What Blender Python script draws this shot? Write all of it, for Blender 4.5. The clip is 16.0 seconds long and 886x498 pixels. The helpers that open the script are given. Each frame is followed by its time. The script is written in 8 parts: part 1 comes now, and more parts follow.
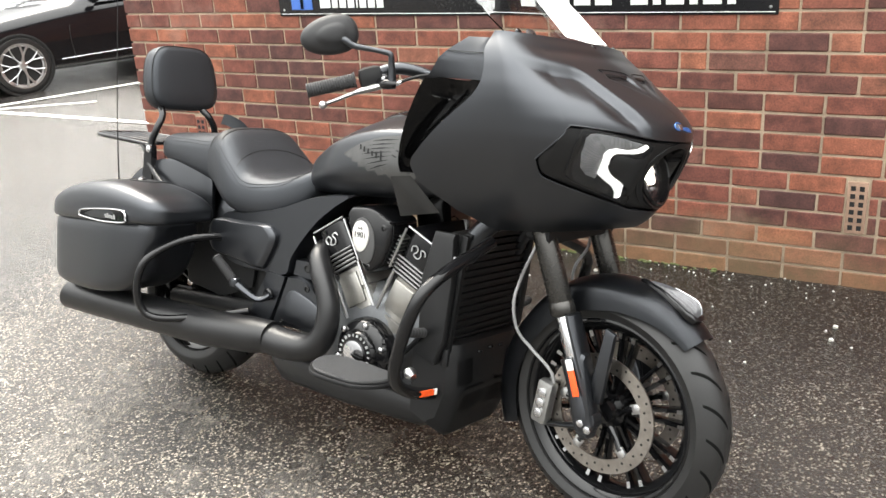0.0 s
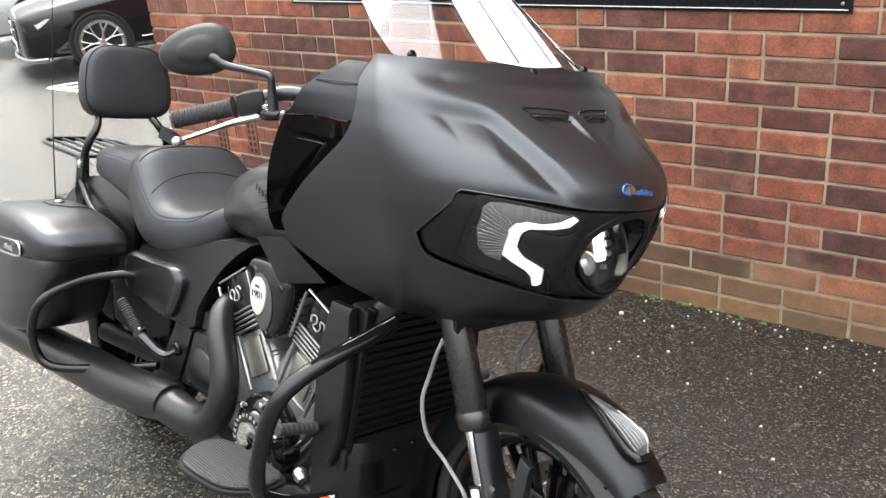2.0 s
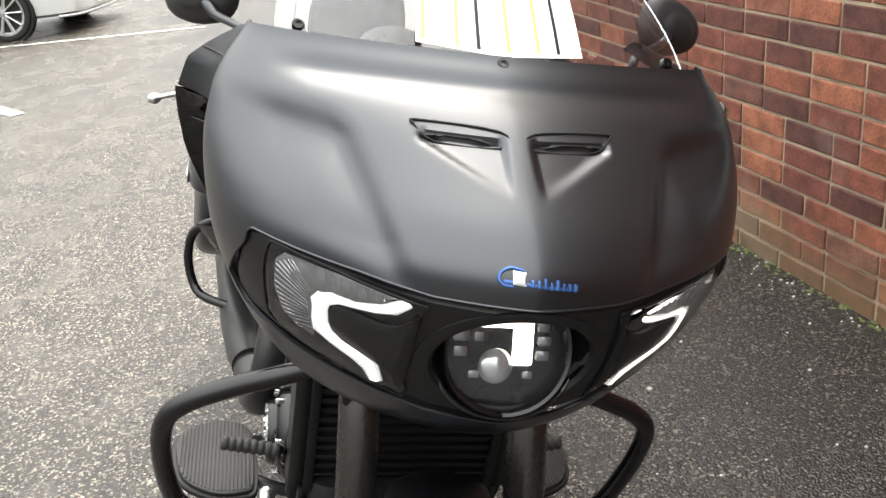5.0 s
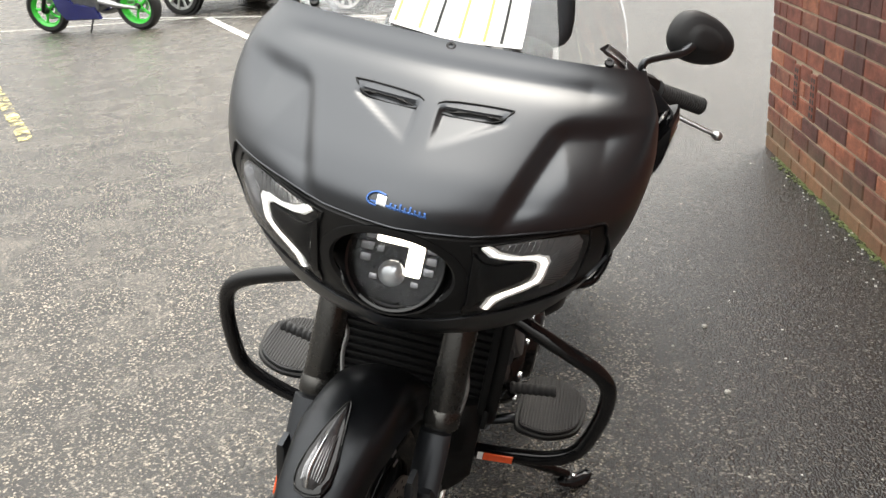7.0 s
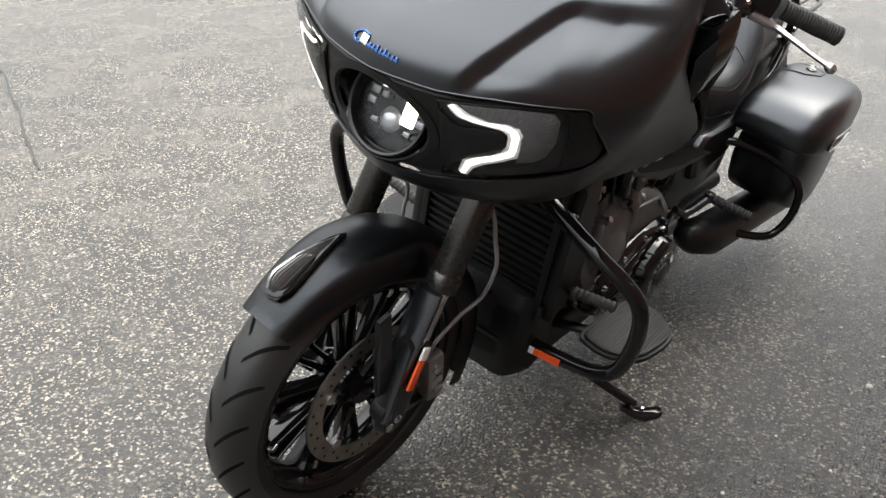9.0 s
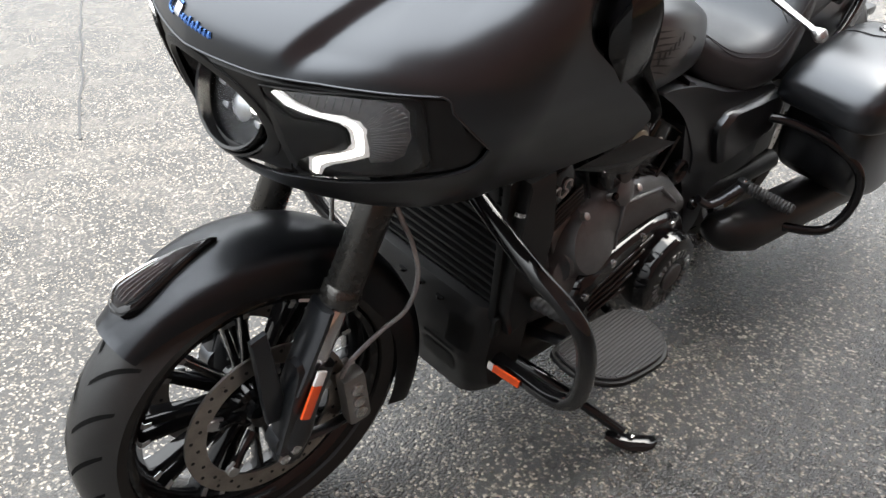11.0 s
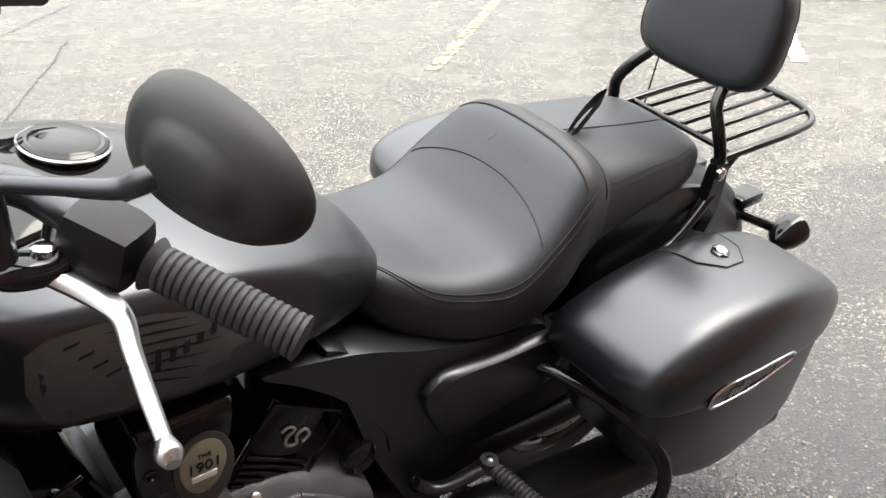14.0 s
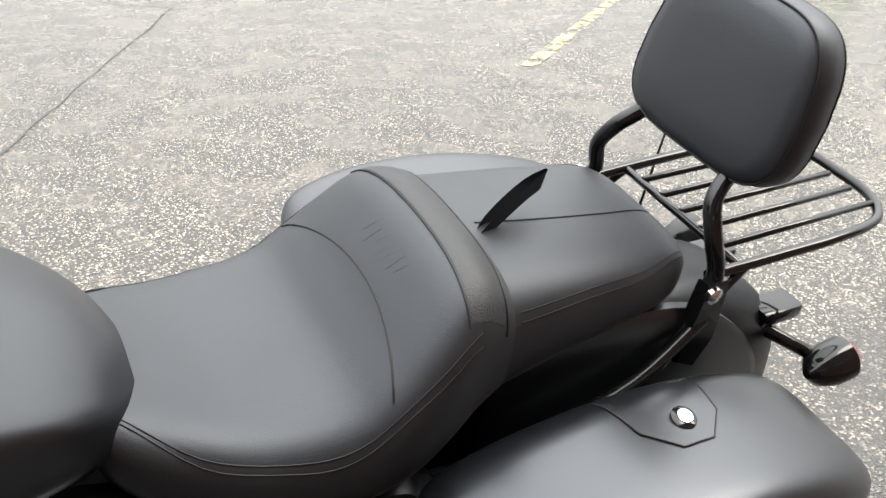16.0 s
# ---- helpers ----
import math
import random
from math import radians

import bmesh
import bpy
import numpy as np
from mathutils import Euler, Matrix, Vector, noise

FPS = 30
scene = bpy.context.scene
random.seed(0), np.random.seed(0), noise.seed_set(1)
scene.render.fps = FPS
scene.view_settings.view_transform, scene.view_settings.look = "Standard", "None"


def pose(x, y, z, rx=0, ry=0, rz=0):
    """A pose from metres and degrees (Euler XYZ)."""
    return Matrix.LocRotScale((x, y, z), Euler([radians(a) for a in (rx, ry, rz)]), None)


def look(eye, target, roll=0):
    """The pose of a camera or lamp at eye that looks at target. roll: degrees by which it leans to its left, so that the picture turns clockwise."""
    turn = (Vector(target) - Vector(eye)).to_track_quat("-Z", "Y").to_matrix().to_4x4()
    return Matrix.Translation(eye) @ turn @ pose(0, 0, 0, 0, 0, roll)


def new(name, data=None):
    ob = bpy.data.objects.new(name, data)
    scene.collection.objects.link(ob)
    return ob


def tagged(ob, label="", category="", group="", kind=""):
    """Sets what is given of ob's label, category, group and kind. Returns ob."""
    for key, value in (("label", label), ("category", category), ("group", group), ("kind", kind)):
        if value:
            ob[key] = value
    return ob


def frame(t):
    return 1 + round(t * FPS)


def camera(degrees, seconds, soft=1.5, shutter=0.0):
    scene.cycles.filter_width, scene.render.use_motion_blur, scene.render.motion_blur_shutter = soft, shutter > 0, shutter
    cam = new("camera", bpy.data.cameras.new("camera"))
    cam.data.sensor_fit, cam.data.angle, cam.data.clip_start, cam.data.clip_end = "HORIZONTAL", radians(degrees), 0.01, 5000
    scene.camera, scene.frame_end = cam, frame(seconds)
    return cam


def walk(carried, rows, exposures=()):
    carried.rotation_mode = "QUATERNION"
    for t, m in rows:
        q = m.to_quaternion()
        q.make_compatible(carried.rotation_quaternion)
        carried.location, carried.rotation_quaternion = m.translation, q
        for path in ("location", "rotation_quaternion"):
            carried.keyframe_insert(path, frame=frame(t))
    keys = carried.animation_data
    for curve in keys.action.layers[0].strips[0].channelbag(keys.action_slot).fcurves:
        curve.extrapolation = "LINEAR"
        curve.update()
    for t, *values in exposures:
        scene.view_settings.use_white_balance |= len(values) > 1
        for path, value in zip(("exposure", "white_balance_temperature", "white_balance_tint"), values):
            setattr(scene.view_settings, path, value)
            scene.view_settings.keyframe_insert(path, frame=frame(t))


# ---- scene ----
cam = camera(52.3, 16.0)
PATH = [
    (0, (2.036, -0.71, 1.599), (1.08, 0.892, 0.881), -4.2),
    (0.5, (2.174, -0.517, 1.612), (1.088, 1.007, 0.906), -4.6),
    (1, (2.21, -0.354, 1.611), (1.06, 1.121, 0.903), -5.3),
    (1.5, (2.148, -0.136, 1.594), (1.002, 1.334, 0.869), -5.5),
    (2, (2.139, 0.071, 1.576), (0.963, 1.502, 0.82), -4.9),
    (2.5, (2.204, 0.292, 1.568), (0.909, 1.596, 0.778), -4.3),
    (3, (2.177, 0.455, 1.543), (0.815, 1.668, 0.722), -4.4),
    (3.5, (2.082, 0.63, 1.529), (0.671, 1.762, 0.677), -4.7),
    (3.7, (2.054, 0.698, 1.522), (0.602, 1.774, 0.665), -5.0),
    (5.8, (2.455, 1.328, 1.463), (0.612, 1.514, 0.708), -6.3),
    (6, (2.487, 1.366, 1.465), (0.638, 1.503, 0.715), -6.0),
    (6.5, (2.617, 1.506, 1.46), (0.761, 1.502, 0.714), -6.2),
    (7, (2.691, 1.639, 1.463), (0.842, 1.48, 0.717), -4.6),
    (7.5, (2.662, 1.804, 1.434), (0.846, 1.394, 0.704), -3.3),
    (8, (2.663, 1.955, 1.4), (0.909, 1.354, 0.65), -2.9),
    (8.5, (2.691, 2.092, 1.367), (1.002, 1.373, 0.572), -1.4),
    (8.7, (2.667, 2.152, 1.357), (1.021, 1.363, 0.539), -0.6),
    (10.8, (2.214, 2.413, 1.275), (0.821, 1.32, 0.345), -2.3),
    (11, (2.145, 2.415, 1.282), (0.765, 1.299, 0.358), -3.1),
    (11.5, (1.974, 2.471, 1.289), (0.634, 1.285, 0.396), -3.3),
    (12, (1.803, 2.57, 1.297), (0.528, 1.3, 0.425), -2.1),
    (12.5, (1.672, 2.6, 1.303), (0.399, 1.312, 0.456), -2.5),
    (13, (1.476, 2.564, 1.31), (0.157, 1.308, 0.483), -2.7),
    (13.5, (1.316, 2.542, 1.314), (-0.036, 1.303, 0.516), -2.7),
    (14, (1.106, 2.558, 1.315), (-0.224, 1.287, 0.531), -1.1),
    (14.5, (0.961, 2.569, 1.326), (-0.331, 1.254, 0.549), 0.1),
    (15, (0.801, 2.507, 1.328), (-0.482, 1.185, 0.549), -0.3),
    (15.5, (0.646, 2.447, 1.327), (-0.619, 1.122, 0.525), -0.7),
    (16, (0.507, 2.459, 1.321), (-0.593, 1.009, 0.492), 1.0),
]
walk(cam, [(t, look(e, g, r)) for t, e, g, r in PATH], exposures=[(0.0, 2.05, 7400, 10), (0.5, 1.85, 7350, 10), (1.0, 1.87, 7300, 10), (2.0, 1.95, 7200, 10), (3.5, 2.05, 7200, 10), (6.0, 1.45, 7600, 10), (8.5, 1.6, 7300, 10), (11.0, 2.1, 7000, 10), (12.5, 2.65, 8000, 10), (13.5, 2.15, 7700, 10), (14.5, 2.1, 7200, 10), (16.0, 1.95, 7250, 10)])

# ---- world, sun ----
world = bpy.data.worlds.new("overcast")
scene.world = world
world.use_nodes = True
wn, wl = world.node_tree.nodes, world.node_tree.links
wn.clear()
sky = wn.new("ShaderNodeTexSky")
sky.sky_type = "NISHITA"
sky.sun_disc = False
sky.sun_elevation, sky.sun_rotation = radians(51), radians(-48)
sky.dust_density, sky.air_density, sky.ozone_density = 6.0, 1.0, 1.0
hsv = wn.new("ShaderNodeHueSaturation")
hsv.inputs["Saturation"].default_value = 0.15
# cloud cover: the clear sky is mostly hidden by an even pale layer
cloud = wn.new("ShaderNodeMix")
cloud.data_type = "RGBA"
cloud.inputs["Factor"].default_value = 0.85
cloud.inputs["B"].default_value = (12.5, 13.6, 15.0, 1)
# an overcast sky is far brighter overhead than at the horizon
wco = wn.new("ShaderNodeTexCoord")
wz = wn.new("ShaderNodeSeparateXYZ")
up = wn.new("ShaderNodeMapRange")
up.interpolation_type = "SMOOTHSTEP"
up.inputs["To Min"].default_value, up.inputs["To Max"].default_value = 0.13, 1.0
wl.new(wco.outputs["Generated"], wz.inputs[0])
wl.new(wz.outputs["Z"], up.inputs["Value"])
bg = wn.new("ShaderNodeBackground")
dome = wn.new("ShaderNodeMath")
dome.operation = "MULTIPLY"
dome.inputs[1].default_value = 0.15
wl.new(up.outputs[0], dome.inputs[0])
wl.new(dome.outputs[0], bg.inputs["Strength"])
wo = wn.new("ShaderNodeOutputWorld")
wl.new(sky.outputs[0], hsv.inputs["Color"])
wl.new(hsv.outputs[0], cloud.inputs["A"])
wl.new(cloud.outputs["Result"], bg.inputs["Color"])
wl.new(bg.outputs[0], wo.inputs["Surface"])
sun = new("sun", bpy.data.lights.new("sun", "SUN"))
sun.data.energy, sun.data.angle, sun.data.color = 1.3, radians(40), (1.0, 0.99, 0.97)
sun.matrix_world = look((0, 0, 30), (18.0, -16.0, 0))

# ---- materials ----
def mat(name, base, rough=0.5, metal=0.0, spec=0.5, coat=0.0, grain=None, var=0.0, vscale=8.0, bump=0.0, bscale=200.0,
        rvar=0.0, tint=None, glow=None, trans=0.0, alpha=1.0, ior=1.45, rnd=0.0, island=False):
    """A surface: base colour varied at two scales, roughness varied, fine relief."""
    m = bpy.data.materials.new(name)
    m.use_nodes = True
    n, l = m.node_tree.nodes, m.node_tree.links
    p = n["Principled BSDF"]
    p.inputs["Base Color"].default_value = (*base, 1)
    p.inputs["Roughness"].default_value = rough
    p.inputs["Metallic"].default_value = metal
    p.inputs["IOR"].default_value = ior
    p.inputs["Specular IOR Level"].default_value = spec
    p.inputs["Coat Weight"].default_value = coat
    if tint:
        p.inputs["Specular Tint"].default_value = (*tint, 1)
    p.inputs["Coat Roughness"].default_value = 0.06
    p.inputs["Transmission Weight"].default_value = trans
    p.inputs["Alpha"].default_value = alpha
    co = n.new("ShaderNodeTexCoord")
    if var or rvar:
        a = n.new("ShaderNodeTexNoise")
        a.inputs["Scale"].default_value, a.inputs["Detail"].default_value = vscale, 6
        b = n.new("ShaderNodeTexNoise")
        b.inputs["Scale"].default_value, b.inputs["Detail"].default_value = vscale * 14, 3
        l.new(co.outputs["Object"], a.inputs["Vector"])
        l.new(co.outputs["Object"], b.inputs["Vector"])
        mx = n.new("ShaderNodeMath")
        mx.operation = "MULTIPLY_ADD"
        mx.inputs[1].default_value = 0.5
        l.new(b.outputs["Fac"], mx.inputs[0])
        l.new(a.outputs["Fac"], mx.inputs[2])
        rg = n.new("ShaderNodeMapRange")
        rg.inputs["From Min"].default_value, rg.inputs["From Max"].default_value = 0.45, 1.05
        l.new(mx.outputs[0], rg.inputs["Value"])
        if var:
            rg.inputs["To Min"].default_value, rg.inputs["To Max"].default_value = 1 - var, 1 + var
            v = n.new("ShaderNodeVectorMath")
            v.operation = "SCALE"
            v.inputs[0].default_value = base
            l.new(rg.outputs[0], v.inputs["Scale"])
            l.new(v.outputs[0], p.inputs["Base Color"])
        if rvar:
            r2 = n.new("ShaderNodeMapRange")
            r2.inputs["From Min"].default_value, r2.inputs["From Max"].default_value = 0.45, 1.05
            r2.inputs["To Min"].default_value, r2.inputs["To Max"].default_value = max(rough - rvar, 0.02), rough + rvar
            l.new(mx.outputs[0], r2.inputs["Value"])
            l.new(r2.outputs[0], p.inputs["Roughness"])
    if bump:
        c = n.new("ShaderNodeTexNoise")
        c.inputs["Scale"].default_value, c.inputs["Detail"].default_value = bscale, 4
        l.new(co.outputs["Object"], c.inputs["Vector"])
        bp = n.new("ShaderNodeBump")
        bp.inputs["Strength"].default_value, bp.inputs["Distance"].default_value = bump, 0.001
        l.new(c.outputs["Fac"], bp.inputs["Height"])
        l.new(bp.outputs[0], p.inputs["Normal"])
    if glow:
        p.inputs["Emission Color"].default_value = (*glow[:3], 1)
        p.inputs["Emission Strength"].default_value = glow[3]
    return m


M_SATIN = mat("satin_black_paint", (0.0045, 0.0050, 0.0060), 0.31, spec=0.9, tint=(0.94, 0.98, 1.05), var=0.08, vscale=5, rvar=0.012, bump=0.008, bscale=1400)
M_GLOSS = mat("gloss_black", (0.005, 0.005, 0.0055), 0.07, spec=0.45, rvar=0.03, vscale=20)
M_TRIM = mat("black_trim_plastic", (0.005, 0.0052, 0.0057), 0.5, spec=0.34, var=0.15, vscale=12, bump=0.25, bscale=700)
M_VINYL = mat("black_seat_vinyl", (0.012, 0.0128, 0.0145), 0.48, spec=0.62, tint=(0.92, 0.98, 1.06), var=0.12, vscale=10, rvar=0.05, bump=0.35, bscale=650)
M_WEAVE = mat("woven_black_vinyl", (0.010, 0.0105, 0.012), 0.5, spec=0.55, var=0.15, vscale=30, bump=0.9, bscale=420)
M_RUBBER = mat("black_rubber", (0.013, 0.013, 0.013), 0.42, var=0.25, vscale=18, rvar=0.08, bump=0.3, bscale=350)
M_GROOVE_SHADE = mat("groove_shade_black", (0.004, 0.004, 0.004), 0.9, spec=0.1, var=0.2, vscale=30)
M_GRIP = mat("grey_black_grip_rubber", (0.022, 0.022, 0.023), 0.6, var=0.15, vscale=30, bump=0.3, bscale=500)
M_CHROME = mat("polished_metal", (0.62, 0.62, 0.63), 0.12, metal=1, rvar=0.05, vscale=25)
M_ALU = mat("satin_aluminium", (0.5, 0.5, 0.5), 0.32, metal=1, var=0.12, vscale=30, rvar=0.08)
M_STEEL = mat("worn_disc_steel", (0.36, 0.33, 0.3), 0.36, metal=1, var=0.25, vscale=40, rvar=0.1)
M_ENGINE = mat("grey_engine_casting", (0.112, 0.117, 0.122), 0.38, metal=0.45, var=0.2, vscale=25, bump=0.4, bscale=450)
M_CYL = mat("bronze_grey_cylinder", (0.30, 0.29, 0.27), 0.32, metal=0.8, var=0.2, vscale=25, bump=0.3, bscale=400)
M_FIN = mat("grey_fin_metal", (0.20, 0.20, 0.20), 0.38, metal=0.8, var=0.2, vscale=30)
M_EXH = mat("matte_black_exhaust", (0.007, 0.007, 0.0075), 0.34, var=0.2, vscale=9, rvar=0.06)
M_PANEL = mat("fine_grained_panel", (0.0055, 0.0056, 0.006), 0.42, spec=0.34, var=0.12, vscale=14, bump=0.1, bscale=900)
M_DARK = mat("dark_recess", (0.006, 0.006, 0.006), 0.6, var=0.3, vscale=20)
M_LED = mat("lit_led_strip", (0.9, 0.9, 0.9), 0.3, glow=(1.0, 0.98, 0.95, 0.9))
M_LAMPGLOW = mat("lamp_and_glare_glow", (0.9, 0.9, 0.9), 0.15, glow=(1.0, 0.97, 0.9, 2.2))
M_LENS = mat("clear_lamp_plastic", (0.95, 0.96, 0.97), 0.02, trans=1.0, ior=1.15)
M_REFLECT = mat("silvered_lamp_bowl", (0.55, 0.56, 0.58), 0.2, metal=0.9, var=0.3, vscale=40)
M_GREYLENS = mat("ribbed_grey_lamp_guide", (0.085, 0.085, 0.087), 0.3, var=0.3, vscale=60)
M_SCREEN = mat("clear_acrylic", (0.97, 0.98, 0.98), 0.01, trans=1.0, ior=1.42)
M_ORANGE = mat("orange_reflector", (0.75, 0.09, 0.02), 0.25, coat=0.5, var=0.15, vscale=60)
M_WHITE = mat("white_label", (0.8, 0.8, 0.79), 0.5, var=0.05, vscale=20)
M_YELLOW = mat("yellow_print", (0.75, 0.62, 0.12), 0.5, var=0.1, vscale=40)
M_BLUE = mat("blue_badge_metal", (0.05, 0.13, 0.35), 0.25, metal=0.5, var=0.4, vscale=60)
M_GREYDECAL = mat("grey_tank_decal", (0.085, 0.085, 0.084), 0.4, metal=0.55, var=0.15, vscale=30)
M_SILVERDECAL = mat("silver_lettering", (0.4, 0.4, 0.4), 0.35, metal=0.5, var=0.1, vscale=50)
M_REDLENS = mat("red_lamp_lens", (0.25, 0.005, 0.008), 0.12, coat=0.4, var=0.1, vscale=40)
M_CABLE = mat("braided_hose", (0.3, 0.3, 0.3), 0.45, metal=0.4, var=0.3, vscale=300)
M_CARBON = mat("dark_grey_plate", (0.05, 0.05, 0.05), 0.5, var=0.2, vscale=60, bump=0.3, bscale=500)
M_CALIPER = mat("cast_silver_caliper", (0.32, 0.32, 0.31), 0.38, metal=0.85, var=0.2, vscale=30, bump=0.1, bscale=300)
M_PROJ = mat("bright_projector_glass", (0.42, 0.43, 0.44), 0.08, metal=0.6, coat=0.6, var=0.2, vscale=60)
M_RIB = mat("dark_ribbed_lens", (0.25, 0.25, 0.26), 0.15, metal=0.7, rvar=0.05, vscale=60)
M_SHELL = mat("matte_mirror_plastic", (0.012, 0.012, 0.013), 0.55, var=0.1, vscale=20, bump=0.12, bscale=900)
M_SHROUD = mat("grained_shroud_plastic", (0.0065, 0.0067, 0.0072), 0.42, spec=0.36, var=0.15, vscale=12, bump=0.25, bscale=700)

# ---- shape helpers ----
def part(name, bm, material, parent, label="", flat=False, sharp=38):
    """One mesh object under a thing or part."""
    bmesh.ops.recalc_face_normals(bm, faces=bm.faces[:])
    me = bpy.data.meshes.new(name)
    bm.to_mesh(me)
    bm.free()
    if not flat:
        me.polygons.foreach_set("use_smooth", [True] * len(me.polygons))
        me.set_sharp_from_angle(angle=radians(sharp))
    me.materials.append(material)
    ob = new(name, me)
    ob.parent = parent
    if label:
        ob["label"] = label
    return ob


def root(name, m, label, category, group=""):
    ob = new(name)
    ob.matrix_world = m
    ob.empty_display_size = 0.1
    return tagged(ob, label, category, group)


def V(*a):
    return Vector(a)


def smooth(pts, n=8, closed=False):
    """A Catmull-Rom line through points of any dimension."""
    p = np.array(pts, float)
    k = len(p)
    out = []
    for i in range(k if closed else k - 1):
        if closed:
            a, b, c, d = (p[(i + j) % k] for j in (-1, 0, 1, 2))
        else:
            a, b, c, d = p[max(i - 1, 0)], p[i], p[i + 1], p[min(i + 2, k - 1)]
        for t in np.linspace(0, 1, n, endpoint=False):
            out.append(0.5 * (2 * b + (c - a) * t + (2 * a - 5 * b + 4 * c - d) * t**2 + (3 * b - a - 3 * c + d) * t**3))
    if not closed:
        out.append(p[-1])
    return np.array(out)


def loft(bm, rings, cap=True, closed=True):
    rows = [[bm.verts.new(tuple(float(c) for c in q)) for q in r] for r in rings]
    n = len(rows[0])
    for a, b in zip(rows, rows[1:]):
        for i in range(n if closed else n - 1):
            j = (i + 1) % n
            bm.faces.new((a[i], a[j], b[j], b[i]))
    if cap and closed:
        bm.faces.new(rows[0][::-1])
        bm.faces.new(rows[-1])
    return rows


def tube(bm, pts, r, seg=12, n=8, closed=False, flat=1.0, raw=False):
    """A round (or flattened) tube along a smoothed line; r: one radius, or one a given point."""
    k = len(pts)
    rr = [r] * k if not hasattr(r, "__len__") else list(r)
    line = np.array([[*p, q] for p, q in zip(pts, rr)], float)
    if not raw and k > 2:
        line = smooth(line, n, closed)
    p = line[:, :3]
    m = len(p)
    tang = np.array([(p[(i + 1) % m] - p[i - 1]) if closed else (p[min(i + 1, m - 1)] - p[max(i - 1, 0)]) for i in range(m)])
    tang /= np.linalg.norm(tang, axis=1)[:, None] + 1e-12
    up = np.array([0, 0, 1.0]) if abs(tang[0][2]) < 0.9 else np.array([0, 1.0, 0])
    rings = []
    side = np.cross(up, tang[0])
    side /= np.linalg.norm(side)
    for i in range(m):
        side = side - tang[i] * (side @ tang[i])
        side /= np.linalg.norm(side)
        oth = np.cross(tang[i], side)
        a = np.arange(seg) * 2 * np.pi / seg
        rings.append(p[i] + line[i, 3] * (np.cos(a)[:, None] * side + flat * np.sin(a)[:, None] * oth))
    if closed:
        rings.append(rings[0])
    loft(bm, rings, cap=not closed)


def rod(bm, a, b, r, r2=None, seg=14):
    """A straight round bar with softened ends."""
    a, b = np.array(a, float), np.array(b, float)
    r2 = r if r2 is None else r2
    d = (b - a) / np.linalg.norm(b - a)
    e = min(r, r2) * 0.18
    tube(bm, [a, a + d * e, b - d * e, b], [r * 0.86, r, r2, r2 * 0.86], seg, raw=True)


def lathe(bm, prof, m, seg=40, closed=False):
    """Turns (radius, height) rows round the local z of m."""
    rings = []
    a = np.arange(seg) * 2 * np.pi / seg
    for r, h in prof:
        rings.append([tuple(m @ Vector((r * np.cos(t), r * np.sin(t), h))) for t in a])
    if closed:
        rings.append(rings[0])
    loft(bm, rings, cap=not closed)


def box(bm, c, s, bev=0.004, m=None, seg=2):
    """A bevelled block round c."""
    t = bmesh.ops.create_cube(bm, size=1.0)["verts"]
    for v in t:
        v.co = Vector(c) + Vector((v.co.x * s[0], v.co.y * s[1], v.co.z * s[2]))
    if bev:
        es = list({e for v in t for e in v.link_edges})
        out = bmesh.ops.bevel(bm, geom=es, offset=bev, segments=seg, affect="EDGES", profile=0.6)
        t = list({v for f in out["faces"] for v in f.verts} | {v for v in t if v.is_valid})
    if m is not None:
        for v in t:
            v.co = m @ v.co
    return t


def prism(bm, outline, a, b, bev=0.0, place=None):
    """A plate: outline (u, w) pushed from depth a to b; place(u, w, d) gives the point."""
    place = place or (lambda u, w, d: (u, d, w))
    rings = [[place(u, w, d) for u, w in outline] for d in (a, b)]
    if bev:
        o = np.array(outline, float)
        c = o.mean(0)
        small = c + (o - c) * (1 - bev)
        e = (b - a) * 0.2
        rings = [[place(u, w, a) for u, w in small], [place(u, w, a + e) for u, w in o], [place(u, w, b - e) for u, w in o],
                 [place(u, w, b) for u, w in small]]
    loft(bm, rings)


def sect(x, w, zb, zt, n=2.6, top=None, k=28, yc=0.0):
    """An upright superellipse ring across x, of half width w between zb and zt; n: squareness, top: squareness above the middle."""
    out = []
    zc, h = (zb + zt) / 2, (zt - zb) / 2
    for i in range(k):
        a = 2 * np.pi * i / k
        c, s = np.cos(a), np.sin(a)
        e = 2 / (top if top and s > 0 else n)
        out.append((x, yc + w * np.sign(c) * abs(c) ** e, zc + h * np.sign(s) * abs(s) ** e))
    return out


def shift(bm, m):
    bmesh.ops.transform(bm, matrix=m, verts=bm.verts[:])


def mirror_y(bm):
    for v in bm.verts:
        v.co.y = -v.co.y
    bmesh.ops.reverse_faces(bm, faces=bm.faces[:])


def writing(name, text, size, m, material, parent, depth=0.0008, label="", align="CENTER"):
    """Raised letters in the built-in font, as a mesh; m: local x along the line, y up the letters."""
    cu = bpy.data.curves.new(name, "FONT")
    cu.body, cu.size, cu.extrude, cu.align_x, cu.align_y = text, size, depth, align, "CENTER"
    tmp = new(name + "_line", cu)
    me = bpy.data.meshes.new_from_object(tmp.evaluated_get(bpy.context.evaluated_depsgraph_get()))
    bpy.data.objects.remove(tmp)
    bpy.data.curves.remove(cu)
    me.transform(m)
    me.materials.clear()
    me.materials.append(material)
    ob = new(name, me)
    ob.parent = parent
    if label:
        ob["label"] = label
    return ob


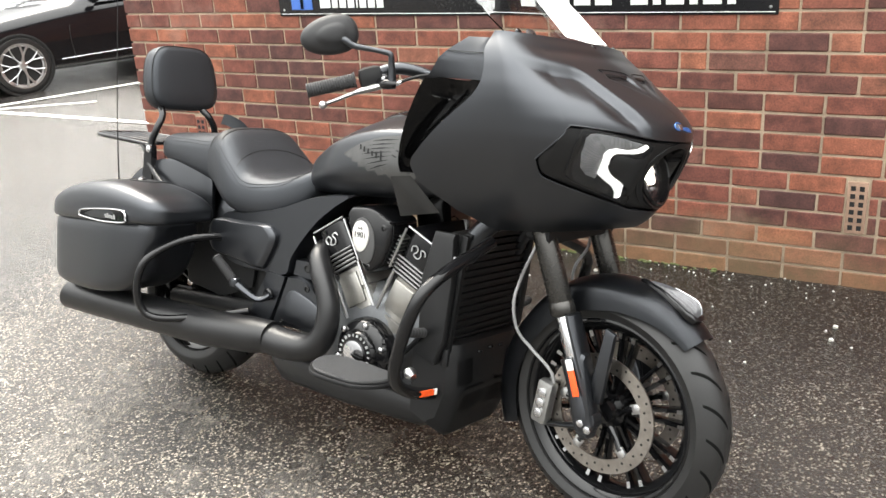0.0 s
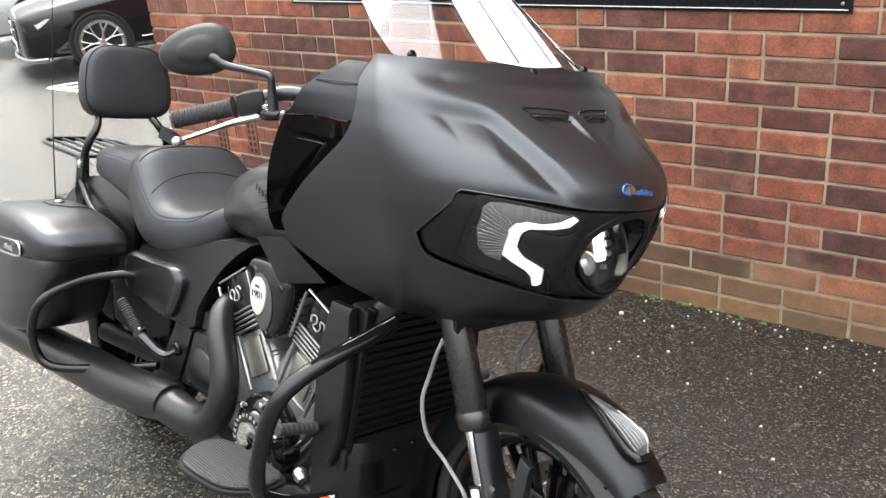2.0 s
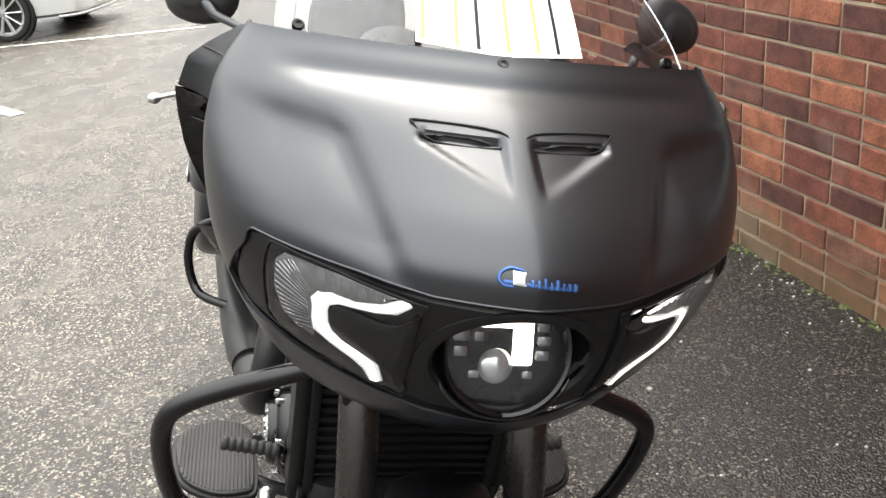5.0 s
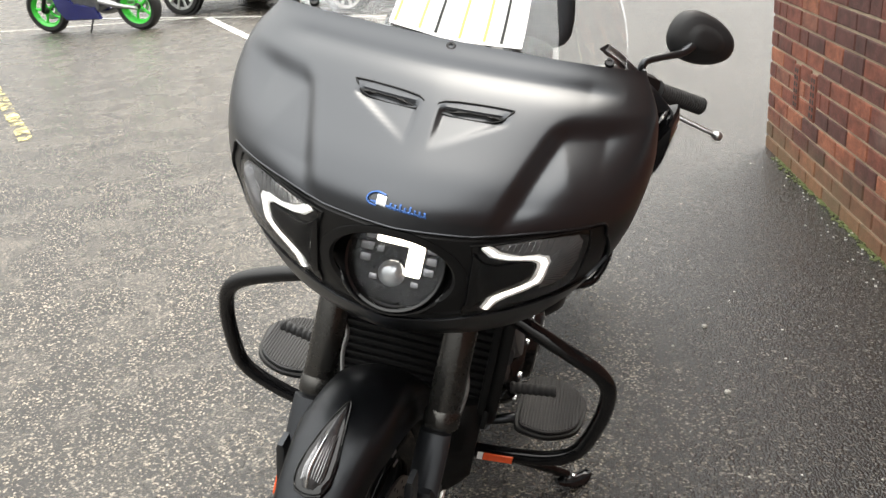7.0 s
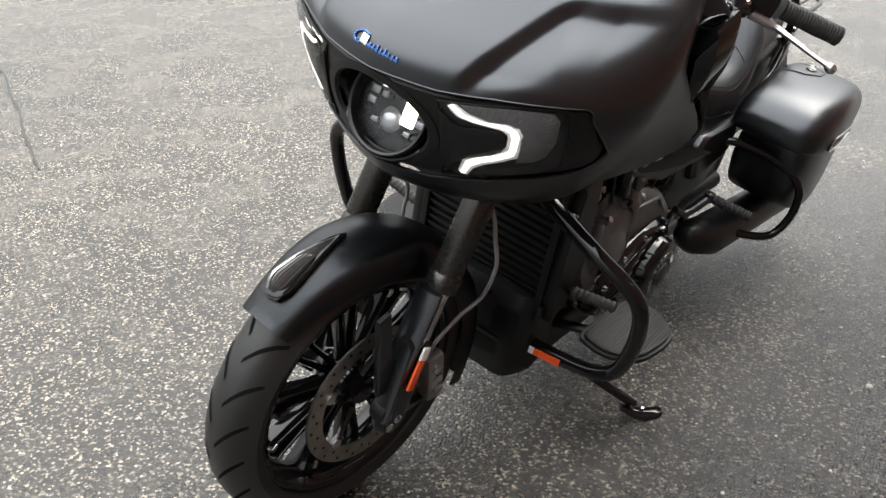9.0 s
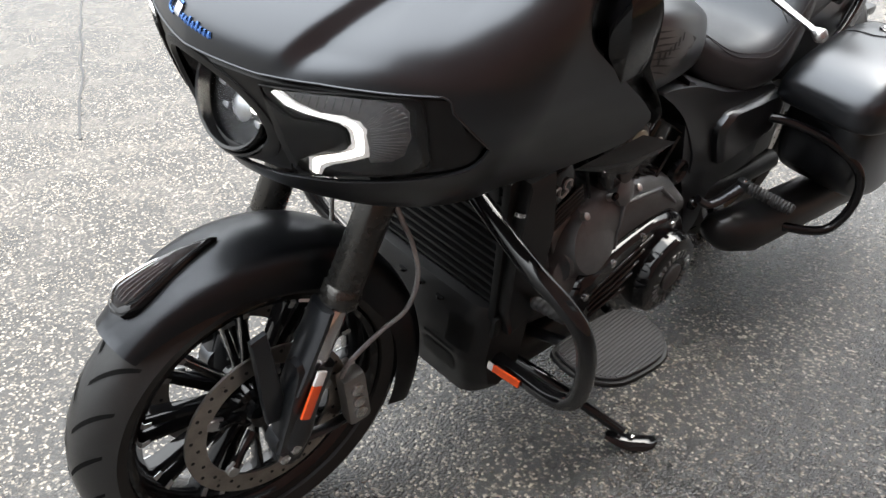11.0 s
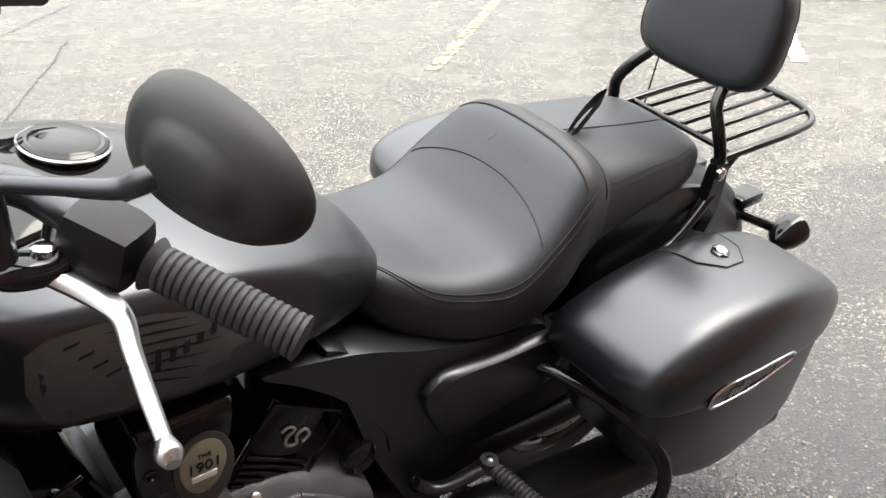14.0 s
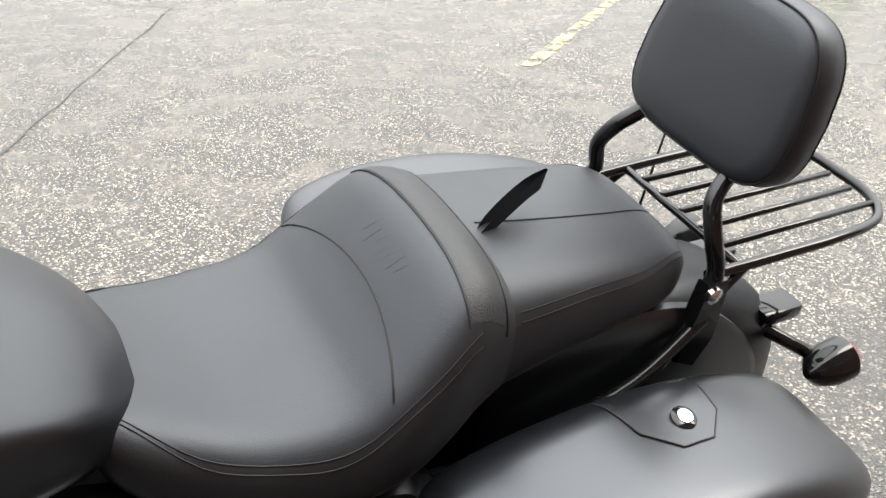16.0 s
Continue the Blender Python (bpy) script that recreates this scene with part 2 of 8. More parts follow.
def axes(o, x, y):
    """A pose with local x and y along the given ways."""
    x = Vector(x).normalized()
    z = x.cross(Vector(y)).normalized()
    y = z.cross(x)
    return Matrix(((x.x, y.x, z.x, o[0]), (x.y, y.y, z.y, o[1]), (x.z, y.z, z.z, o[2]), (0, 0, 0, 1)))

# ---- ground ----
def asphalt():
    m = bpy.data.materials.new("wet_asphalt")
    m.use_nodes = True
    n, l = m.node_tree.nodes, m.node_tree.links
    p = n["Principled BSDF"]
    co = n.new("ShaderNodeTexCoord")

    def tex(kind, scale, **kw):
        t = n.new(kind)
        t.inputs["Scale"].default_value = scale
        for k, v in kw.items():
            t.inputs[k].default_value = v
        l.new(co.outputs["Object"], t.inputs["Vector"])
        return t

    def ramp(src, stops):
        r = n.new("ShaderNodeValToRGB")
        e = r.color_ramp.elements
        while len(e) < len(stops):
            e.new(0.5)
        for q, (pos, c) in zip(e, stops):
            q.position, q.color = pos, (*c, 1)
        l.new(src, r.inputs[0])
        return r

    def mix(a, b, fac, mode="MIX"):
        x = n.new("ShaderNodeMix")
        x.data_type, x.blend_type = "RGBA", mode
        for sock, v in ((x.inputs["Factor"], fac), (x.inputs["A"], a), (x.inputs["B"], b)):
            if hasattr(v, "is_linked"):
                l.new(v, sock)
            else:
                sock.default_value = v if sock.name == "Factor" else (*v, 1)
        return x.outputs["Result"]

    chips = tex("ShaderNodeTexVoronoi", 150.0)
    fine = tex("ShaderNodeTexVoronoi", 300.0)
    bign = tex("ShaderNodeTexNoise", 0.55, Detail=5.0)
    mid = tex("ShaderNodeTexNoise", 3.2, Detail=6.0)
    grit = tex("ShaderNodeTexNoise", 140.0, Detail=3.0)
    stone = ramp(chips.outputs["Color"], [(0.0, (0.012, 0.0102, 0.0086)), (0.42, (0.023, 0.0196, 0.0165)), (0.64, (0.040, 0.034, 0.028)), (0.88, (0.36, 0.315, 0.265))])
    dark = ramp(chips.outputs["Distance"], [(0.0, (1, 1, 1)), (0.55, (1, 1, 1)), (0.8, (0.35, 0.35, 0.35))])
    c = mix(stone.outputs[0], dark.outputs[0], 1.0, "MULTIPLY")
    c2 = ramp(fine.outputs["Color"], [(0.0, (0.55, 0.55, 0.55)), (0.6, (1.0, 1.0, 0.98)), (0.9, (1.9, 1.85, 1.76))])
    c = mix(c, c2.outputs[0], 0.8, "MULTIPLY")
    coarse = tex("ShaderNodeTexVoronoi", 52.0)
    c3 = ramp(coarse.outputs["Color"], [(0.0, (0.55, 0.55, 0.55)), (0.5, (0.9, 0.9, 0.9)), (0.8, (1.6, 1.57, 1.5))])
    c = mix(c, c3.outputs[0], 0.45, "MULTIPLY")
    st = ramp(bign.outputs["Fac"], [(0.3, (0.8, 0.8, 0.8)), (0.7, (1.12, 1.11, 1.09))])
    c = mix(c, st.outputs[0], 1.0, "MULTIPLY")
    st2 = ramp(mid.outputs["Fac"], [(0.35, (0.85, 0.85, 0.85)), (0.65, (1.08, 1.08, 1.08))])
    c = mix(c, st2.outputs[0], 1.0, "MULTIPLY")
    wet = n.new("ShaderNodeMapRange")
    wet.inputs["From Min"].default_value, wet.inputs["From Max"].default_value = 0.38, 0.62
    wet.inputs["To Min"].default_value, wet.inputs["To Max"].default_value = 0.20, 0.31
    l.new(mid.outputs["Fac"], wet.inputs["Value"])
    # patchy water film: smoother, and darker in colour, increasingly so towards the wall
    patchy = tex("ShaderNodeTexNoise", 1.1, Detail=6.0)
    axis = n.new("ShaderNodeSeparateXYZ")
    l.new(co.outputs["Object"], axis.inputs[0])
    wallward = n.new("ShaderNodeMath")
    wallward.operation = "MULTIPLY_ADD"
    wallward.inputs[1].default_value = 0.22
    l.new(axis.outputs["Y"], wallward.inputs[0])
    l.new(patchy.outputs["Fac"], wallward.inputs[2])
    film_ = n.new("ShaderNodeMapRange")
    film_.inputs["From Min"].default_value, film_.inputs["From Max"].default_value = 0.74, 0.96
    l.new(wallward.outputs[0], film_.inputs["Value"])
    smoothw = n.new("ShaderNodeMapRange")
    smoothw.inputs["To Min"].default_value, smoothw.inputs["To Max"].default_value = 1.0, 0.70
    l.new(film_.outputs[0], smoothw.inputs["Value"])
    ro = n.new("ShaderNodeMath")
    ro.operation = "MULTIPLY"
    l.new(wet.outputs[0], ro.inputs[0])
    l.new(smoothw.outputs[0], ro.inputs[1])
    l.new(ro.outputs[0], p.inputs["Roughness"])
    film_dark = mix(mix(c, (0.45, 0.45, 0.47), 1.0, "MULTIPLY"), (0.014, 0.0135, 0.013), 0.4)
    c = mix(c, film_dark, film_.outputs[0])
    l.new(c, p.inputs["Base Color"])
    p.inputs["Specular IOR Level"].default_value = 0.68
    h1 = n.new("ShaderNodeMath")
    h1.operation = "MULTIPLY_ADD"
    h1.inputs[1].default_value = -0.8
    l.new(chips.outputs["Distance"], h1.inputs[0])
    l.new(grit.outputs["Fac"], h1.inputs[2])
    h2 = n.new("ShaderNodeMath")
    h2.operation = "MULTIPLY_ADD"
    h2.inputs[1].default_value = 0.4
    l.new(chips.outputs["Color"], h2.inputs[0])
    l.new(h1.outputs[0], h2.inputs[2])
    bp = n.new("ShaderNodeBump")
    bp.inputs["Strength"].default_value, bp.inputs["Distance"].default_value = 0.9, 0.005
    l.new(h2.outputs[0], bp.inputs["Height"])
    flat_ = n.new("ShaderNodeMapRange")
    flat_.inputs["To Min"].default_value, flat_.inputs["To Max"].default_value = 0.85, 0.82
    l.new(film_.outputs[0], flat_.inputs["Value"])
    l.new(flat_.outputs[0], bp.inputs["Strength"])
    l.new(bp.outputs[0], p.inputs["Normal"])
    return m


M_ASPHALT = asphalt()
bm = bmesh.new()
g = [-600, -120, -40] + list(np.linspace(-14, 8, 45)) + [40, 120, 600]
vs = [[bm.verts.new((x, y, 0.004 * noise.noise(Vector((x * 0.6, y * 0.6, 0))) * (1 if abs(x) < 20 and abs(y) < 20 else 0))) for y in g] for x in g]
for i in range(len(g) - 1):
    for j in range(len(g) - 1):
        bm.faces.new((vs[i][j], vs[i + 1][j], vs[i + 1][j + 1], vs[i][j + 1]))
ground = part("ground", bm, M_ASPHALT, None)
tagged(ground, "dark wet asphalt car park with pale chippings", "ground", kind="structure")


def worn_paint(name, base, wear):
    m = mat(name, base, 0.55, var=0.2, vscale=6)
    n, l = m.node_tree.nodes, m.node_tree.links
    p = n["Principled BSDF"]
    co = n.new("ShaderNodeTexCoord")
    t = n.new("ShaderNodeTexNoise")
    t.inputs["Scale"].default_value, t.inputs["Detail"].default_value, t.inputs["Roughness"].default_value = 7.0, 10.0, 0.75
    l.new(co.outputs["Object"], t.inputs["Vector"])
    r = n.new("ShaderNodeMapRange")
    r.inputs["From Min"].default_value, r.inputs["From Max"].default_value = wear - 0.04, wear + 0.04
    l.new(t.outputs["Fac"], r.inputs["Value"])
    l.new(r.outputs[0], p.inputs["Alpha"])
    return m


M_LINE = worn_paint("worn_white_road_paint", (0.62, 0.61, 0.57), 0.42)
M_LINEY = worn_paint("worn_yellow_road_paint", (0.62, 0.53, 0.20), 0.52)


def marking(a, b, w, m_, label):
    """A painted line, raised a little, with ragged edges."""
    a, b = np.array(a, float), np.array(b, float)
    d = (b - a) / np.linalg.norm(b - a)
    nrm = np.array([-d[1], d[0]])
    k = max(int(np.linalg.norm(b - a) / 0.08), 2)
    rg = random.Random(int(a[0] * 100))
    bm = bmesh.new()
    rows = []
    for t in np.linspace(0, 1, k + 1):
        p = a + (b - a) * t
        o1, o2 = w / 2 * (1 + rg.uniform(-0.12, 0.05)), w / 2 * (1 + rg.uniform(-0.12, 0.05))
        rows.append([(*(p + nrm * o1), 0.006), (*(p - nrm * o2), 0.006)])
    loft(bm, rows, cap=False, closed=False)
    ob = part("road_marking", bm, m_, None, flat=True)
    return tagged(ob, label, "road marking", "car park lines", "structure")


WL = "worn white painted bay line on wet asphalt"
marking((-6.37, 4.60), (-5.45, 6.50), 0.09, M_LINE, WL)
marking((-6.263, 4.59), (-5.30, 5.20), 0.06, M_LINE, WL)
marking((-6.36, 4.585), (-3.8, 4.62), 0.09, M_LINE, WL)
marking((-10.0, -2.50), (-5.18, 0.03), 0.11, M_LINE, WL)
marking((-10.9, -4.7), (-8.2, 1.7), 0.07, M_LINE, WL)
marking((-10.0, -2.55), (-9.95, -5.8), 0.06, M_LINE, WL)
marking((-7.8, -4.65), (-3.38, -1.79), 0.10, M_LINEY, "faded patchy yellow painted line on asphalt")
marking((-4.85, -5.0), (-4.55, -4.85), 0.10, M_LINEY, "faded patchy yellow painted line on asphalt")

# cracks: dark sunk seams
M_CRACK = mat("dark_tar_crack", (0.012, 0.012, 0.012), 0.4, var=0.3, vscale=30)
rg = random.Random(4)
for a, b in (((-2.29, -5.0), (0.26, -1.05)), ((-2.29, -5.0), (-1.88, -5.58)), ((-1.88, -5.58), (-3.4, -7.2))):
    bm = bmesh.new()
    k = 50
    rows = []
    for t in np.linspace(0, 1, k):
        p = np.array(a) * (1 - t) + np.array(b) * t
        d = np.array([-(b[1] - a[1]), b[0] - a[0]]) / np.hypot(b[1] - a[1], b[0] - a[0])
        p = p + d * 0.03 * noise.noise(Vector((t * 9, a[0], 0)))
        w = 0.005 + 0.006 * abs(noise.noise(Vector((t * 22, 3, a[1]))))
        rows.append([(*(p + d * w), 0.005), (*(p - d * w), 0.005)])
    loft(bm, rows, cap=False, closed=False)
    tagged(part("ground_crack", bm, M_CRACK, None, flat=True), "thin dark crack in the asphalt", "crack", kind="structure")

# pale grit along the wall and loose on the ground
rg = random.Random(8)
bm = bmesh.new()
for k in range(260):
    if k < 170:
        x, y = rg.uniform(-2.0, 3.0), 3.045 - abs(rg.gauss(0, 0.06))
    else:
        x, y = rg.uniform(-1.0, 2.4), rg.uniform(1.9, 3.0)
    r = rg.uniform(0.002, 0.006) if k < 255 else 0.011
    t = bmesh.ops.create_icosphere(bm, subdivisions=1, radius=r, matrix=Matrix.Translation((x, y, r * 0.5)))
    for v in t["verts"]:
        v.co.z = max(v.co.z * 0.8, 0.0)
M_GRIT = mat("pale_grit", (0.42, 0.40, 0.36), 0.7, var=0.3, vscale=50)
tagged(part("grit", bm, M_GRIT, None, flat=True), "small pale stones and litter by the wall", "gravel", kind="stuff")
# moss strip at the foot of the wall
bm = bmesh.new()
for k in range(420):
    x = rg.uniform(-2.0, 1.2) if k % 3 else rg.uniform(-2.0, -0.6)
    y = 3.046 - abs(rg.gauss(0, 0.018))
    r = rg.uniform(0.003, 0.010)
    bmesh.ops.create_icosphere(bm, subdivisions=1, radius=r, matrix=Matrix.Translation((x, y, r * 0.2)) @ Matrix.Diagonal((1.6, 1, 0.7, 1)))
tagged(part("moss", bm, mat("moss", (0.07, 0.085, 0.025), 0.9, var=0.4, vscale=60, bump=0.6, bscale=300), None), "green moss along the foot of the wall", "moss", kind="stuff")

# ---- brick wall ----
WALL_Y, WALL_X = 3.055, -2.22


def brick_material():
    m = mat("red_brown_brick", (0.3, 0.1, 0.07), 0.8)
    n, l = m.node_tree.nodes, m.node_tree.links
    p = n["Principled BSDF"]
    oi = n.new("ShaderNodeObjectInfo")
    co = n.new("ShaderNodeTexCoord")
    geo = n.new("ShaderNodeNewGeometry")
    r = n.new("ShaderNodeValToRGB")
    e = r.color_ramp.elements
    stops = [(0.0, (0.105, 0.042, 0.036)), (0.18, (0.145, 0.050, 0.038)), (0.4, (0.20, 0.063, 0.045)), (0.6, (0.24, 0.076, 0.050)), (0.78, (0.30, 0.096, 0.055)), (0.9, (0.38, 0.135, 0.075)), (1.0, (0.17, 0.072, 0.056))]
    while len(e) < len(stops):
        e.new(0.5)
    for q, (pos, c) in zip(e, stops):
        q.position, q.color = pos, (*c, 1)
    add = n.new("ShaderNodeMath")
    add.operation = "ADD"
    l.new(oi.outputs["Random"], add.inputs[0])
    l.new(geo.outputs["Random Per Island"], add.inputs[1])
    fr = n.new("ShaderNodeMath")
    fr.operation = "FRACT"
    l.new(add.outputs[0], fr.inputs[0])
    l.new(fr.outputs[0], r.inputs[0])
    # position plus the piece's own number, so that no two faces share stains
    vec = n.new("ShaderNodeVectorMath")
    vec.operation = "MULTIPLY_ADD"
    vec.inputs[1].default_value = (7.0, 7.0, 7.0)
    cmb = n.new("ShaderNodeCombineXYZ")
    l.new(fr.outputs[0], cmb.inputs[0])
    l.new(fr.outputs[0], cmb.inputs[2])
    l.new(cmb.outputs[0], vec.inputs[0])
    l.new(geo.outputs["Position"], vec.inputs[2])
    a = n.new("ShaderNodeTexNoise")
    a.inputs["Scale"].default_value, a.inputs["Detail"].default_value = 16, 7
    b = n.new("ShaderNodeTexNoise")
    b.inputs["Scale"].default_value, b.inputs["Detail"].default_value = 160, 4
    s = n.new("ShaderNodeTexNoise")
    s.inputs["Scale"].default_value, s.inputs["Detail"].default_value = 2.2, 5
    for t in (a, b):
        l.new(vec.outputs[0], t.inputs["Vector"])
    l.new(geo.outputs["Position"], s.inputs["Vector"])
    mr = n.new("ShaderNodeMapRange")
    mr.inputs["From Min"].default_value, mr.inputs["From Max"].default_value = 0.3, 0.7
    mr.inputs["To Min"].default_value, mr.inputs["To Max"].default_value = 0.44, 0.95
    l.new(a.outputs["Fac"], mr.inputs["Value"])
    mr2 = n.new("ShaderNodeMapRange")
    mr2.inputs["From Min"].default_value, mr2.inputs["From Max"].default_value = 0.3, 0.7
    mr2.inputs["To Min"].default_value, mr2.inputs["To Max"].default_value = 0.7, 1.25
    l.new(b.outputs["Fac"], mr2.inputs["Value"])
    mu = n.new("ShaderNodeMath")
    mu.operation = "MULTIPLY"
    l.new(mr.outputs[0], mu.inputs[0])
    l.new(mr2.outputs[0], mu.inputs[1])
    sc = n.new("ShaderNodeVectorMath")
    sc.operation = "SCALE"
    l.new(r.outputs[0], sc.inputs[0])
    l.new(mu.outputs[0], sc.inputs["Scale"])
    # lime bloom
    bl = n.new("ShaderNodeMapRange")
    bl.inputs["From Min"].default_value, bl.inputs["From Max"].default_value = 0.60, 0.74
    bl.inputs["To Max"].default_value = 0.45
    l.new(s.outputs["Fac"], bl.inputs["Value"])
    mx = n.new("ShaderNodeMix")
    mx.data_type = "RGBA"
    mx.inputs["B"].default_value = (0.38, 0.25, 0.20, 1)
    l.new(bl.outputs[0], mx.inputs["Factor"])
    l.new(sc.outputs[0], mx.inputs["A"])
    # green algae in the lowest courses, patchy
    xyz = n.new("ShaderNodeSeparateXYZ")
    l.new(geo.outputs["Position"], xyz.inputs[0])
    al = n.new("ShaderNodeMath")
    al.operation = "MULTIPLY_ADD"
    al.inputs[1].default_value = -1.6
    l.new(xyz.outputs["Z"], al.inputs[0])
    l.new(s.outputs["Fac"], al.inputs[2])
    ag = n.new("ShaderNodeMapRange")
    ag.inputs["From Min"].default_value, ag.inputs["From Max"].default_value = 0.10, 0.45
    ag.inputs["To Max"].default_value = 0.42
    l.new(al.outputs[0], ag.inputs["Value"])
    mx2 = n.new("ShaderNodeMix")
    mx2.data_type = "RGBA"
    mx2.inputs["B"].default_value = (0.17, 0.145, 0.07, 1)
    l.new(ag.outputs[0], mx2.inputs["Factor"])
    l.new(mx.outputs["Result"], mx2.inputs["A"])
    l.new(mx2.outputs["Result"], p.inputs["Base Color"])
    bp = n.new("ShaderNodeBump")
    bp.inputs["Strength"].default_value, bp.inputs["Distance"].default_value = 0.55, 0.003
    l.new(mu.outputs[0], bp.inputs["Height"])
    l.new(bp.outputs[0], p.inputs["Normal"])
    p.inputs["Roughness"].default_value = 0.72
    return m


M_BRICK = brick_material()
M_MORTAR = mat("weathered_mortar", (0.34, 0.265, 0.19), 0.9, var=0.4, vscale=9, bump=0.6, bscale=260)
bm = bmesh.new()
box(bm, ((WALL_X + 7.0) / 2 + 0.004, WALL_Y + 0.110, 1.5), (7.0 - WALL_X - 0.02, 0.234, 3.0), 0)
wall = part("wall_north", bm, M_MORTAR, None, flat=True)
tagged(wall, "red-brown brick wall with pale mortar", "wall", kind="structure")
bm = bmesh.new()
box(bm, (WALL_X + 0.129, WALL_Y + 3.26, 1.5), (0.23, 6.0, 3.0), 0)
side_wall = part("wall_west", bm, M_MORTAR, None, flat=True)
tagged(side_wall, "brick return wall of the building", "wall", kind="structure")

# the rest of the building, plain
bm = bmesh.new()
box(bm, (6.87, WALL_Y + 3.25, 1.5), (0.23, 5.98, 2.99), 0)
tagged(part("wall_east", bm, M_MORTAR, None, flat=True), "plain rendered side wall of the building", "wall", kind="structure")
bm = bmesh.new()
box(bm, ((WALL_X + 7.0) / 2, WALL_Y + 3.1, 3.06), (7.3 - WALL_X, 6.6, 0.12), 0.01)
tagged(part("roof", bm, mat("grey_roof_felt", (0.08, 0.08, 0.08), 0.8, var=0.2, vscale=4), None, flat=True), "flat grey roof with a small overhang", "roof", kind="structure")

# ---- sign board ----
SX0, SX1, SZ0, SZ1 = -1.073, 1.386, 1.10, 1.52
bm = bmesh.new()
box(bm, ((SX0 + SX1) / 2, WALL_Y - 0.009, (SZ0 + SZ1) / 2), (SX1 - SX0, 0.018, SZ1 - SZ0), 0.002)
M_SIGN = mat("black_sign_panel", (0.012, 0.012, 0.013), 0.25, var=0.15, vscale=6, rvar=0.05)
sign = part("sign_board", bm, M_SIGN, None)
tagged(sign, "long black sign board with white lettering on the wall", "sign")
M_SIGNW = mat("white_sign_print", (0.75, 0.75, 0.74), 0.45, var=0.06, vscale=8)


def sign_bar(x0, x1, z0, z1, m_=M_SIGNW, nm="lettering_bar"):
    bm = bmesh.new()
    box(bm, ((x0 + x1) / 2, WALL_Y - 0.0195, (z0 + z1) / 2), (x1 - x0, 0.003, z1 - z0), 0.0008)
    return part(nm, bm, m_, sign)


sign_bar(SX0 + 0.012, SX1 - 0.012, SZ0 + 0.010, SZ0 + 0.013, nm="border_line")
# word: plain bars of its size
x = -0.81
for w in (0.075, 0.045, 0.05, 0.05, 0.02, 0.05, 0.05, 0.05):
    sign_bar(x, x + w - 0.012, 1.140, 1.140 + (0.055 if w > 0.03 else 0.075))
    x += w
# number: plain bars of its size
x = 0.30
for k, w in enumerate((0.095, 0.055, 0.095, 0.095, 0.095, 0.06, 0.095, 0.055, 0.095, 0.055, 0.095, 0.055)):
    if k != 5:
        sign_bar(x, x + w - 0.022, 1.142, 1.272)
    x += w + 0.0
sign_bar(-0.99, -0.86, 1.132, 1.258, mat("blue_sign_print", (0.06, 0.16, 0.5), 0.4, var=0.05), "blue_square")
sign_bar(-0.935, -0.912, 1.136, 1.228, nm="white_stroke")
for x in (SX0 + 0.03, SX1 - 0.03):
    bm = bmesh.new()
    lathe(bm, [(0.006, 0), (0.005, 0.002), (0.001, 0.003)], Matrix.Translation((x, WALL_Y - 0.018, SZ0 + 0.03)) @ Matrix.Rotation(radians(90), 4, "X"), 12)
    part("screw", bm, M_ALU, sign)


M_CLAY = mat("pale_clay", (0.27, 0.17, 0.12), 0.8, var=0.3, vscale=30, bump=0.4, bscale=200)
M_REDCLAY = mat("red_clay", (0.17, 0.06, 0.042), 0.8, var=0.3, vscale=30, bump=0.4, bscale=200)


def air_brick(x, z):
    bm = bmesh.new()
    box(bm, (x, WALL_Y - 0.003, z), (0.075, 0.03, 0.215), 0.003)
    a = part("air_brick", bm, M_CLAY if x > 0 else M_REDCLAY, wall, "clay air brick with square holes")
    for i in (-1, 1):
        for j in range(6):
            bm = bmesh.new()
            box(bm, (x + i * 0.016, WALL_Y - 0.0175, z - 0.083 + 0.033 * j), (0.018, 0.003, 0.020), 0)
            part("hole", bm, M_DARK, a)


AIR = [(1.728, 0.343), (-1.765, 0.425), (-1.52, 0.425)]
for x, z in AIR:
    air_brick(x, z)

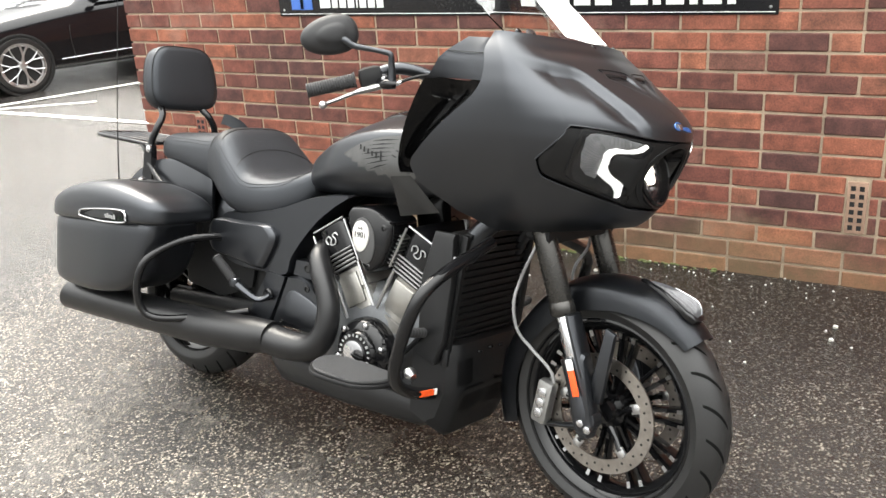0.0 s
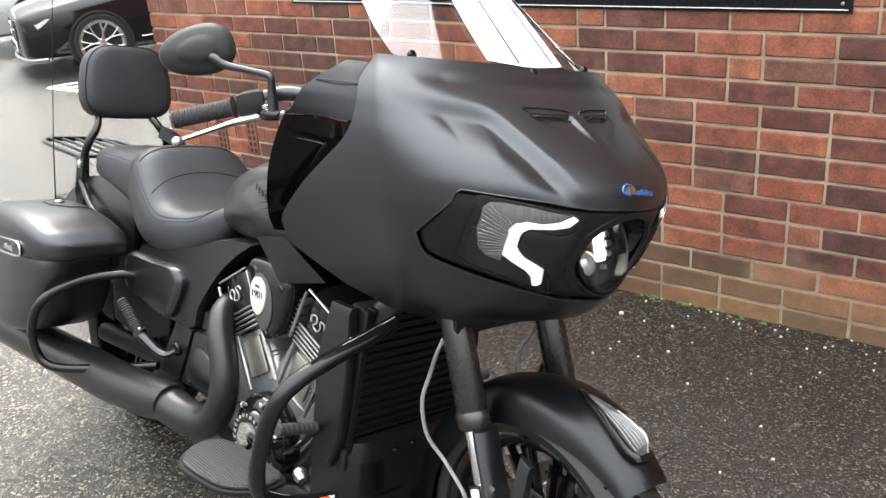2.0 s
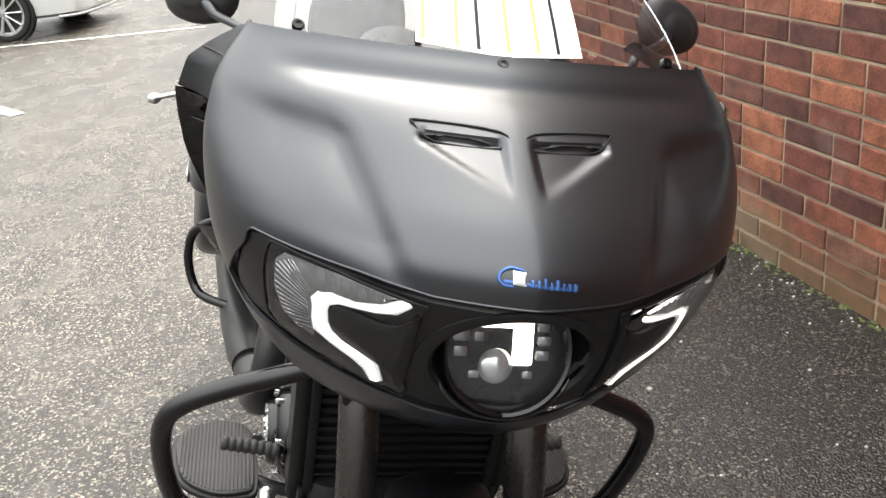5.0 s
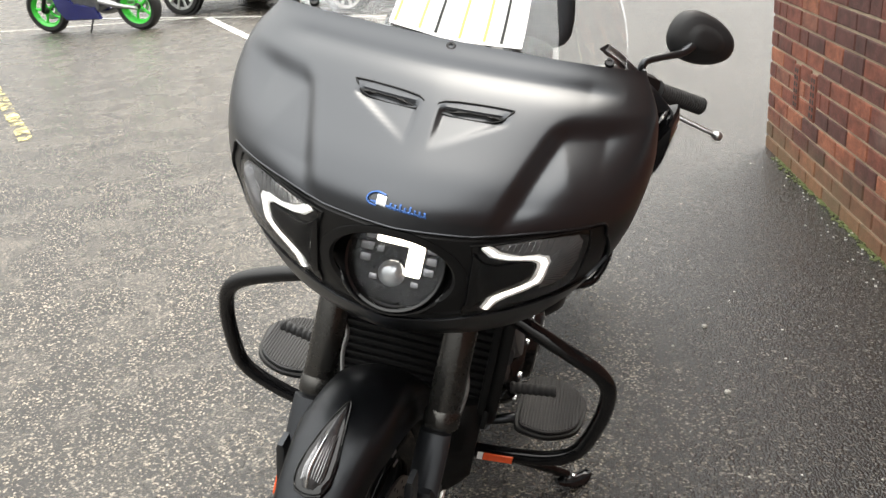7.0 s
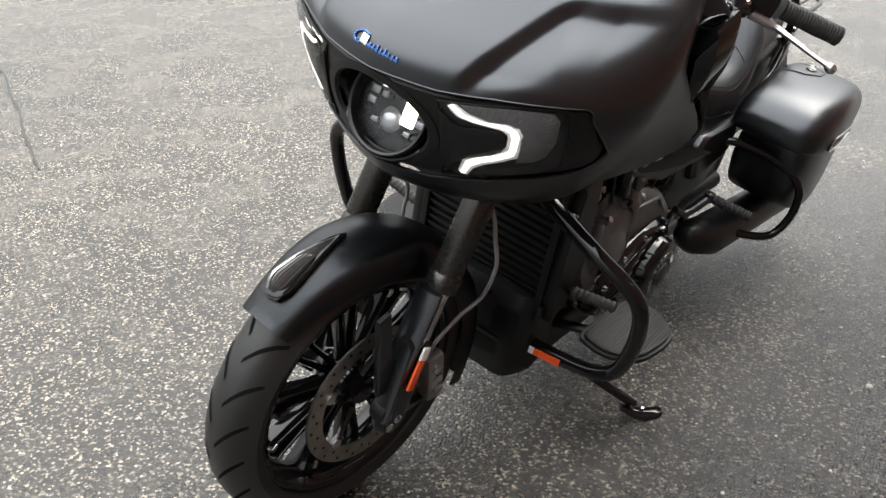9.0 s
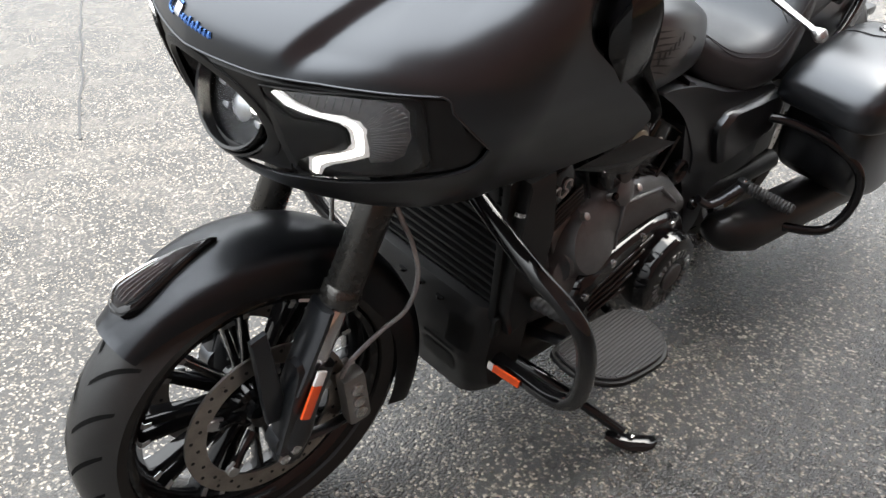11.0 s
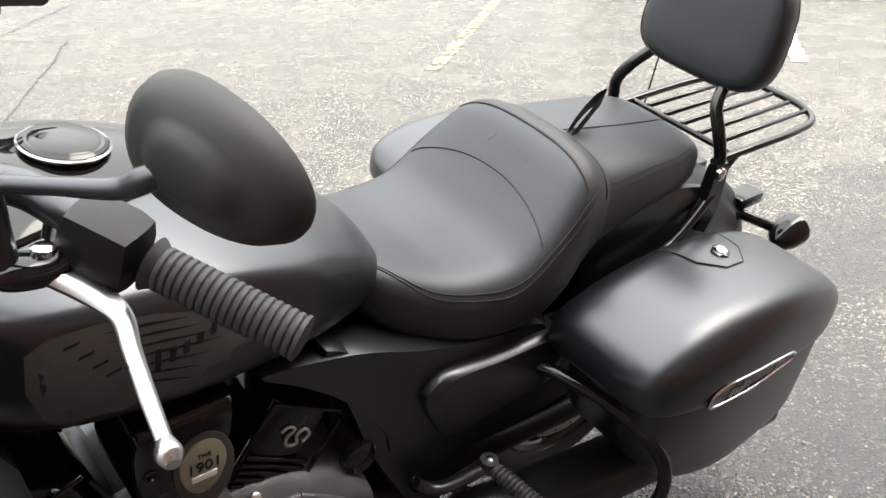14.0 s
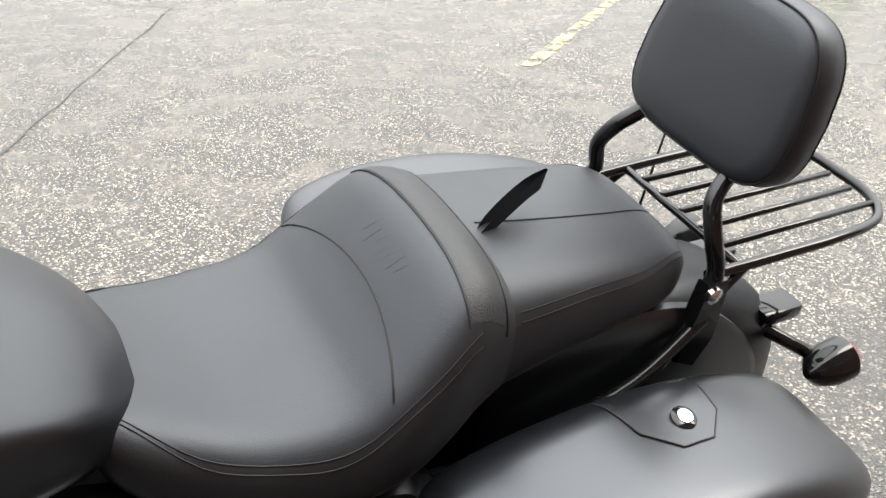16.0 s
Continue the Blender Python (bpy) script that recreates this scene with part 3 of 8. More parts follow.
# ---- parked vehicles ----
def car(name, m, paint, label, coupe=True):
    """A saloon or coupe: x ahead from the front axle, y to its left."""
    o = root(name, m, label, "car")
    secs = [  # x, half width, sill, shoulder, roof, roof half width
        (0.84, 0.55, 0.24, 0.62, 0.64, 0.50), (0.76, 0.76, 0.20, 0.68, 0.72, 0.66), (0.45, 0.87, 0.20, 0.74, 0.80, 0.74), (0.0, 0.895, 0.20, 0.80, 0.88, 0.76), (-0.55, 0.895, 0.19, 0.86, 0.95, 0.76),
        (-0.75, 0.895, 0.19, 0.88, 1.00, 0.72), (-1.2, 0.895, 0.19, 0.90, 1.26, 0.63), (-1.65, 0.895, 0.19, 0.92, 1.39, 0.58), (-2.3, 0.895, 0.19, 0.93, 1.37, 0.57), (-2.8, 0.89, 0.20, 0.94, 1.25, 0.58),
        (-3.2, 0.87, 0.22, 0.95, 1.05, 0.66), (-3.55, 0.82, 0.26, 0.92, 0.98, 0.66), (-3.72, 0.70, 0.32, 0.80, 0.84, 0.55)]
    secs = smooth(secs, 4)
    rings = []
    for x, w, zs, zh, zr, wr in secs:
        half = [(0.0, zs), (w * 0.75, zs), (w * 0.96, zs + 0.05), (w, (zs + zh) * 0.5), (w * 0.985, zh - 0.05), (w * 0.95, zh), (wr + (w * 0.95 - wr) * 0.45, zh + (zr - zh) * 0.5), (wr * 0.96, zr - (zr - zh) * 0.1), (wr * 0.6, zr + 0.006), (0.0, zr + 0.012)]
        rings.append([(x, y, z) for y, z in half] + [(x, -y, z) for y, z in half[-2:0:-1]])
    bm = bmesh.new()
    loft(bm, rings)
    body = part("body", bm, paint, o, sharp=45)
    for s in (-1, 1):
        for ax in (0.0, -2.76):
            c = Matrix.Translation((ax, s * 0.828, 0.325)) @ Matrix.Rotation(radians(-90 * s), 4, "X")
            bm = bmesh.new()
            lathe(bm, [(0.235, -0.1), (0.30, -0.105), (0.322, -0.07), (0.325, 0.06), (0.312, 0.088), (0.265, 0.096), (0.25, 0.088)], c, 44, closed=True)
            ty = part("tyre", bm, M_RUBBER, o)
            bm = bmesh.new()
            lathe(bm, [(0.255, 0.07), (0.258, 0.095), (0.246, 0.094), (0.236, 0.074), (0.22, 0.07), (0.25, 0.068)], c, 44, closed=True)
            rim = part("rim", bm, M_ALU, ty, "silver alloy wheel")
            n = 7 if coupe else 10
            for k in range(n):
                for e in ((-0.12, 0.12) if coupe else (0,)):
                    a = 2 * np.pi * k / n
                    bm = bmesh.new()
                    tube(bm, [tuple(c @ Vector((q * np.cos(a + e * f), q * np.sin(a + e * f), h))) for q, f, h in ((0.04, 0.5, 0.078), (0.13, 0.3, 0.084), (0.242, 1.6, 0.086))], [0.018, 0.012, 0.014] if coupe else [0.022, 0.02, 0.026], 8, 4, flat=0.6)
                    part("spoke", bm, M_ALU, rim)
            bm = bmesh.new()
            lathe(bm, [(0.055, 0.06), (0.05, 0.085), (0.03, 0.092), (0.001, 0.093)], c, 24)
            part("hub_cap", bm, M_ALU, rim)
            bm = bmesh.new()
            lathe(bm, [(0.362, 0.0), (0.362, 0.073), (0.345, 0.076), (0.335, 0.070), (0.1, 0.066)], c, 40)
            part("arch_liner", bm, M_DARK, o)
        # sill strip, door gap, mirror, lamps
        bm = bmesh.new()
        rod(bm, (-0.45, s * 0.895, 0.335), (-2.35, s * 0.895, 0.36), 0.008, seg=8)
        part("side_strip", bm, M_CHROME, o)
        bm = bmesh.new()
        tube(bm, [(-0.62, s * 0.894, 0.30), (-0.60, s * 0.896, 0.6), (-0.66, s * 0.855, 0.87)], 0.005, 6, 5)
        part("door_gap", bm, M_DARK, o)
        bm = bmesh.new()
        rings = [[(-0.92 + 0.06 * k * np.cos(a), s * (0.88 + f), 0.985 + 0.055 * k * np.sin(a)) for a in np.linspace(0, 2 * np.pi, 16, endpoint=False)] for f, k in ((0.0, 0.4), (0.03, 0.9), (0.12, 1.0), (0.17, 0.8), (0.19, 0.4))]
        loft(bm, rings)
        part("wing_mirror", bm, paint, o)
        bm = bmesh.new()
        oc = [(0.47, 0.845, 0.66), (0.70, 0.73, 0.63), (0.765, 0.58, 0.60), (0.79, 0.52, 0.52), (0.75, 0.68, 0.50), (0.60, 0.83, 0.57)]
        loft(bm, [[(x + d, s * (y + d), z) for x, y, z in oc] for d in (-0.03, 0.022)])
        part("headlamp", bm, M_REFLECT, o, "clear headlamp")
        # side glass
        bm = bmesh.new()
        gl = [(-0.95, 0.93, 0.865), (-1.35, 1.22, 0.70), (-1.7, 1.32, 0.645), (-2.4, 1.31, 0.64), (-2.95, 1.06, 0.77), (-2.6, 0.96, 0.855)]
        loft(bm, [[(x, s * (y + d), z) for x, z, y in gl] for d in (-0.01, 0.012)])
        part("side_window", bm, M_CARGLASS, o)
    bm = bmesh.new()
    ws = [(-0.78, 0.72, 1.03), (-1.22, 0.60, 1.285), (-1.22, -0.60, 1.285), (-0.78, -0.72, 1.03)]
    loft(bm, [[(x + d, y, z + d) for x, y, z in ws] for d in (-0.01, 0.012)])
    part("windscreen", bm, M_CARGLASS, o)
    bm = bmesh.new()
    prism(bm, [(-0.42, 0.64), (0.42, 0.64), (0.40, 0.44), (0.30, 0.38), (-0.30, 0.38), (-0.40, 0.44)], 0.80, 0.853, 0.04, place=lambda u, w, d: (d, u, w))
    gr = part("grille", bm, M_DARK, o, "dark grille with chrome bar")
    for z in (0.46, 0.53, 0.59):
        bm = bmesh.new()
        rod(bm, (0.858, -0.38, z), (0.858, 0.38, z), 0.008, seg=8)
        part("grille_bar", bm, M_CHROME if z == 0.53 else M_GLOSS, gr)
    bm = bmesh.new()
    lathe(bm, [(0.085, 0.0), (0.085, 0.012), (0.07, 0.016), (0.066, 0.004)], Matrix.Translation((0.858, 0, 0.53)) @ Matrix.Rotation(radians(90), 4, "Y"), 28)
    part("round_badge", bm, M_CHROME, gr, "plain round chrome badge")
    bm = bmesh.new()
    box(bm, (0.868, 0, 0.33), (0.012, 0.52, 0.115), 0.004)
    part("number_plate", bm, M_WHITE, o, "white number plate")
    for k in range(7):
        bm = bmesh.new()
        box(bm, (0.876, -0.19 + 0.063 * k, 0.33), (0.003, 0.04, 0.07), 0)
        part("plate_bar", bm, M_TRIM, o)
    bm = bmesh.new()
    tube(bm, [(0.60, 0.80, 0.215), (0.80, 0.60, 0.205), (0.88, 0.0, 0.205), (0.80, -0.60, 0.205), (0.60, -0.80, 0.215)], 0.018, 8, 6)
    part("bumper_lip", bm, M_ALU, o)
    return o


M_CARGLASS = mat("dark_car_glass", (0.02, 0.022, 0.024), 0.05, coat=0.3, rvar=0.02)
M_CARBLACK = mat("gloss_black_car_paint", (0.005, 0.005, 0.006), 0.10, spec=0.4, coat=0.2, rvar=0.03, vscale=3)
M_CARSILVER = mat("silver_car_paint", (0.42, 0.43, 0.44), 0.3, metal=0.5, coat=0.8, rvar=0.04, vscale=3)
M_CARWHITE = mat("pale_silver_car_paint", (0.6, 0.61, 0.61), 0.3, metal=0.2, coat=0.8, rvar=0.04, vscale=3)
# headings: the black coupe faces the open yard
th = np.degrees(np.arctan2(-0.915, -0.404))
hd, lf = np.array([np.cos(radians(th)), np.sin(radians(th))]), np.array([-np.sin(radians(th)), np.cos(radians(th))])
fp = np.array([-6.49, 5.35]) - lf * 0.86
car("black_coupe", pose(fp[0], fp[1], 0, 0, 0, th) @ Matrix.Diagonal((0.9, 0.9, 0.9, 1)), M_CARBLACK, "gloss black coupe parked beyond the wall corner")
p2 = fp - lf * 2.45 + hd * 0.35
car("silver_car", pose(p2[0], p2[1], 0, 0, 0, th), M_CARSILVER, "silver car parked beside the black coupe", coupe=False)
th2 = np.degrees(np.arctan2(0.927, 0.374))
lf2 = np.array([-np.sin(radians(th2)), np.cos(radians(th2))])
p3 = np.array([-9.55, -0.42]) + lf2 * 0.86
car("pale_hatchback", pose(p3[0], p3[1], 0, 0, 0, th2), M_CARWHITE, "pale silver car parked across the yard", coupe=False)


def sport_bike():
    """x from rear to front wheel, y to its left."""
    a, b = np.array([-9.2, -3.08]), np.array([-9.5, -4.5])
    ang = np.degrees(np.arctan2(b[1] - a[1], b[0] - a[0]))
    o = root("sport_motorcycle", pose(a[0], a[1], 0, -9, 0, ang), "sport motorcycle with bright green wheel rims", "motorcycle")
    M_GREEN = mat("bright_green_paint", (0.03, 0.55, 0.06), 0.35, coat=0.4, var=0.06, vscale=10)
    M_NAVY = mat("dark_blue_fairing", (0.012, 0.016, 0.10), 0.25, coat=0.6, var=0.1, vscale=8)
    for x, w in ((0.0, 0.09), (1.40, 0.06)):
        c = Matrix.Translation((x, 0, 0.31)) @ Matrix.Rotation(radians(90), 4, "X")
        bm = bmesh.new()
        lathe(bm, [(0.215, -w * 0.8), (0.26, -w), (0.295, -w * 0.7), (0.312, 0), (0.295, w * 0.7), (0.26, w), (0.215, w * 0.8)], c, 48, closed=True)
        ty = part("tyre", bm, M_RUBBER, o)
        bm = bmesh.new()
        lathe(bm, [(0.218, -w * 0.85), (0.222, -w * 0.6), (0.19, -w * 0.4), (0.19, w * 0.4), (0.222, w * 0.6), (0.218, w * 0.85), (0.2, w * 0.7), (0.175, 0), (0.2, -w * 0.7)], c, 48, closed=True)
        rim = part("rim", bm, M_GREEN, ty, "bright green rim")
        for k in range(5):
            t = 2 * np.pi * k / 5
            bm = bmesh.new()
            tube(bm, [tuple(c @ Vector((q * np.cos(t + e), q * np.sin(t + e), 0))) for q, e in ((0.03, 0), (0.1, 0.1), (0.19, 0.05))], [0.025, 0.018, 0.02], 8, 4)
            part("spoke", bm, M_GREEN, rim)
        bm = bmesh.new()
        lathe(bm, [(0.07, 0.055), (0.145 if x else 0.11, 0.055), (0.145 if x else 0.11, 0.06), (0.07, 0.06)], c, 36, closed=True)
        part("brake_disc", bm, M_ALU, rim)
        bm = bmesh.new()
        lathe(bm, [(0.03, -0.09), (0.04, -0.05), (0.04, 0.05), (0.03, 0.09)], c, 20)
        part("hub", bm, M_TRIM, rim)
    for s in (-1, 1):
        bm = bmesh.new()
        tube(bm, [(-0.04, s * 0.11, 0.31), (0.25, s * 0.11, 0.36), (0.52, s * 0.08, 0.42)], [0.022, 0.035, 0.05], 10, 5)
        part("swing_arm", bm, M_ALU, o, "silver swing arm")
        bm = bmesh.new()
        rod(bm, (1.40, s * 0.10, 0.31), (1.18, s * 0.10, 0.82), 0.027)
        part("fork_leg", bm, M_TRIM, o)
        bm = bmesh.new()
        prism(bm, [(0.50, 0.20), (1.02, 0.20), (1.12, 0.34), (1.16, 0.60), (1.02, 0.66), (0.85, 0.42), (0.55, 0.36)], 0.10, 0.19, 0.08, place=lambda u, w, d: (u, s * d, w))
        part("belly_fairing", bm, M_NAVY, o, "dark blue belly fairing")
    for nm, c, sz, m_ in (("engine", (0.72, 0, 0.46), (0.44, 0.30, 0.36), M_ENGINE), ("fuel_tank", (0.70, 0, 0.83), (0.50, 0.28, 0.22), M_NAVY), ("tail", (0.10, 0, 0.88), (0.56, 0.22, 0.12), M_NAVY), ("seat", (0.32, 0, 0.84), (0.40, 0.24, 0.08), M_VINYL), ("nose_fairing", (1.14, 0, 0.92), (0.34, 0.34, 0.30), M_NAVY), ("mudguard", (1.40, 0, 0.62), (0.30, 0.11, 0.05), M_NAVY)):
        bm = bmesh.new()
        box(bm, c, sz, 0.05, seg=4)
        part(nm, bm, m_, o)
    bm = bmesh.new()
    tube(bm, [(0.95, -0.12, 0.30), (0.6, -0.13, 0.22), (0.35, -0.15, 0.28), (0.05, -0.18, 0.42)], [0.03, 0.035, 0.05, 0.055], 12, 6)
    part("exhaust", bm, M_ALU, o)
    bm = bmesh.new()
    rod(bm, (0.62, 0.10, 0.28), (0.64, 0.27, 0.05), 0.012)
    part("side_stand", bm, M_TRIM, o)


sport_bike()

# ---- the motorcycle: x ahead from the front axle, y to its left, z up in its own upright plane ----
BIKE = pose(1.3033, 1.2279, 0.0, -14.07, 0, -7.33)
bike = root("motorcycle", BIKE, "matte black touring motorcycle with fairing leaning on its side stand", "motorcycle")
# steering turned a little to the right about the raked axis
AXIS_P, AXIS_D = V(-0.055, 0, 0.32), V(-0.42, 0, 0.907)
STEER = Matrix.Translation(AXIS_P) @ Matrix.Rotation(radians(-7.2), 4, AXIS_D) @ Matrix.Translation(-AXIS_P)

# -- fairing surface --
FZ = [0.76, 0.797, 0.827, 0.877, 0.927, 0.977, 1.022, 1.068, 1.105, 1.14, 1.19, 1.215, 1.237, 1.263]
F_XF = [-0.09, 0.007, 0.047, 0.074, 0.095, 0.112, 0.125, 0.121, 0.082, 0.026, -0.050, -0.092, -0.128, -0.168]
F_W = [0.185, 0.232, 0.262, 0.298, 0.325, 0.346, 0.360, 0.368, 0.372, 0.372, 0.364, 0.354, 0.340, 0.322]
F_XM = [-0.27, -0.23, -0.21, -0.19, -0.18, -0.17, -0.17, -0.175, -0.18, -0.185, -0.20, -0.215, -0.23, -0.25]
F_XL = [-0.30, -0.342, -0.375, -0.437, -0.452, -0.392, -0.330, -0.268, -0.218, -0.202, -0.222, -0.254, -0.256, -0.254]
F_XR = [-0.30, -0.342, -0.375, -0.437, -0.458, -0.415, -0.372, -0.318, -0.272, -0.248, -0.248, -0.262, -0.262, -0.254]
F_WR = [0.195, 0.25, 0.285, 0.338, 0.360, 0.366, 0.368, 0.369, 0.370, 0.370, 0.362, 0.350, 0.335, 0.318]
_fz = np.linspace(FZ[0], FZ[-1], 240)


def _soft(rows):
    y = np.interp(_fz, FZ, rows)
    k = np.hanning(25)
    k /= k.sum()
    return np.convolve(np.pad(y, 12, mode="edge"), k, mode="valid")


_tab = [_soft(r) for r in (F_XF, F_W, F_XM, F_XR, F_WR, F_XL)]


def fair(u, z):
    """The fairing's skin; u: -1 right rear edge, 0 nose, 1 left rear edge."""
    xf, w, xm, xr, wr, xl = (np.interp(z, _fz, t) for t in _tab)
    s = 1 if u >= 0 else -1
    xr = xl if s > 0 else xr
    u = abs(u)
    if u < 0.62:
        th = u / 0.62 * np.pi / 2
        x, y = xm + (xf - xm) * np.cos(th), w * np.sin(th) ** 1.3
    else:
        k = (u - 0.62) / 0.38
        x, y = xm + (xr - xm) * k, w + (wr - w) * k * k
    # the bonnet stands proud; outside a crease the shoulders drop and rise again to the rim
    if z > 1.035:
        line = np.interp(z, [1.035, 1.06, 1.10, 1.14, 1.175, 1.20], [0.128, 0.140, 0.157, 0.178, 0.198, 0.222])
        zl = 1.186 + 0.10 * max(y - 0.2, 0)
        d1, d2 = (y - line) / 0.030, (zl - z) / 0.026
        e1, e2 = min(max(d1 + 0.3, 0), 1), min(max(d2 + 0.3, 0), 1)
        e1, e2 = e1 * e1 * (3 - 2 * e1), e2 * e2 * (3 - 2 * e2)
        far = np.hypot(max(d1 - 0.7, 0) * 0.030, max(d2 - 0.7, 0) * 0.012)
        near = min(max(d1, 0) * 0.030, max(d2, 0) * 0.026)
        amp = 0.0175 * e1 * e2 * np.exp(-(near / 0.062) ** 2) * min(max((z - 1.035) / 0.05, 0), 1) * min(max((0.352 - y) / 0.07, 0), 1)
        x -= amp * 0.75
        z -= amp * 0.65
        # hollows below the two air slots
        k = (z - 1.132) / 0.046
        if 0 < k < 1.05 and 0.016 < y < 0.020 + 0.108 * k:
            hol = 0.0082 * min(k, 1) * min((0.020 + 0.108 * k - y) / 0.016, 1) * min((y - 0.016) / 0.004, 1)
            x -= hol * 0.7
            z -= hol * 0.6
        # lip below the screen
        x -= 0.010 * np.exp(-((z - 1.226) / 0.012) ** 2) * min(max((0.3 - y) / 0.06, 0), 1)
    return np.array([x, s * y, z])


def fair_at(y, z, out=0.0):
    """The skin's point at a given y and z, pushed out by so much."""
    lo, hi = 0.0, 0.62
    for _ in range(30):
        mid = (lo + hi) / 2
        lo, hi = (mid, hi) if abs(fair(mid, z)[1]) < abs(y) else (lo, mid)
    s = 1 if y >= 0 else -1
    u = s * lo
    p = fair(u, z)
    a, b = fair(u + 0.01, z) - p, fair(u, z + 0.006) - p
    n = np.cross(a, b)
    n /= np.linalg.norm(n) + 1e-12
    if n[0] < 0:
        n = -n
    return Vector(p + out * n)


def brow(u):
    u = abs(u)
    return float(np.interp(u, [0, 0.19, 0.29, 0.45, 0.475, 0.488, 0.495, 0.5, 0.53, 1], [1.034, 1.036, 1.047, 1.056, 1.057, 1.053, 1.046, 1.036, 1.05, 1.06]))


def lip(u):
    u = abs(u)
    return float(np.interp(u, [0, 0.162, 0.279, 0.4, 0.455, 0.475, 0.487, 0.495, 0.5, 0.53, 1], [0.850, 0.857, 0.881, 0.910, 0.924, 0.931, 0.941, 0.955, 0.972, 0.955, 0.94]))


def foot(u):
    """Lower edge of the fairing."""
    u = abs(u)
    return float(np.interp(u, [0, 0.15, 0.4, 0.7, 0.88, 1], [0.806, 0.802, 0.780, 0.763, 0.772, 0.81]))


NU = 120
NB, NP, NT = 8, 18, 52


def fair_grid(i, row):
    """Column i of -NU..NU, row counted from the foot; the panel's outline is a line of the grid."""
    ub = i / NU
    z0, z1, z2, z3 = foot(ub), lip(ub), brow(ub), 1.263
    if row <= NB:
        z, up = z0 + (z1 - z0) * row / NB, 0.525
    elif row <= NB + NP:
        k = (row - NB) / NP
        z, up = z1 + (z2 - z1) * k, 0.525 - 0.085 * k
    else:
        k = (row - NB - NP) / NT
        z, up = z2 + (z3 - z2) * k, 0.44
    a = abs(ub)
    u = a / 0.5 * up if a <= 0.5 else up + (a - 0.5) / 0.5 * (1 - up)
    return fair(u if ub >= 0 else -u, z)


def fairing():
    rows = NB + NP + NT
    pts = np.array([[fair_grid(i, r) for i in range(-NU, NU + 1)] for r in range(rows + 1)])
    du = np.gradient(pts, axis=1)
    dv = np.gradient(pts, axis=0)
    nrm = np.cross(du, dv)
    nrm /= np.linalg.norm(nrm, axis=2)[:, :, None] + 1e-12
    nrm[nrm[:, :, 0] < -0.3] *= 1
    c = pts.mean((0, 1))
    flip = np.sign(((pts - c) * nrm).sum(2))
    nrm *= flip[:, :, None]
    h = NU // 2
    inside = lambda r, i: NB <= r < NB + NP and -h <= i < h
    bm = bmesh.new()
    vs = {}

    def v(r, i, off):
        key = (r, i, off)
        if key not in vs:
            vs[key] = bm.verts.new(tuple(pts[r, i + NU] + off * nrm[r, i + NU]))
        return vs[key]

    for r in range(rows):
        for i in range(-NU, NU):
            if inside(r, i):
                continue
            for off in (0.0, -0.004):
                bm.faces.new((v(r, i, off), v(r, i + 1, off), v(r + 1, i + 1, off), v(r + 1, i, off)))
    # returned edges
    for r in range(rows):
        for i in (-NU, NU):
            bm.faces.new((v(r, i, 0.0), v(r + 1, i, 0.0), v(r + 1, i, -0.004), v(r, i, -0.004)))
    for i in range(-NU, NU):
        for r in (0, rows):
            bm.faces.new((v(r, i, 0.0), v(r, i + 1, 0.0), v(r, i + 1, -0.004), v(r, i, -0.004)))
    for i in range(-h, h):
        for r in (NB, NB + NP):
            bm.faces.new((v(r, i, 0.0), v(r, i + 1, 0.0), v(r, i + 1, -0.004), v(r, i, -0.004)))
    for r in range(NB, NB + NP):
        for i in (-h, h):
            bm.faces.new((v(r, i, 0.0), v(r + 1, i, 0.0), v(r + 1, i, -0.004), v(r, i, -0.004)))
    cowl = part("fairing", bm, M_SATIN, bike, "matte black fairing with scooped shoulders", sharp=50)
    # the lamp panel, set a little in with a groove round it
    bm = bmesh.new()
    vs.clear()
    for r in range(NB, NB + NP):
        for i in range(-h, h):
            yz = pts[r, i + NU], pts[r + 1, i + 1 + NU]
            if all(np.hypot(q[1] / 0.114, (q[2] - 0.944) / 0.082) < 1 for q in yz):
                continue
            edge = lambda a, b: 0.010 if a in (NB, NB + NP) or b in (-h, h) else 0.0035
            bm.faces.new([v(a, b, -edge(a, b)) for a, b in ((r, i), (r, i + 1), (r + 1, i + 1), (r + 1, i))])
    part("lamp_panel", bm, M_PANEL, cowl, "smooth black panel round the headlamps")
    loop = [(NB, i) for i in range(-h, h + 1)] + [(r, h) for r in range(NB + 1, NB + NP + 1)] + [(NB + NP, i) for i in range(h - 1, -h - 1, -1)] + [(r, -h) for r in range(NB + NP - 1, NB, -1)]
    bm = bmesh.new()
    tube(bm, [pts[r, i + NU] + 0.0003 * nrm[r, i + NU] for r, i in loop], 0.0016, 6, closed=True, raw=True)
    part("panel_bead", bm, M_SATIN, cowl, "thin raised edge round the lamp panel")
    return cowl


cowl = fairing()


def on_fairing(yz, out):
    return [fair_at(y, z, out) for y, z in yz]


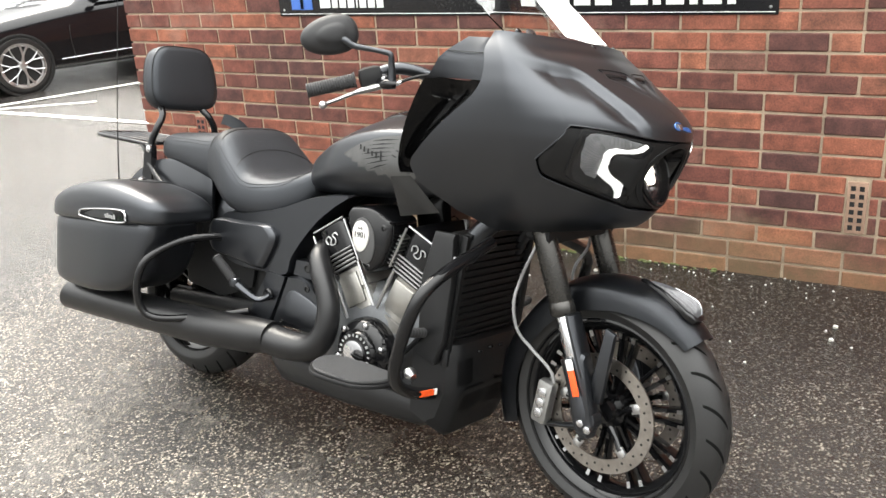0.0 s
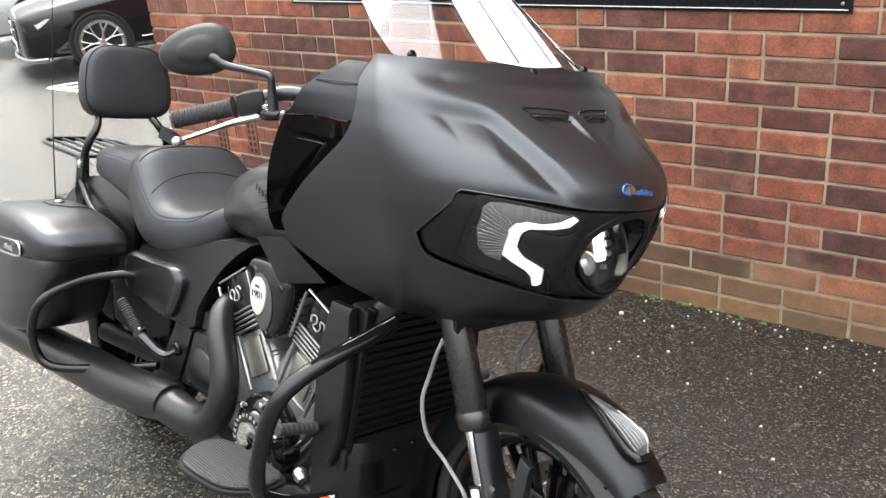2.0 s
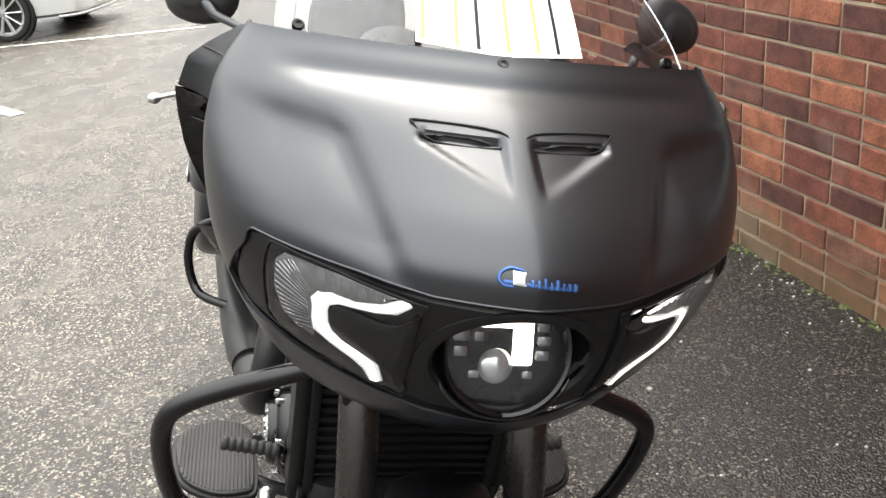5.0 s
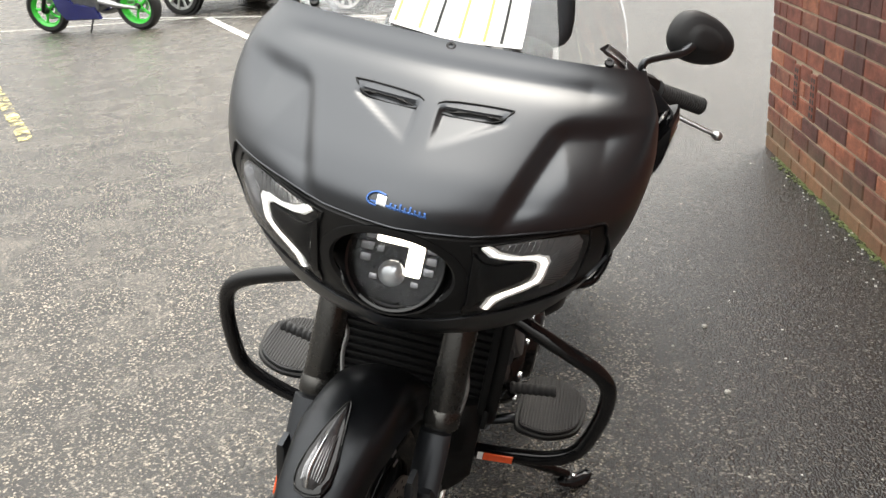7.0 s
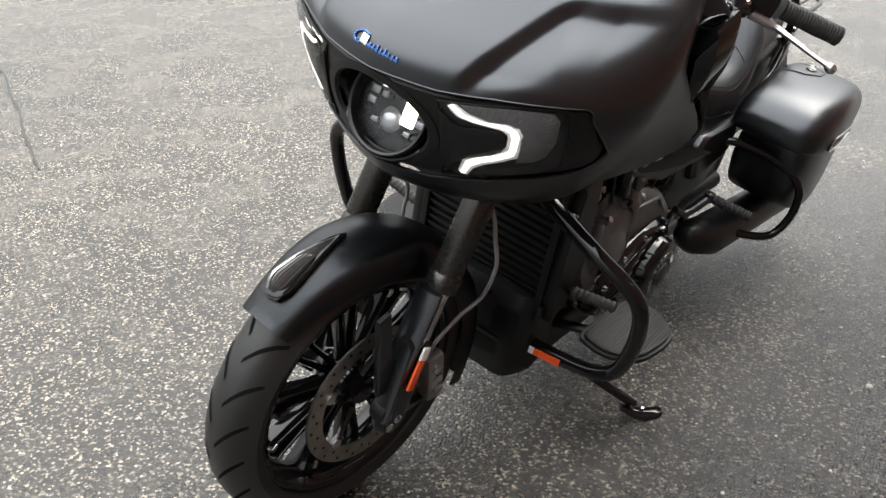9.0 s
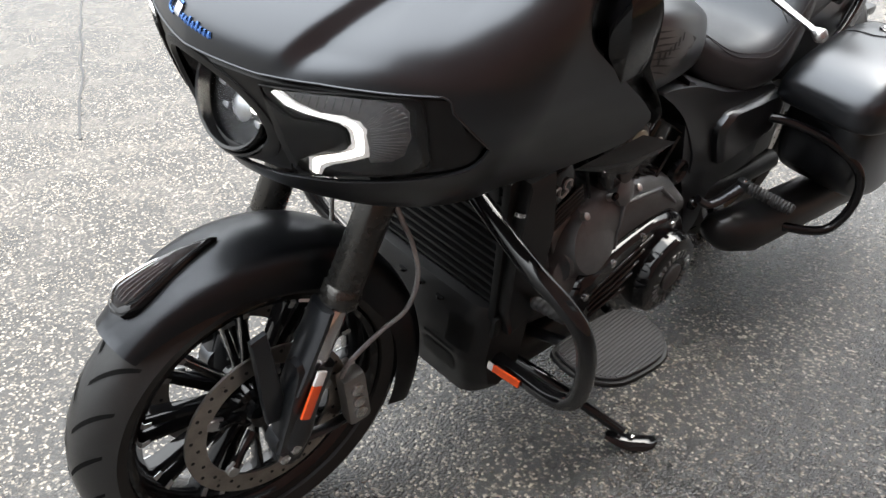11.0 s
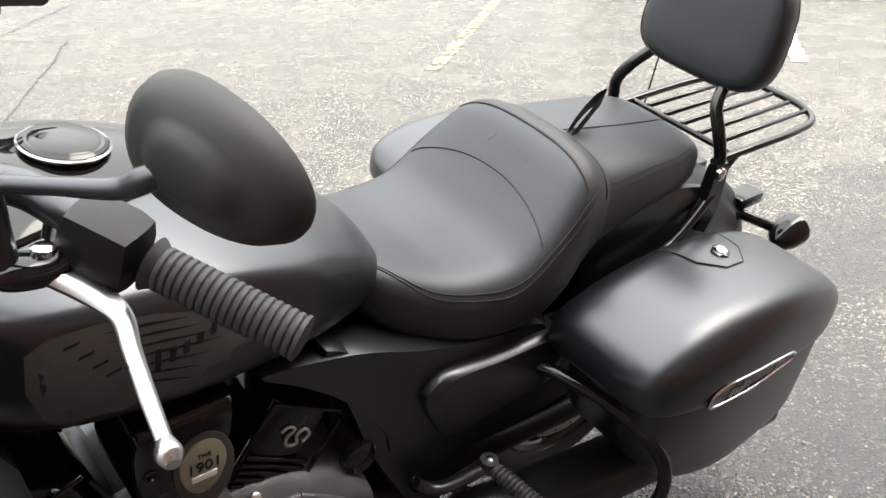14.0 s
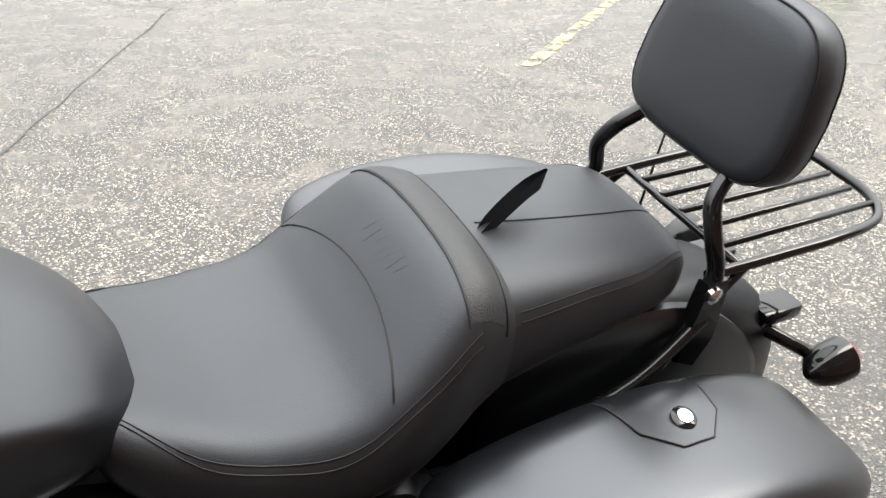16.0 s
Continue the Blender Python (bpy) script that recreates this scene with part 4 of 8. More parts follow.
def patch(yz, out, thick, n=1):
    """A slab on the fairing's front inside an outline of (y, z)."""
    bm = bmesh.new()
    line = [q for a, b in zip(yz, yz[1:] + yz[:1]) for q in [(a[0] + (b[0] - a[0]) * k / 6, a[1] + (b[1] - a[1]) * k / 6) for k in range(6)]]
    cy, cz = sum(q[0] for q in line) / len(line), sum(q[1] for q in line) / len(line)
    rings = []
    for f, o in ((1.0, out - thick), (1.0, out), (0.97, out + 0.0006), (0.6, out + 0.001), (0.25, out + 0.001)):
        rings.append([tuple(fair_at(cy + (y - cy) * f, cz + (z - cz) * f, o)) for y, z in line])
    loft(bm, rings)
    return bm


M_DIFFUSE = mat("glowing_lamp_diffuser", (0.8, 0.8, 0.8), 0.35, glow=(1.0, 0.98, 0.95, 0.03))
RECESS = [(0.117, 1.016), (0.124, 1.022), (0.181, 1.033), (0.222, 1.042), (0.260, 1.047), (0.281, 1.050), (0.290, 1.044), (0.2935, 1.008), (0.286, 0.953), (0.280, 0.937), (0.266, 0.925), (0.237, 0.912), (0.184, 0.892), (0.128, 0.873), (0.119, 0.874), (0.117, 0.885), (0.128, 0.915), (0.128, 0.97)]
GUIDE = [(0.150, 1.0235), (0.181, 1.029), (0.222, 1.037), (0.255, 1.041), (0.272, 1.040), (0.280, 1.030), (0.278, 0.992), (0.266, 0.960), (0.250, 0.944), (0.228, 0.936), (0.231, 0.948), (0.236, 0.965), (0.2395, 0.996), (0.233, 1.0085), (0.218, 1.0125), (0.187, 1.010), (0.165, 1.014)]
LED_OUT = [(0.143, 1.0225), (0.163, 1.0115), (0.187, 1.0075), (0.2165, 1.011), (0.2315, 1.007), (0.2375, 0.996), (0.2335, 0.965), (0.229, 0.949), (0.209, 0.935), (0.183, 0.920), (0.168, 0.907), (0.158, 0.889)]
LED_IN = [(0.133, 1.0165), (0.147, 1.0035), (0.170, 0.9995), (0.209, 0.9985), (0.2175, 0.9935), (0.2195, 0.986), (0.217, 0.966), (0.213, 0.960), (0.199, 0.9495), (0.167, 0.9325), (0.157, 0.9245), (0.146, 0.893)]
WEDGE = [(0.122, 1.006), (0.141, 0.990), (0.157, 0.9865), (0.189, 0.993), (0.210, 0.9945), (0.2145, 0.990), (0.2135, 0.965), (0.209, 0.957), (0.196, 0.9455), (0.159, 0.926), (0.140, 0.911), (0.129, 0.893), (0.122, 0.90)]


def band(outer, inner, k, out, sink=0.004):
    """A strip on the fairing between two lines, narrowed by k about its middle, standing out by so much."""
    bm = bmesh.new()
    rings = []
    for a, b in zip(np.array(outer), np.array(inner)):
        m_, d = (a + b) / 2, (a - b) / 2 * k
        p, q = m_ + d, m_ - d
        rings.append([tuple(fair_at(*v_, o)) for v_, o in ((p, out - sink), (p, out - 0.0008), (p * 0.85 + q * 0.15, out), (q * 0.85 + p * 0.15, out), (q, out - 0.0008), (q, out - sink))])
    loft(bm, rings)
    return bm


for s in (-1, 1):
    flip = lambda rows_: [(s * y, z) for y, z in rows_]
    lamp = part("side_lamp", patch(flip(RECESS), -0.0025, 0.003), M_GLOSS, cowl, "gloss black lamp recess")
    bm = bmesh.new()
    tube(bm, [tuple(fair_at(s * y, z, -0.0012)) for y, z in smooth(RECESS, 3, closed=True)], 0.0013, 6, closed=True, raw=True)
    part("recess_edge", bm, M_PANEL, lamp)
    guide = part("light_guide", patch(flip(GUIDE), -0.0008, 0.002), M_GREYLENS, lamp, "grey ribbed light guide")
    # fins run out from the lit strip to the guide's rim
    for a, b in zip(smooth([(0.2375, 1.006), (0.240, 0.996), (0.2385, 0.980), (0.2365, 0.966), (0.2315, 0.949)], 4), smooth([(0.262, 1.038), (0.278, 1.026), (0.276, 0.994), (0.266, 0.966), (0.246, 0.944)], 4)):
        bm = bmesh.new()
        rod(bm, fair_at(s * a[0], a[1], 0.0008), fair_at(s * b[0], b[1], 0.0008), 0.0008, seg=5)
        part("rib", bm, M_RIB, guide)
    for k in range(9):
        bm = bmesh.new()
        y = 0.160 + 0.009 * k
        rod(bm, fair_at(s * y, 1.0145 + 0.0008 * abs(k - 3), 0.0006), fair_at(s * (y + 0.004), 1.0245 + 0.0018 * k, 0.0006), 0.0007, seg=5)
        part("rib", bm, M_RIB, guide)
    part("lamp_wedge", patch(flip(WEDGE), 0.0022, 0.005), M_PANEL, lamp, "matte black wedge between the lamp arms")
    part("led_diffuser", band(flip(LED_OUT), flip(LED_IN), 1.12, 0.0008), M_DIFFUSE, lamp, "softly glowing lamp diffuser")
    part("led_strip", band(flip(LED_OUT), flip(LED_IN), 0.52, 0.0018), M_LED, lamp, "lit white running light")
    part("lamp_glass", patch(flip([(0.126, 1.021), (0.205, 1.038), (0.272, 1.045), (0.286, 1.034), (0.280, 0.955), (0.264, 0.930), (0.148, 0.884), (0.134, 0.90), (0.134, 0.95)]), 0.0040, 0.0005), M_LENS, lamp,
         "clear lamp cover").visible_shadow = False

# round headlamp, sunk in a gloss hollow
HL = axes((0.036, 0, 0.942), (0, 1, 0), (-0.30, 0, 1))
bm = bmesh.new()
lathe(bm, [(0.074, -0.03), (0.082, 0.0), (0.083, 0.018), (0.080, 0.024), (0.076, 0.022), (0.0735, 0.0), (0.070, -0.03)], HL, 48, closed=True)
head = part("headlamp", bm, M_GLOSS, cowl, "round headlamp with lit lenses")
bm = bmesh.new()
rings = []
for f in (1.03, 0.97, 0.0):
    ring = []
    for a in np.linspace(0, 2 * np.pi, 48, endpoint=False):
        if f:
            ring.append(tuple(fair_at(0.114 * f * np.cos(a), 0.944 + 0.082 * f * np.sin(a), -0.006 if f > 1 else -0.010)))
        else:
            ring.append(tuple(HL @ Vector((0.080 * np.cos(a), 0.080 * np.sin(a), 0.0))))
    rings.append(ring)
loft(bm, rings, cap=False)
part("lamp_hollow", bm, M_GLOSS, head, "gloss black hollow round the lamp")
bm = bmesh.new()
loft(bm, [[tuple(fair_at(0.114 * f * np.cos(a), 0.944 + 0.082 * f * np.sin(a), o)) for a in np.linspace(0, 2 * np.pi, 72, endpoint=False)] for f, o in ((1.06, -0.0045), (1.05, -0.0012), (0.98, -0.0008), (0.90, -0.002), (0.87, -0.008))], cap=False)
part("hollow_rim", bm, M_TRIM, head, "smooth black rim")
bm = bmesh.new()
lathe(bm, [(0.074, -0.010), (0.066, -0.022), (0.04, -0.030), (0.004, -0.032)], HL, 40)
part("bowl", bm, mat("dark_lamp_bowl", (0.010, 0.010, 0.011), 0.25, var=0.3, vscale=50), head, "black lamp bowl")
bm = bmesh.new()
lathe(bm, [(0.030, -0.03), (0.030, -0.014), (0.027, -0.012), (0.026, -0.016)], HL @ Matrix.Translation((-0.006, -0.024, 0)), 28)
part("projector_ring", bm, M_ALU, head)
bm = bmesh.new()
lathe(bm, [(0.026, -0.018), (0.022, -0.010), (0.012, -0.004), (0.001, -0.002)], HL @ Matrix.Translation((-0.006, -0.024, 0)), 28)
part("projector", bm, M_PROJ, head, "projector lens")
for x, y, w, h in ((-0.048, 0.032, 0.020, 0.014), (-0.052, 0.013, 0.022, 0.014), (-0.052, -0.006, 0.018, 0.013), (0.052, 0.026, 0.016, 0.014), (0.054, 0.008, 0.018, 0.013), (0.052, -0.010, 0.018, 0.013), (-0.030, 0.012, 0.012, 0.012), (0.0, 0.050, 0.04, 0.010), (-0.034, -0.034, 0.014, 0.010), (0.034, -0.034, 0.014, 0.010)):
    bm = bmesh.new()
    box(bm, (x, y, -0.012), (w, h, 0.014), 0.003, HL)
    part("led_cell", bm, M_RIB, head)
# the wide bar is lit; the tall block glows as a lens reflection
for x, y, w, h in ((-0.010, 0.034, 0.062, 0.022), (0.027, 0.010, 0.026, 0.066)):
    bm = bmesh.new()
    box(bm, (x, y, -0.010), (w, h, 0.010), 0.005, HL)
    part("lit_cell", bm, M_LAMPGLOW, head, "glowing white lamp bar, and a block for the lens reflection")
bm = bmesh.new()
lathe(bm, [(0.0735, 0.004), (0.05, 0.012), (0.025, 0.0155), (0.002, 0.0165)], HL, 40)
part("lens", bm, M_LENS, head, "clear domed lens").visible_shadow = False
bm = bmesh.new()
arc = [tuple(HL @ Vector((0.092 * np.sin(a), -0.084 * np.cos(a), 0.010))) for a in np.linspace(-1.15, 1.15, 15)]
tube(bm, arc, [0.002] + [0.006] * 13 + [0.002], 10, 3, flat=0.7)
part("lower_bezel", bm, M_GLOSS, head, "gloss black bezel")

# script badge: plain bar shapes
badge = part("badge", patch([(0.046, 1.0565), (0.045, 1.0592), (0.01, 1.0625), (-0.02, 1.0655), (-0.040, 1.0665), (-0.041, 1.0638), (-0.02, 1.0618)], 0.001, 0.002), M_BLUE, cowl, "blue metal badge")
part("badge_tab", patch([(-0.016, 1.061), (-0.016, 1.074), (-0.031, 1.075), (-0.031, 1.062)], 0.0025, 0.002), M_CHROME, badge)
for k in range(8):
    y = -0.010 + 0.0073 * k
    z = 1.0620 - 0.0006 * k
    part("badge_stroke", patch([(y, z - 0.0015), (y + 0.0036, z - 0.0018), (y + 0.0026, z + 0.0062 + 0.0028 * (k in (2, 4))), (y - 0.0006, z + 0.0062 + 0.0028 * (k in (2, 4)))], 0.0022, 0.002), M_BLUE, badge)
bm = bmesh.new()
tube(bm, [tuple(fair_at(y, z, 0.0022)) for y, z in ((-0.018, 1.0755), (-0.032, 1.0775), (-0.043, 1.073), (-0.046, 1.066), (-0.040, 1.061), (-0.030, 1.0605))], 0.0018, 6, 4)
part("badge_loop", bm, M_BLUE, badge)

# hood vents
for s in (-1, 1):
    vent = part("vent", patch([(s * y, z) for y, z in [(0.020, 1.1755), (0.020, 1.189), (0.118, 1.192), (0.126, 1.188), (0.108, 1.1765)]], -0.0035, 0.003), M_DARK, cowl, "dark air slot")
    bm = bmesh.new()
    tube(bm, [tuple(q) for q in on_fairing([(s * y, z) for y, z in [(0.021, 1.189), (0.118, 1.192), (0.126, 1.188), (0.100, 1.177), (0.021, 1.177)]], 0.001)], 0.0016, 6, 4, closed=True)
    part("vent_rim", bm, M_TRIM, vent)

# clear screen
def screen_pt(a, h, off=0.0):
    """a: -1 right edge to 1 left edge, h: 0 foot to 1 top."""
    y = 0.318 * a * (1 - 0.22 * h * h)
    foot_x = -0.140 - 1.45 * (0.25 * a) ** 2 * 1.15
    x = foot_x - 0.205 * h + off * 0.75
    z = 1.234 + 0.02 * abs(a) + 0.185 * h * (1 - 0.32 * abs(a) ** 3.2) + off * 0.6
    return (x, y, z)


bm = bmesh.new()
loft(bm, [[screen_pt(a, h) for a in np.linspace(-0.915, 0.915, 41)] for h in np.linspace(0, 1, 13)], cap=False, closed=False)
bmesh.ops.recalc_face_normals(bm, faces=bm.faces[:])
bmesh.ops.solidify(bm, geom=bm.faces[:], thickness=0.004)
bmesh.ops.recalc_face_normals(bm, faces=bm.faces[:])
screen = part("windscreen", bm, M_SCREEN, bike, "clear acrylic windscreen")
screen.visible_shadow = False
bm = bmesh.new()
loft(bm, [[screen_pt(a, h, 0.0062) for h in np.linspace(0.13, 0.98, 8)] for a in np.linspace(-0.36, 0.36, 17)], cap=False, closed=False)
label = part("sticker", bm, M_WHITE, screen, "white sticker with coloured stripes")
for a, m_ in ((-0.33, M_YELLOW), (-0.19, M_YELLOW), (-0.10, M_TRIM), (0.03, M_YELLOW), (0.16, M_YELLOW), (0.25, M_TRIM)):
    bm = bmesh.new()
    loft(bm, [[screen_pt(a + d, h, 0.0072) for h in np.linspace(0.15, 0.97, 8)] for d in (-0.008, 0.008)], cap=False, closed=False)
    part("stripe", bm, m_, label)
for a in (-0.82, 0.0, 0.82):
    p = Vector(screen_pt(a, 0.09, 0.003))
    m_ = axes(p, (0, 1, 0), (-0.6, 0, 0.75))
    bm = bmesh.new()
    lathe(bm, [(0.0085, -0.004), (0.0085, 0.003), (0.007, 0.005), (0.004, 0.005), (0.0035, 0.002)], m_, 18)
    part("screw", bm, M_GLOSS, screen, "black hex screw")

# inner cowl behind the skin, dash
bm = bmesh.new()
rings = []
for z, k in ((0.80, 0.80), (0.9, 0.88), (1.0, 0.9), (1.1, 0.9), (1.17, 0.86)):
    w = float(np.interp(z, FZ, F_WR)) * k
    xf = float(np.interp(z, FZ, F_XF)) - 0.10
    rings.append([(-0.24, -w, z), (-0.20, -w, z), (xf - 0.06, -w * 0.7, z), (xf, 0, z), (xf - 0.06, w * 0.7, z), (-0.20, w, z), (-0.24, w, z), (-0.33, w * 0.55, z + 0.01), (-0.34, 0, z + 0.012), (-0.33, -w * 0.55, z + 0.01)])
loft(bm, rings)
part("dash", bm, M_TRIM, bike, "black inner fairing and dash")
bm = bmesh.new()
box(bm, (-0.335, 0, 1.13), (0.03, 0.19, 0.11), 0.01, Matrix.Translation((0, 0, 0)))
part("display", bm, M_GLOSS, bike, "dark instrument display")

bm = bmesh.new()
us = np.linspace(-0.93, 0.93, 61)
rows = []
for q in np.linspace(0, 1, 8):
    row = []
    for u in us:
        e = fair(u, 1.258)
        row.append((e[0] - 0.004 - (0.02 + 0.105 * np.cos(u * 1.5) ** 0.8) * q, e[1] * (0.985 - 0.16 * q), 1.256 - 0.030 * np.sin(np.pi * 0.5 * q)))
    rows.append(row)
loft(bm, rows, cap=False, closed=False)
bmesh.ops.solidify(bm, geom=bm.faces[:], thickness=0.003)
part("dash_deck", bm, M_TRIM, bike, "black deck behind the screen's foot")
for s in (-1, 1):
    g_ = axes((-0.335, s * 0.115, 1.195), (0, 1, 0), (0.75, 0, 0.66))
    bm = bmesh.new()
    lathe(bm, [(0.046, -0.05), (0.050, 0.0), (0.049, 0.010), (0.044, 0.012), (0.042, 0.004), (0.002, 0.003)], g_, 36)
    part("gauge", bm, M_GLOSS, bike, "round black gauge pod")

# gloss side panels behind the skin's rear edge, satin caps above, rear-facing speakers
def rear_edge(z):
    return float(np.interp(z, [0.90, 0.918, 0.971, 0.99, 1.04, 1.10, 1.15, 1.205, 1.245], [-0.490, -0.482, -0.432, -0.412, -0.364, -0.326, -0.301, -0.287, -0.280]))


def vane(z):
    """How far the panel's rear edge stands out."""
    return float(np.interp(z, [0.90, 0.97, 1.04, 1.10, 1.15, 1.20, 1.246], [0.0, 0.002, 0.007, 0.027, 0.037, 0.030, 0.010]))


def rear_edge_right(z):
    return float(np.interp(z, [0.90, 0.918, 0.971, 1.06, 1.125, 1.153, 1.208, 1.245], [-0.490, -0.488, -0.466, -0.421, -0.384, -0.363, -0.343, -0.318]))


def vane_right(z):
    return float(np.interp(z, [0.90, 0.92, 0.97, 1.01, 1.04, 1.09, 1.14, 1.19, 1.22, 1.246], [0.0, 0.004, 0.020, 0.033, 0.041, 0.048, 0.052, 0.046, 0.026, 0.006]))


M_CLOTH = mat("grey_speaker_grille", (0.055, 0.055, 0.057), 0.5, spec=0.5, var=0.1, vscale=60, bump=0.4, bscale=900)
for s in (-1, 1):
    if s > 0:
        bm = bmesh.new()
        rows = []
        for z in np.linspace(0.897, 1.196, 30):
            e = fair(s * 0.995, z)
            xr = min(rear_edge(z), e[0] - 0.012)
            fl_ = vane(z)
            k = min((1.222 - z) / 0.03, 1)
            row = [(e[0] + 0.012, e[1] - s * 0.014, z), (e[0] - 0.002, e[1] - s * 0.008, z)]
            for q in (0.06, 0.14, 0.24, 0.36, 0.5, 0.64, 0.76, 0.86, 0.94, 1.0):
                deep = 0.022 * np.sin(np.pi * min(q * 1.15, 1.0)) ** 0.7
                lift = fl_ * q ** 1.8
                row.append((e[0] - 0.003 + (xr - e[0]) * q, e[1] + s * (lift - deep * k), z))
            row.append((xr - 0.003, e[1] + s * (fl_ - 0.004), z))
            row.append((xr + 0.006, e[1] + s * (fl_ * 0.4 - 0.03), z))
            rows.append(row)
        loft(bm, rows, cap=False, closed=False)
        bmesh.ops.solidify(bm, geom=bm.faces[:], thickness=0.003)
        part("side_panel", bm, M_GLOSS, cowl, "gloss black fairing edge panel", sharp=40)
        # sloping caps, one above the other, with an open joint
        for nm, quad in (("side_cap", ((-0.247, 0.350, 1.186), (-0.255, 0.323, 1.2355), (-0.298, 0.333, 1.2335), (-0.284, 0.388, 1.196))),
                         ("upper_cap", ((-0.255, 0.320, 1.238), (-0.296, 0.250, 1.272), (-0.338, 0.252, 1.276), (-0.299, 0.331, 1.236)))):
            a, b, c, d = (V(*q) for q in quad)
            bm = bmesh.new()
            rows = []
            for u in np.linspace(0, 1, 9):
                p, r = a.lerp(b, u), d.lerp(c, u)
                row = []
                for v in np.linspace(0, 1, 9):
                    q = p.lerp(r, v)
                    h = 0.006 * np.sin(np.pi * v) ** 0.7 + 0.003 * np.sin(np.pi * u)
                    row.append((q.x, s * (q.y + h * 0.7), q.z + h * 0.7))
                row.append((r.x - 0.004, s * (r.y - 0.012), r.z - 0.012))
                rows.append(row)
            loft(bm, rows, cap=False, closed=False)
            bmesh.ops.solidify(bm, geom=bm.faces[:], thickness=0.003)
            part(nm, bm, M_SATIN, cowl, "matte black fairing cap", sharp=40)
        # bright-edged ledge over the recess, small wedge in it
        bm = bmesh.new()
        tube(bm, [(-0.214, s * 0.364, 1.184), (-0.228, s * 0.370, 1.193), (-0.250, s * 0.375, 1.197), (-0.270, s * 0.380, 1.199)], [0.0015, 0.004, 0.003, 0.0015], 8, 5, flat=0.6)
        part("ledge", bm, M_GLOSS, cowl)
        bm = bmesh.new()
        loft(bm, [[(-0.242, s * 0.340, 1.088), (-0.242, s * 0.354, 1.088), (-0.242, s * 0.340, 1.092)], [(-0.262, s * 0.335, 1.086), (-0.262, s * 0.357, 1.088), (-0.262, s * 0.335, 1.103)], [(-0.300, s * 0.345, 1.092), (-0.300, s * 0.362, 1.094), (-0.300, s * 0.345, 1.098)]])
        part("recess_wedge", bm, M_GLOSS, cowl)
    else:
        for nm, z0, z1, m_ in (("side_panel", 0.897, 1.140, M_GLOSS), ("side_cap", 1.143, 1.246, M_SATIN)):
            bm = bmesh.new()
            rows = []
            gloss = nm == "side_panel"
            for z in np.linspace(z0, z1, 26 if gloss else 12):
                e = fair(s * 0.995, z)
                xr = min(rear_edge_right(z), e[0] - 0.012)
                fl_ = vane_right(z)
                row = [(e[0] + 0.012, e[1] - s * 0.014, z), (e[0] - 0.003, e[1] - s * 0.010, z)]
                for q in (0.10, 0.22, 0.36, 0.5, 0.64, 0.76, 0.86, 0.94, 1.0):
                    if gloss:
                        deep = np.interp(q, [0.10, 0.22, 0.5, 0.64], [0.010, 0.020, 0.024, 0.020]) if q < 0.7 else 0.012 * (1 - q) / 0.24
                        lift = fl_ * max(0.0, (q - 0.45) / 0.55) ** 1.1
                        k = min((z1 - z) / 0.03, 1)
                    else:
                        deep, k = 0.004 + 0.004 * np.sin(np.pi * q), 1.0
                        lift = fl_ * q ** 1.6
                    row.append((e[0] - 0.003 + (xr - e[0]) * q, e[1] + s * (lift - deep * k), z))
                row.append((xr - 0.003, e[1] + s * (fl_ - 0.004), z))
                row.append((xr + 0.006, e[1] + s * (fl_ * 0.4 - 0.03), z))
                rows.append(row)
            loft(bm, rows, cap=False, closed=False)
            bmesh.ops.solidify(bm, geom=bm.faces[:], thickness=0.003)
            part(nm, bm, m_, cowl, "gloss black fairing edge panel" if gloss else "matte black fairing cap", sharp=40)
        # a groove and two small ledges break the cap and the panel
        bm = bmesh.new()
        line = []
        for q in np.linspace(0.05, 0.98, 6):
            e = fair(s * 0.995, 1.208)
            line.append((e[0] + (rear_edge_right(1.208) - e[0]) * q, e[1] + s * (vane_right(1.208) * q ** 1.6 - 0.003), 1.208))
        tube(bm, line, 0.0012, 6, raw=True)
        part("cap_joint", bm, M_DARK, cowl)
        for z, q0, q1 in ((1.138, 0.12, 0.95), (1.092, 0.3, 0.72)):
            bm = bmesh.new()
            e = fair(s * 0.995, z)
            X = lambda q: e[0] + (rear_edge_right(z) - e[0]) * q
            tube(bm, [(X(q0), e[1] - s * 0.014, z - 0.008), (X((q0 + q1) / 2), e[1] - s * 0.012, z), (X(q1), e[1] + s * (vane_right(z) * 0.6 - 0.004), z + 0.006)], [0.0015, 0.0042, 0.002], 8, flat=0.5)
            part("ledge", bm, M_GLOSS, cowl)
    # speaker: a leaf-shaped grille in a gloss rim, facing the rider
    leaf = [(-0.288, 0.388, 1.200), (-0.304, 0.396, 1.142), (-0.334, 0.382, 1.088), (-0.372, 0.360, 1.034), (-0.410, 0.328, 0.992), (-0.424, 0.285, 0.980), (-0.424, 0.240, 0.992), (-0.404, 0.245, 1.035), (-0.372, 0.285, 1.079), (-0.330, 0.335, 1.140)]
    ring = [V(q[0], s * (q[1] - (0.0 if s > 0 else 0.075)), q[2]) for q in leaf]
    pts = [V(*q) for q in smooth([tuple(q) for q in ring], 5, closed=True)]
    mid = sum(pts, V(0, 0, 0)) / len(pts)
    out = V(-0.87, s * 0.10, 0.48).normalized()
    bm = bmesh.new()
    loft(bm, [[tuple(mid + (q - mid) * f + out * h) for q in pts] for f, h in ((1.0, -0.002), (0.7, 0.002), (0.35, 0.004), (0.02, 0.0045))])
    spk = part("speaker", bm, M_CLOTH, cowl, "leaf-shaped grey speaker grille in a gloss rim")
    bm = bmesh.new()
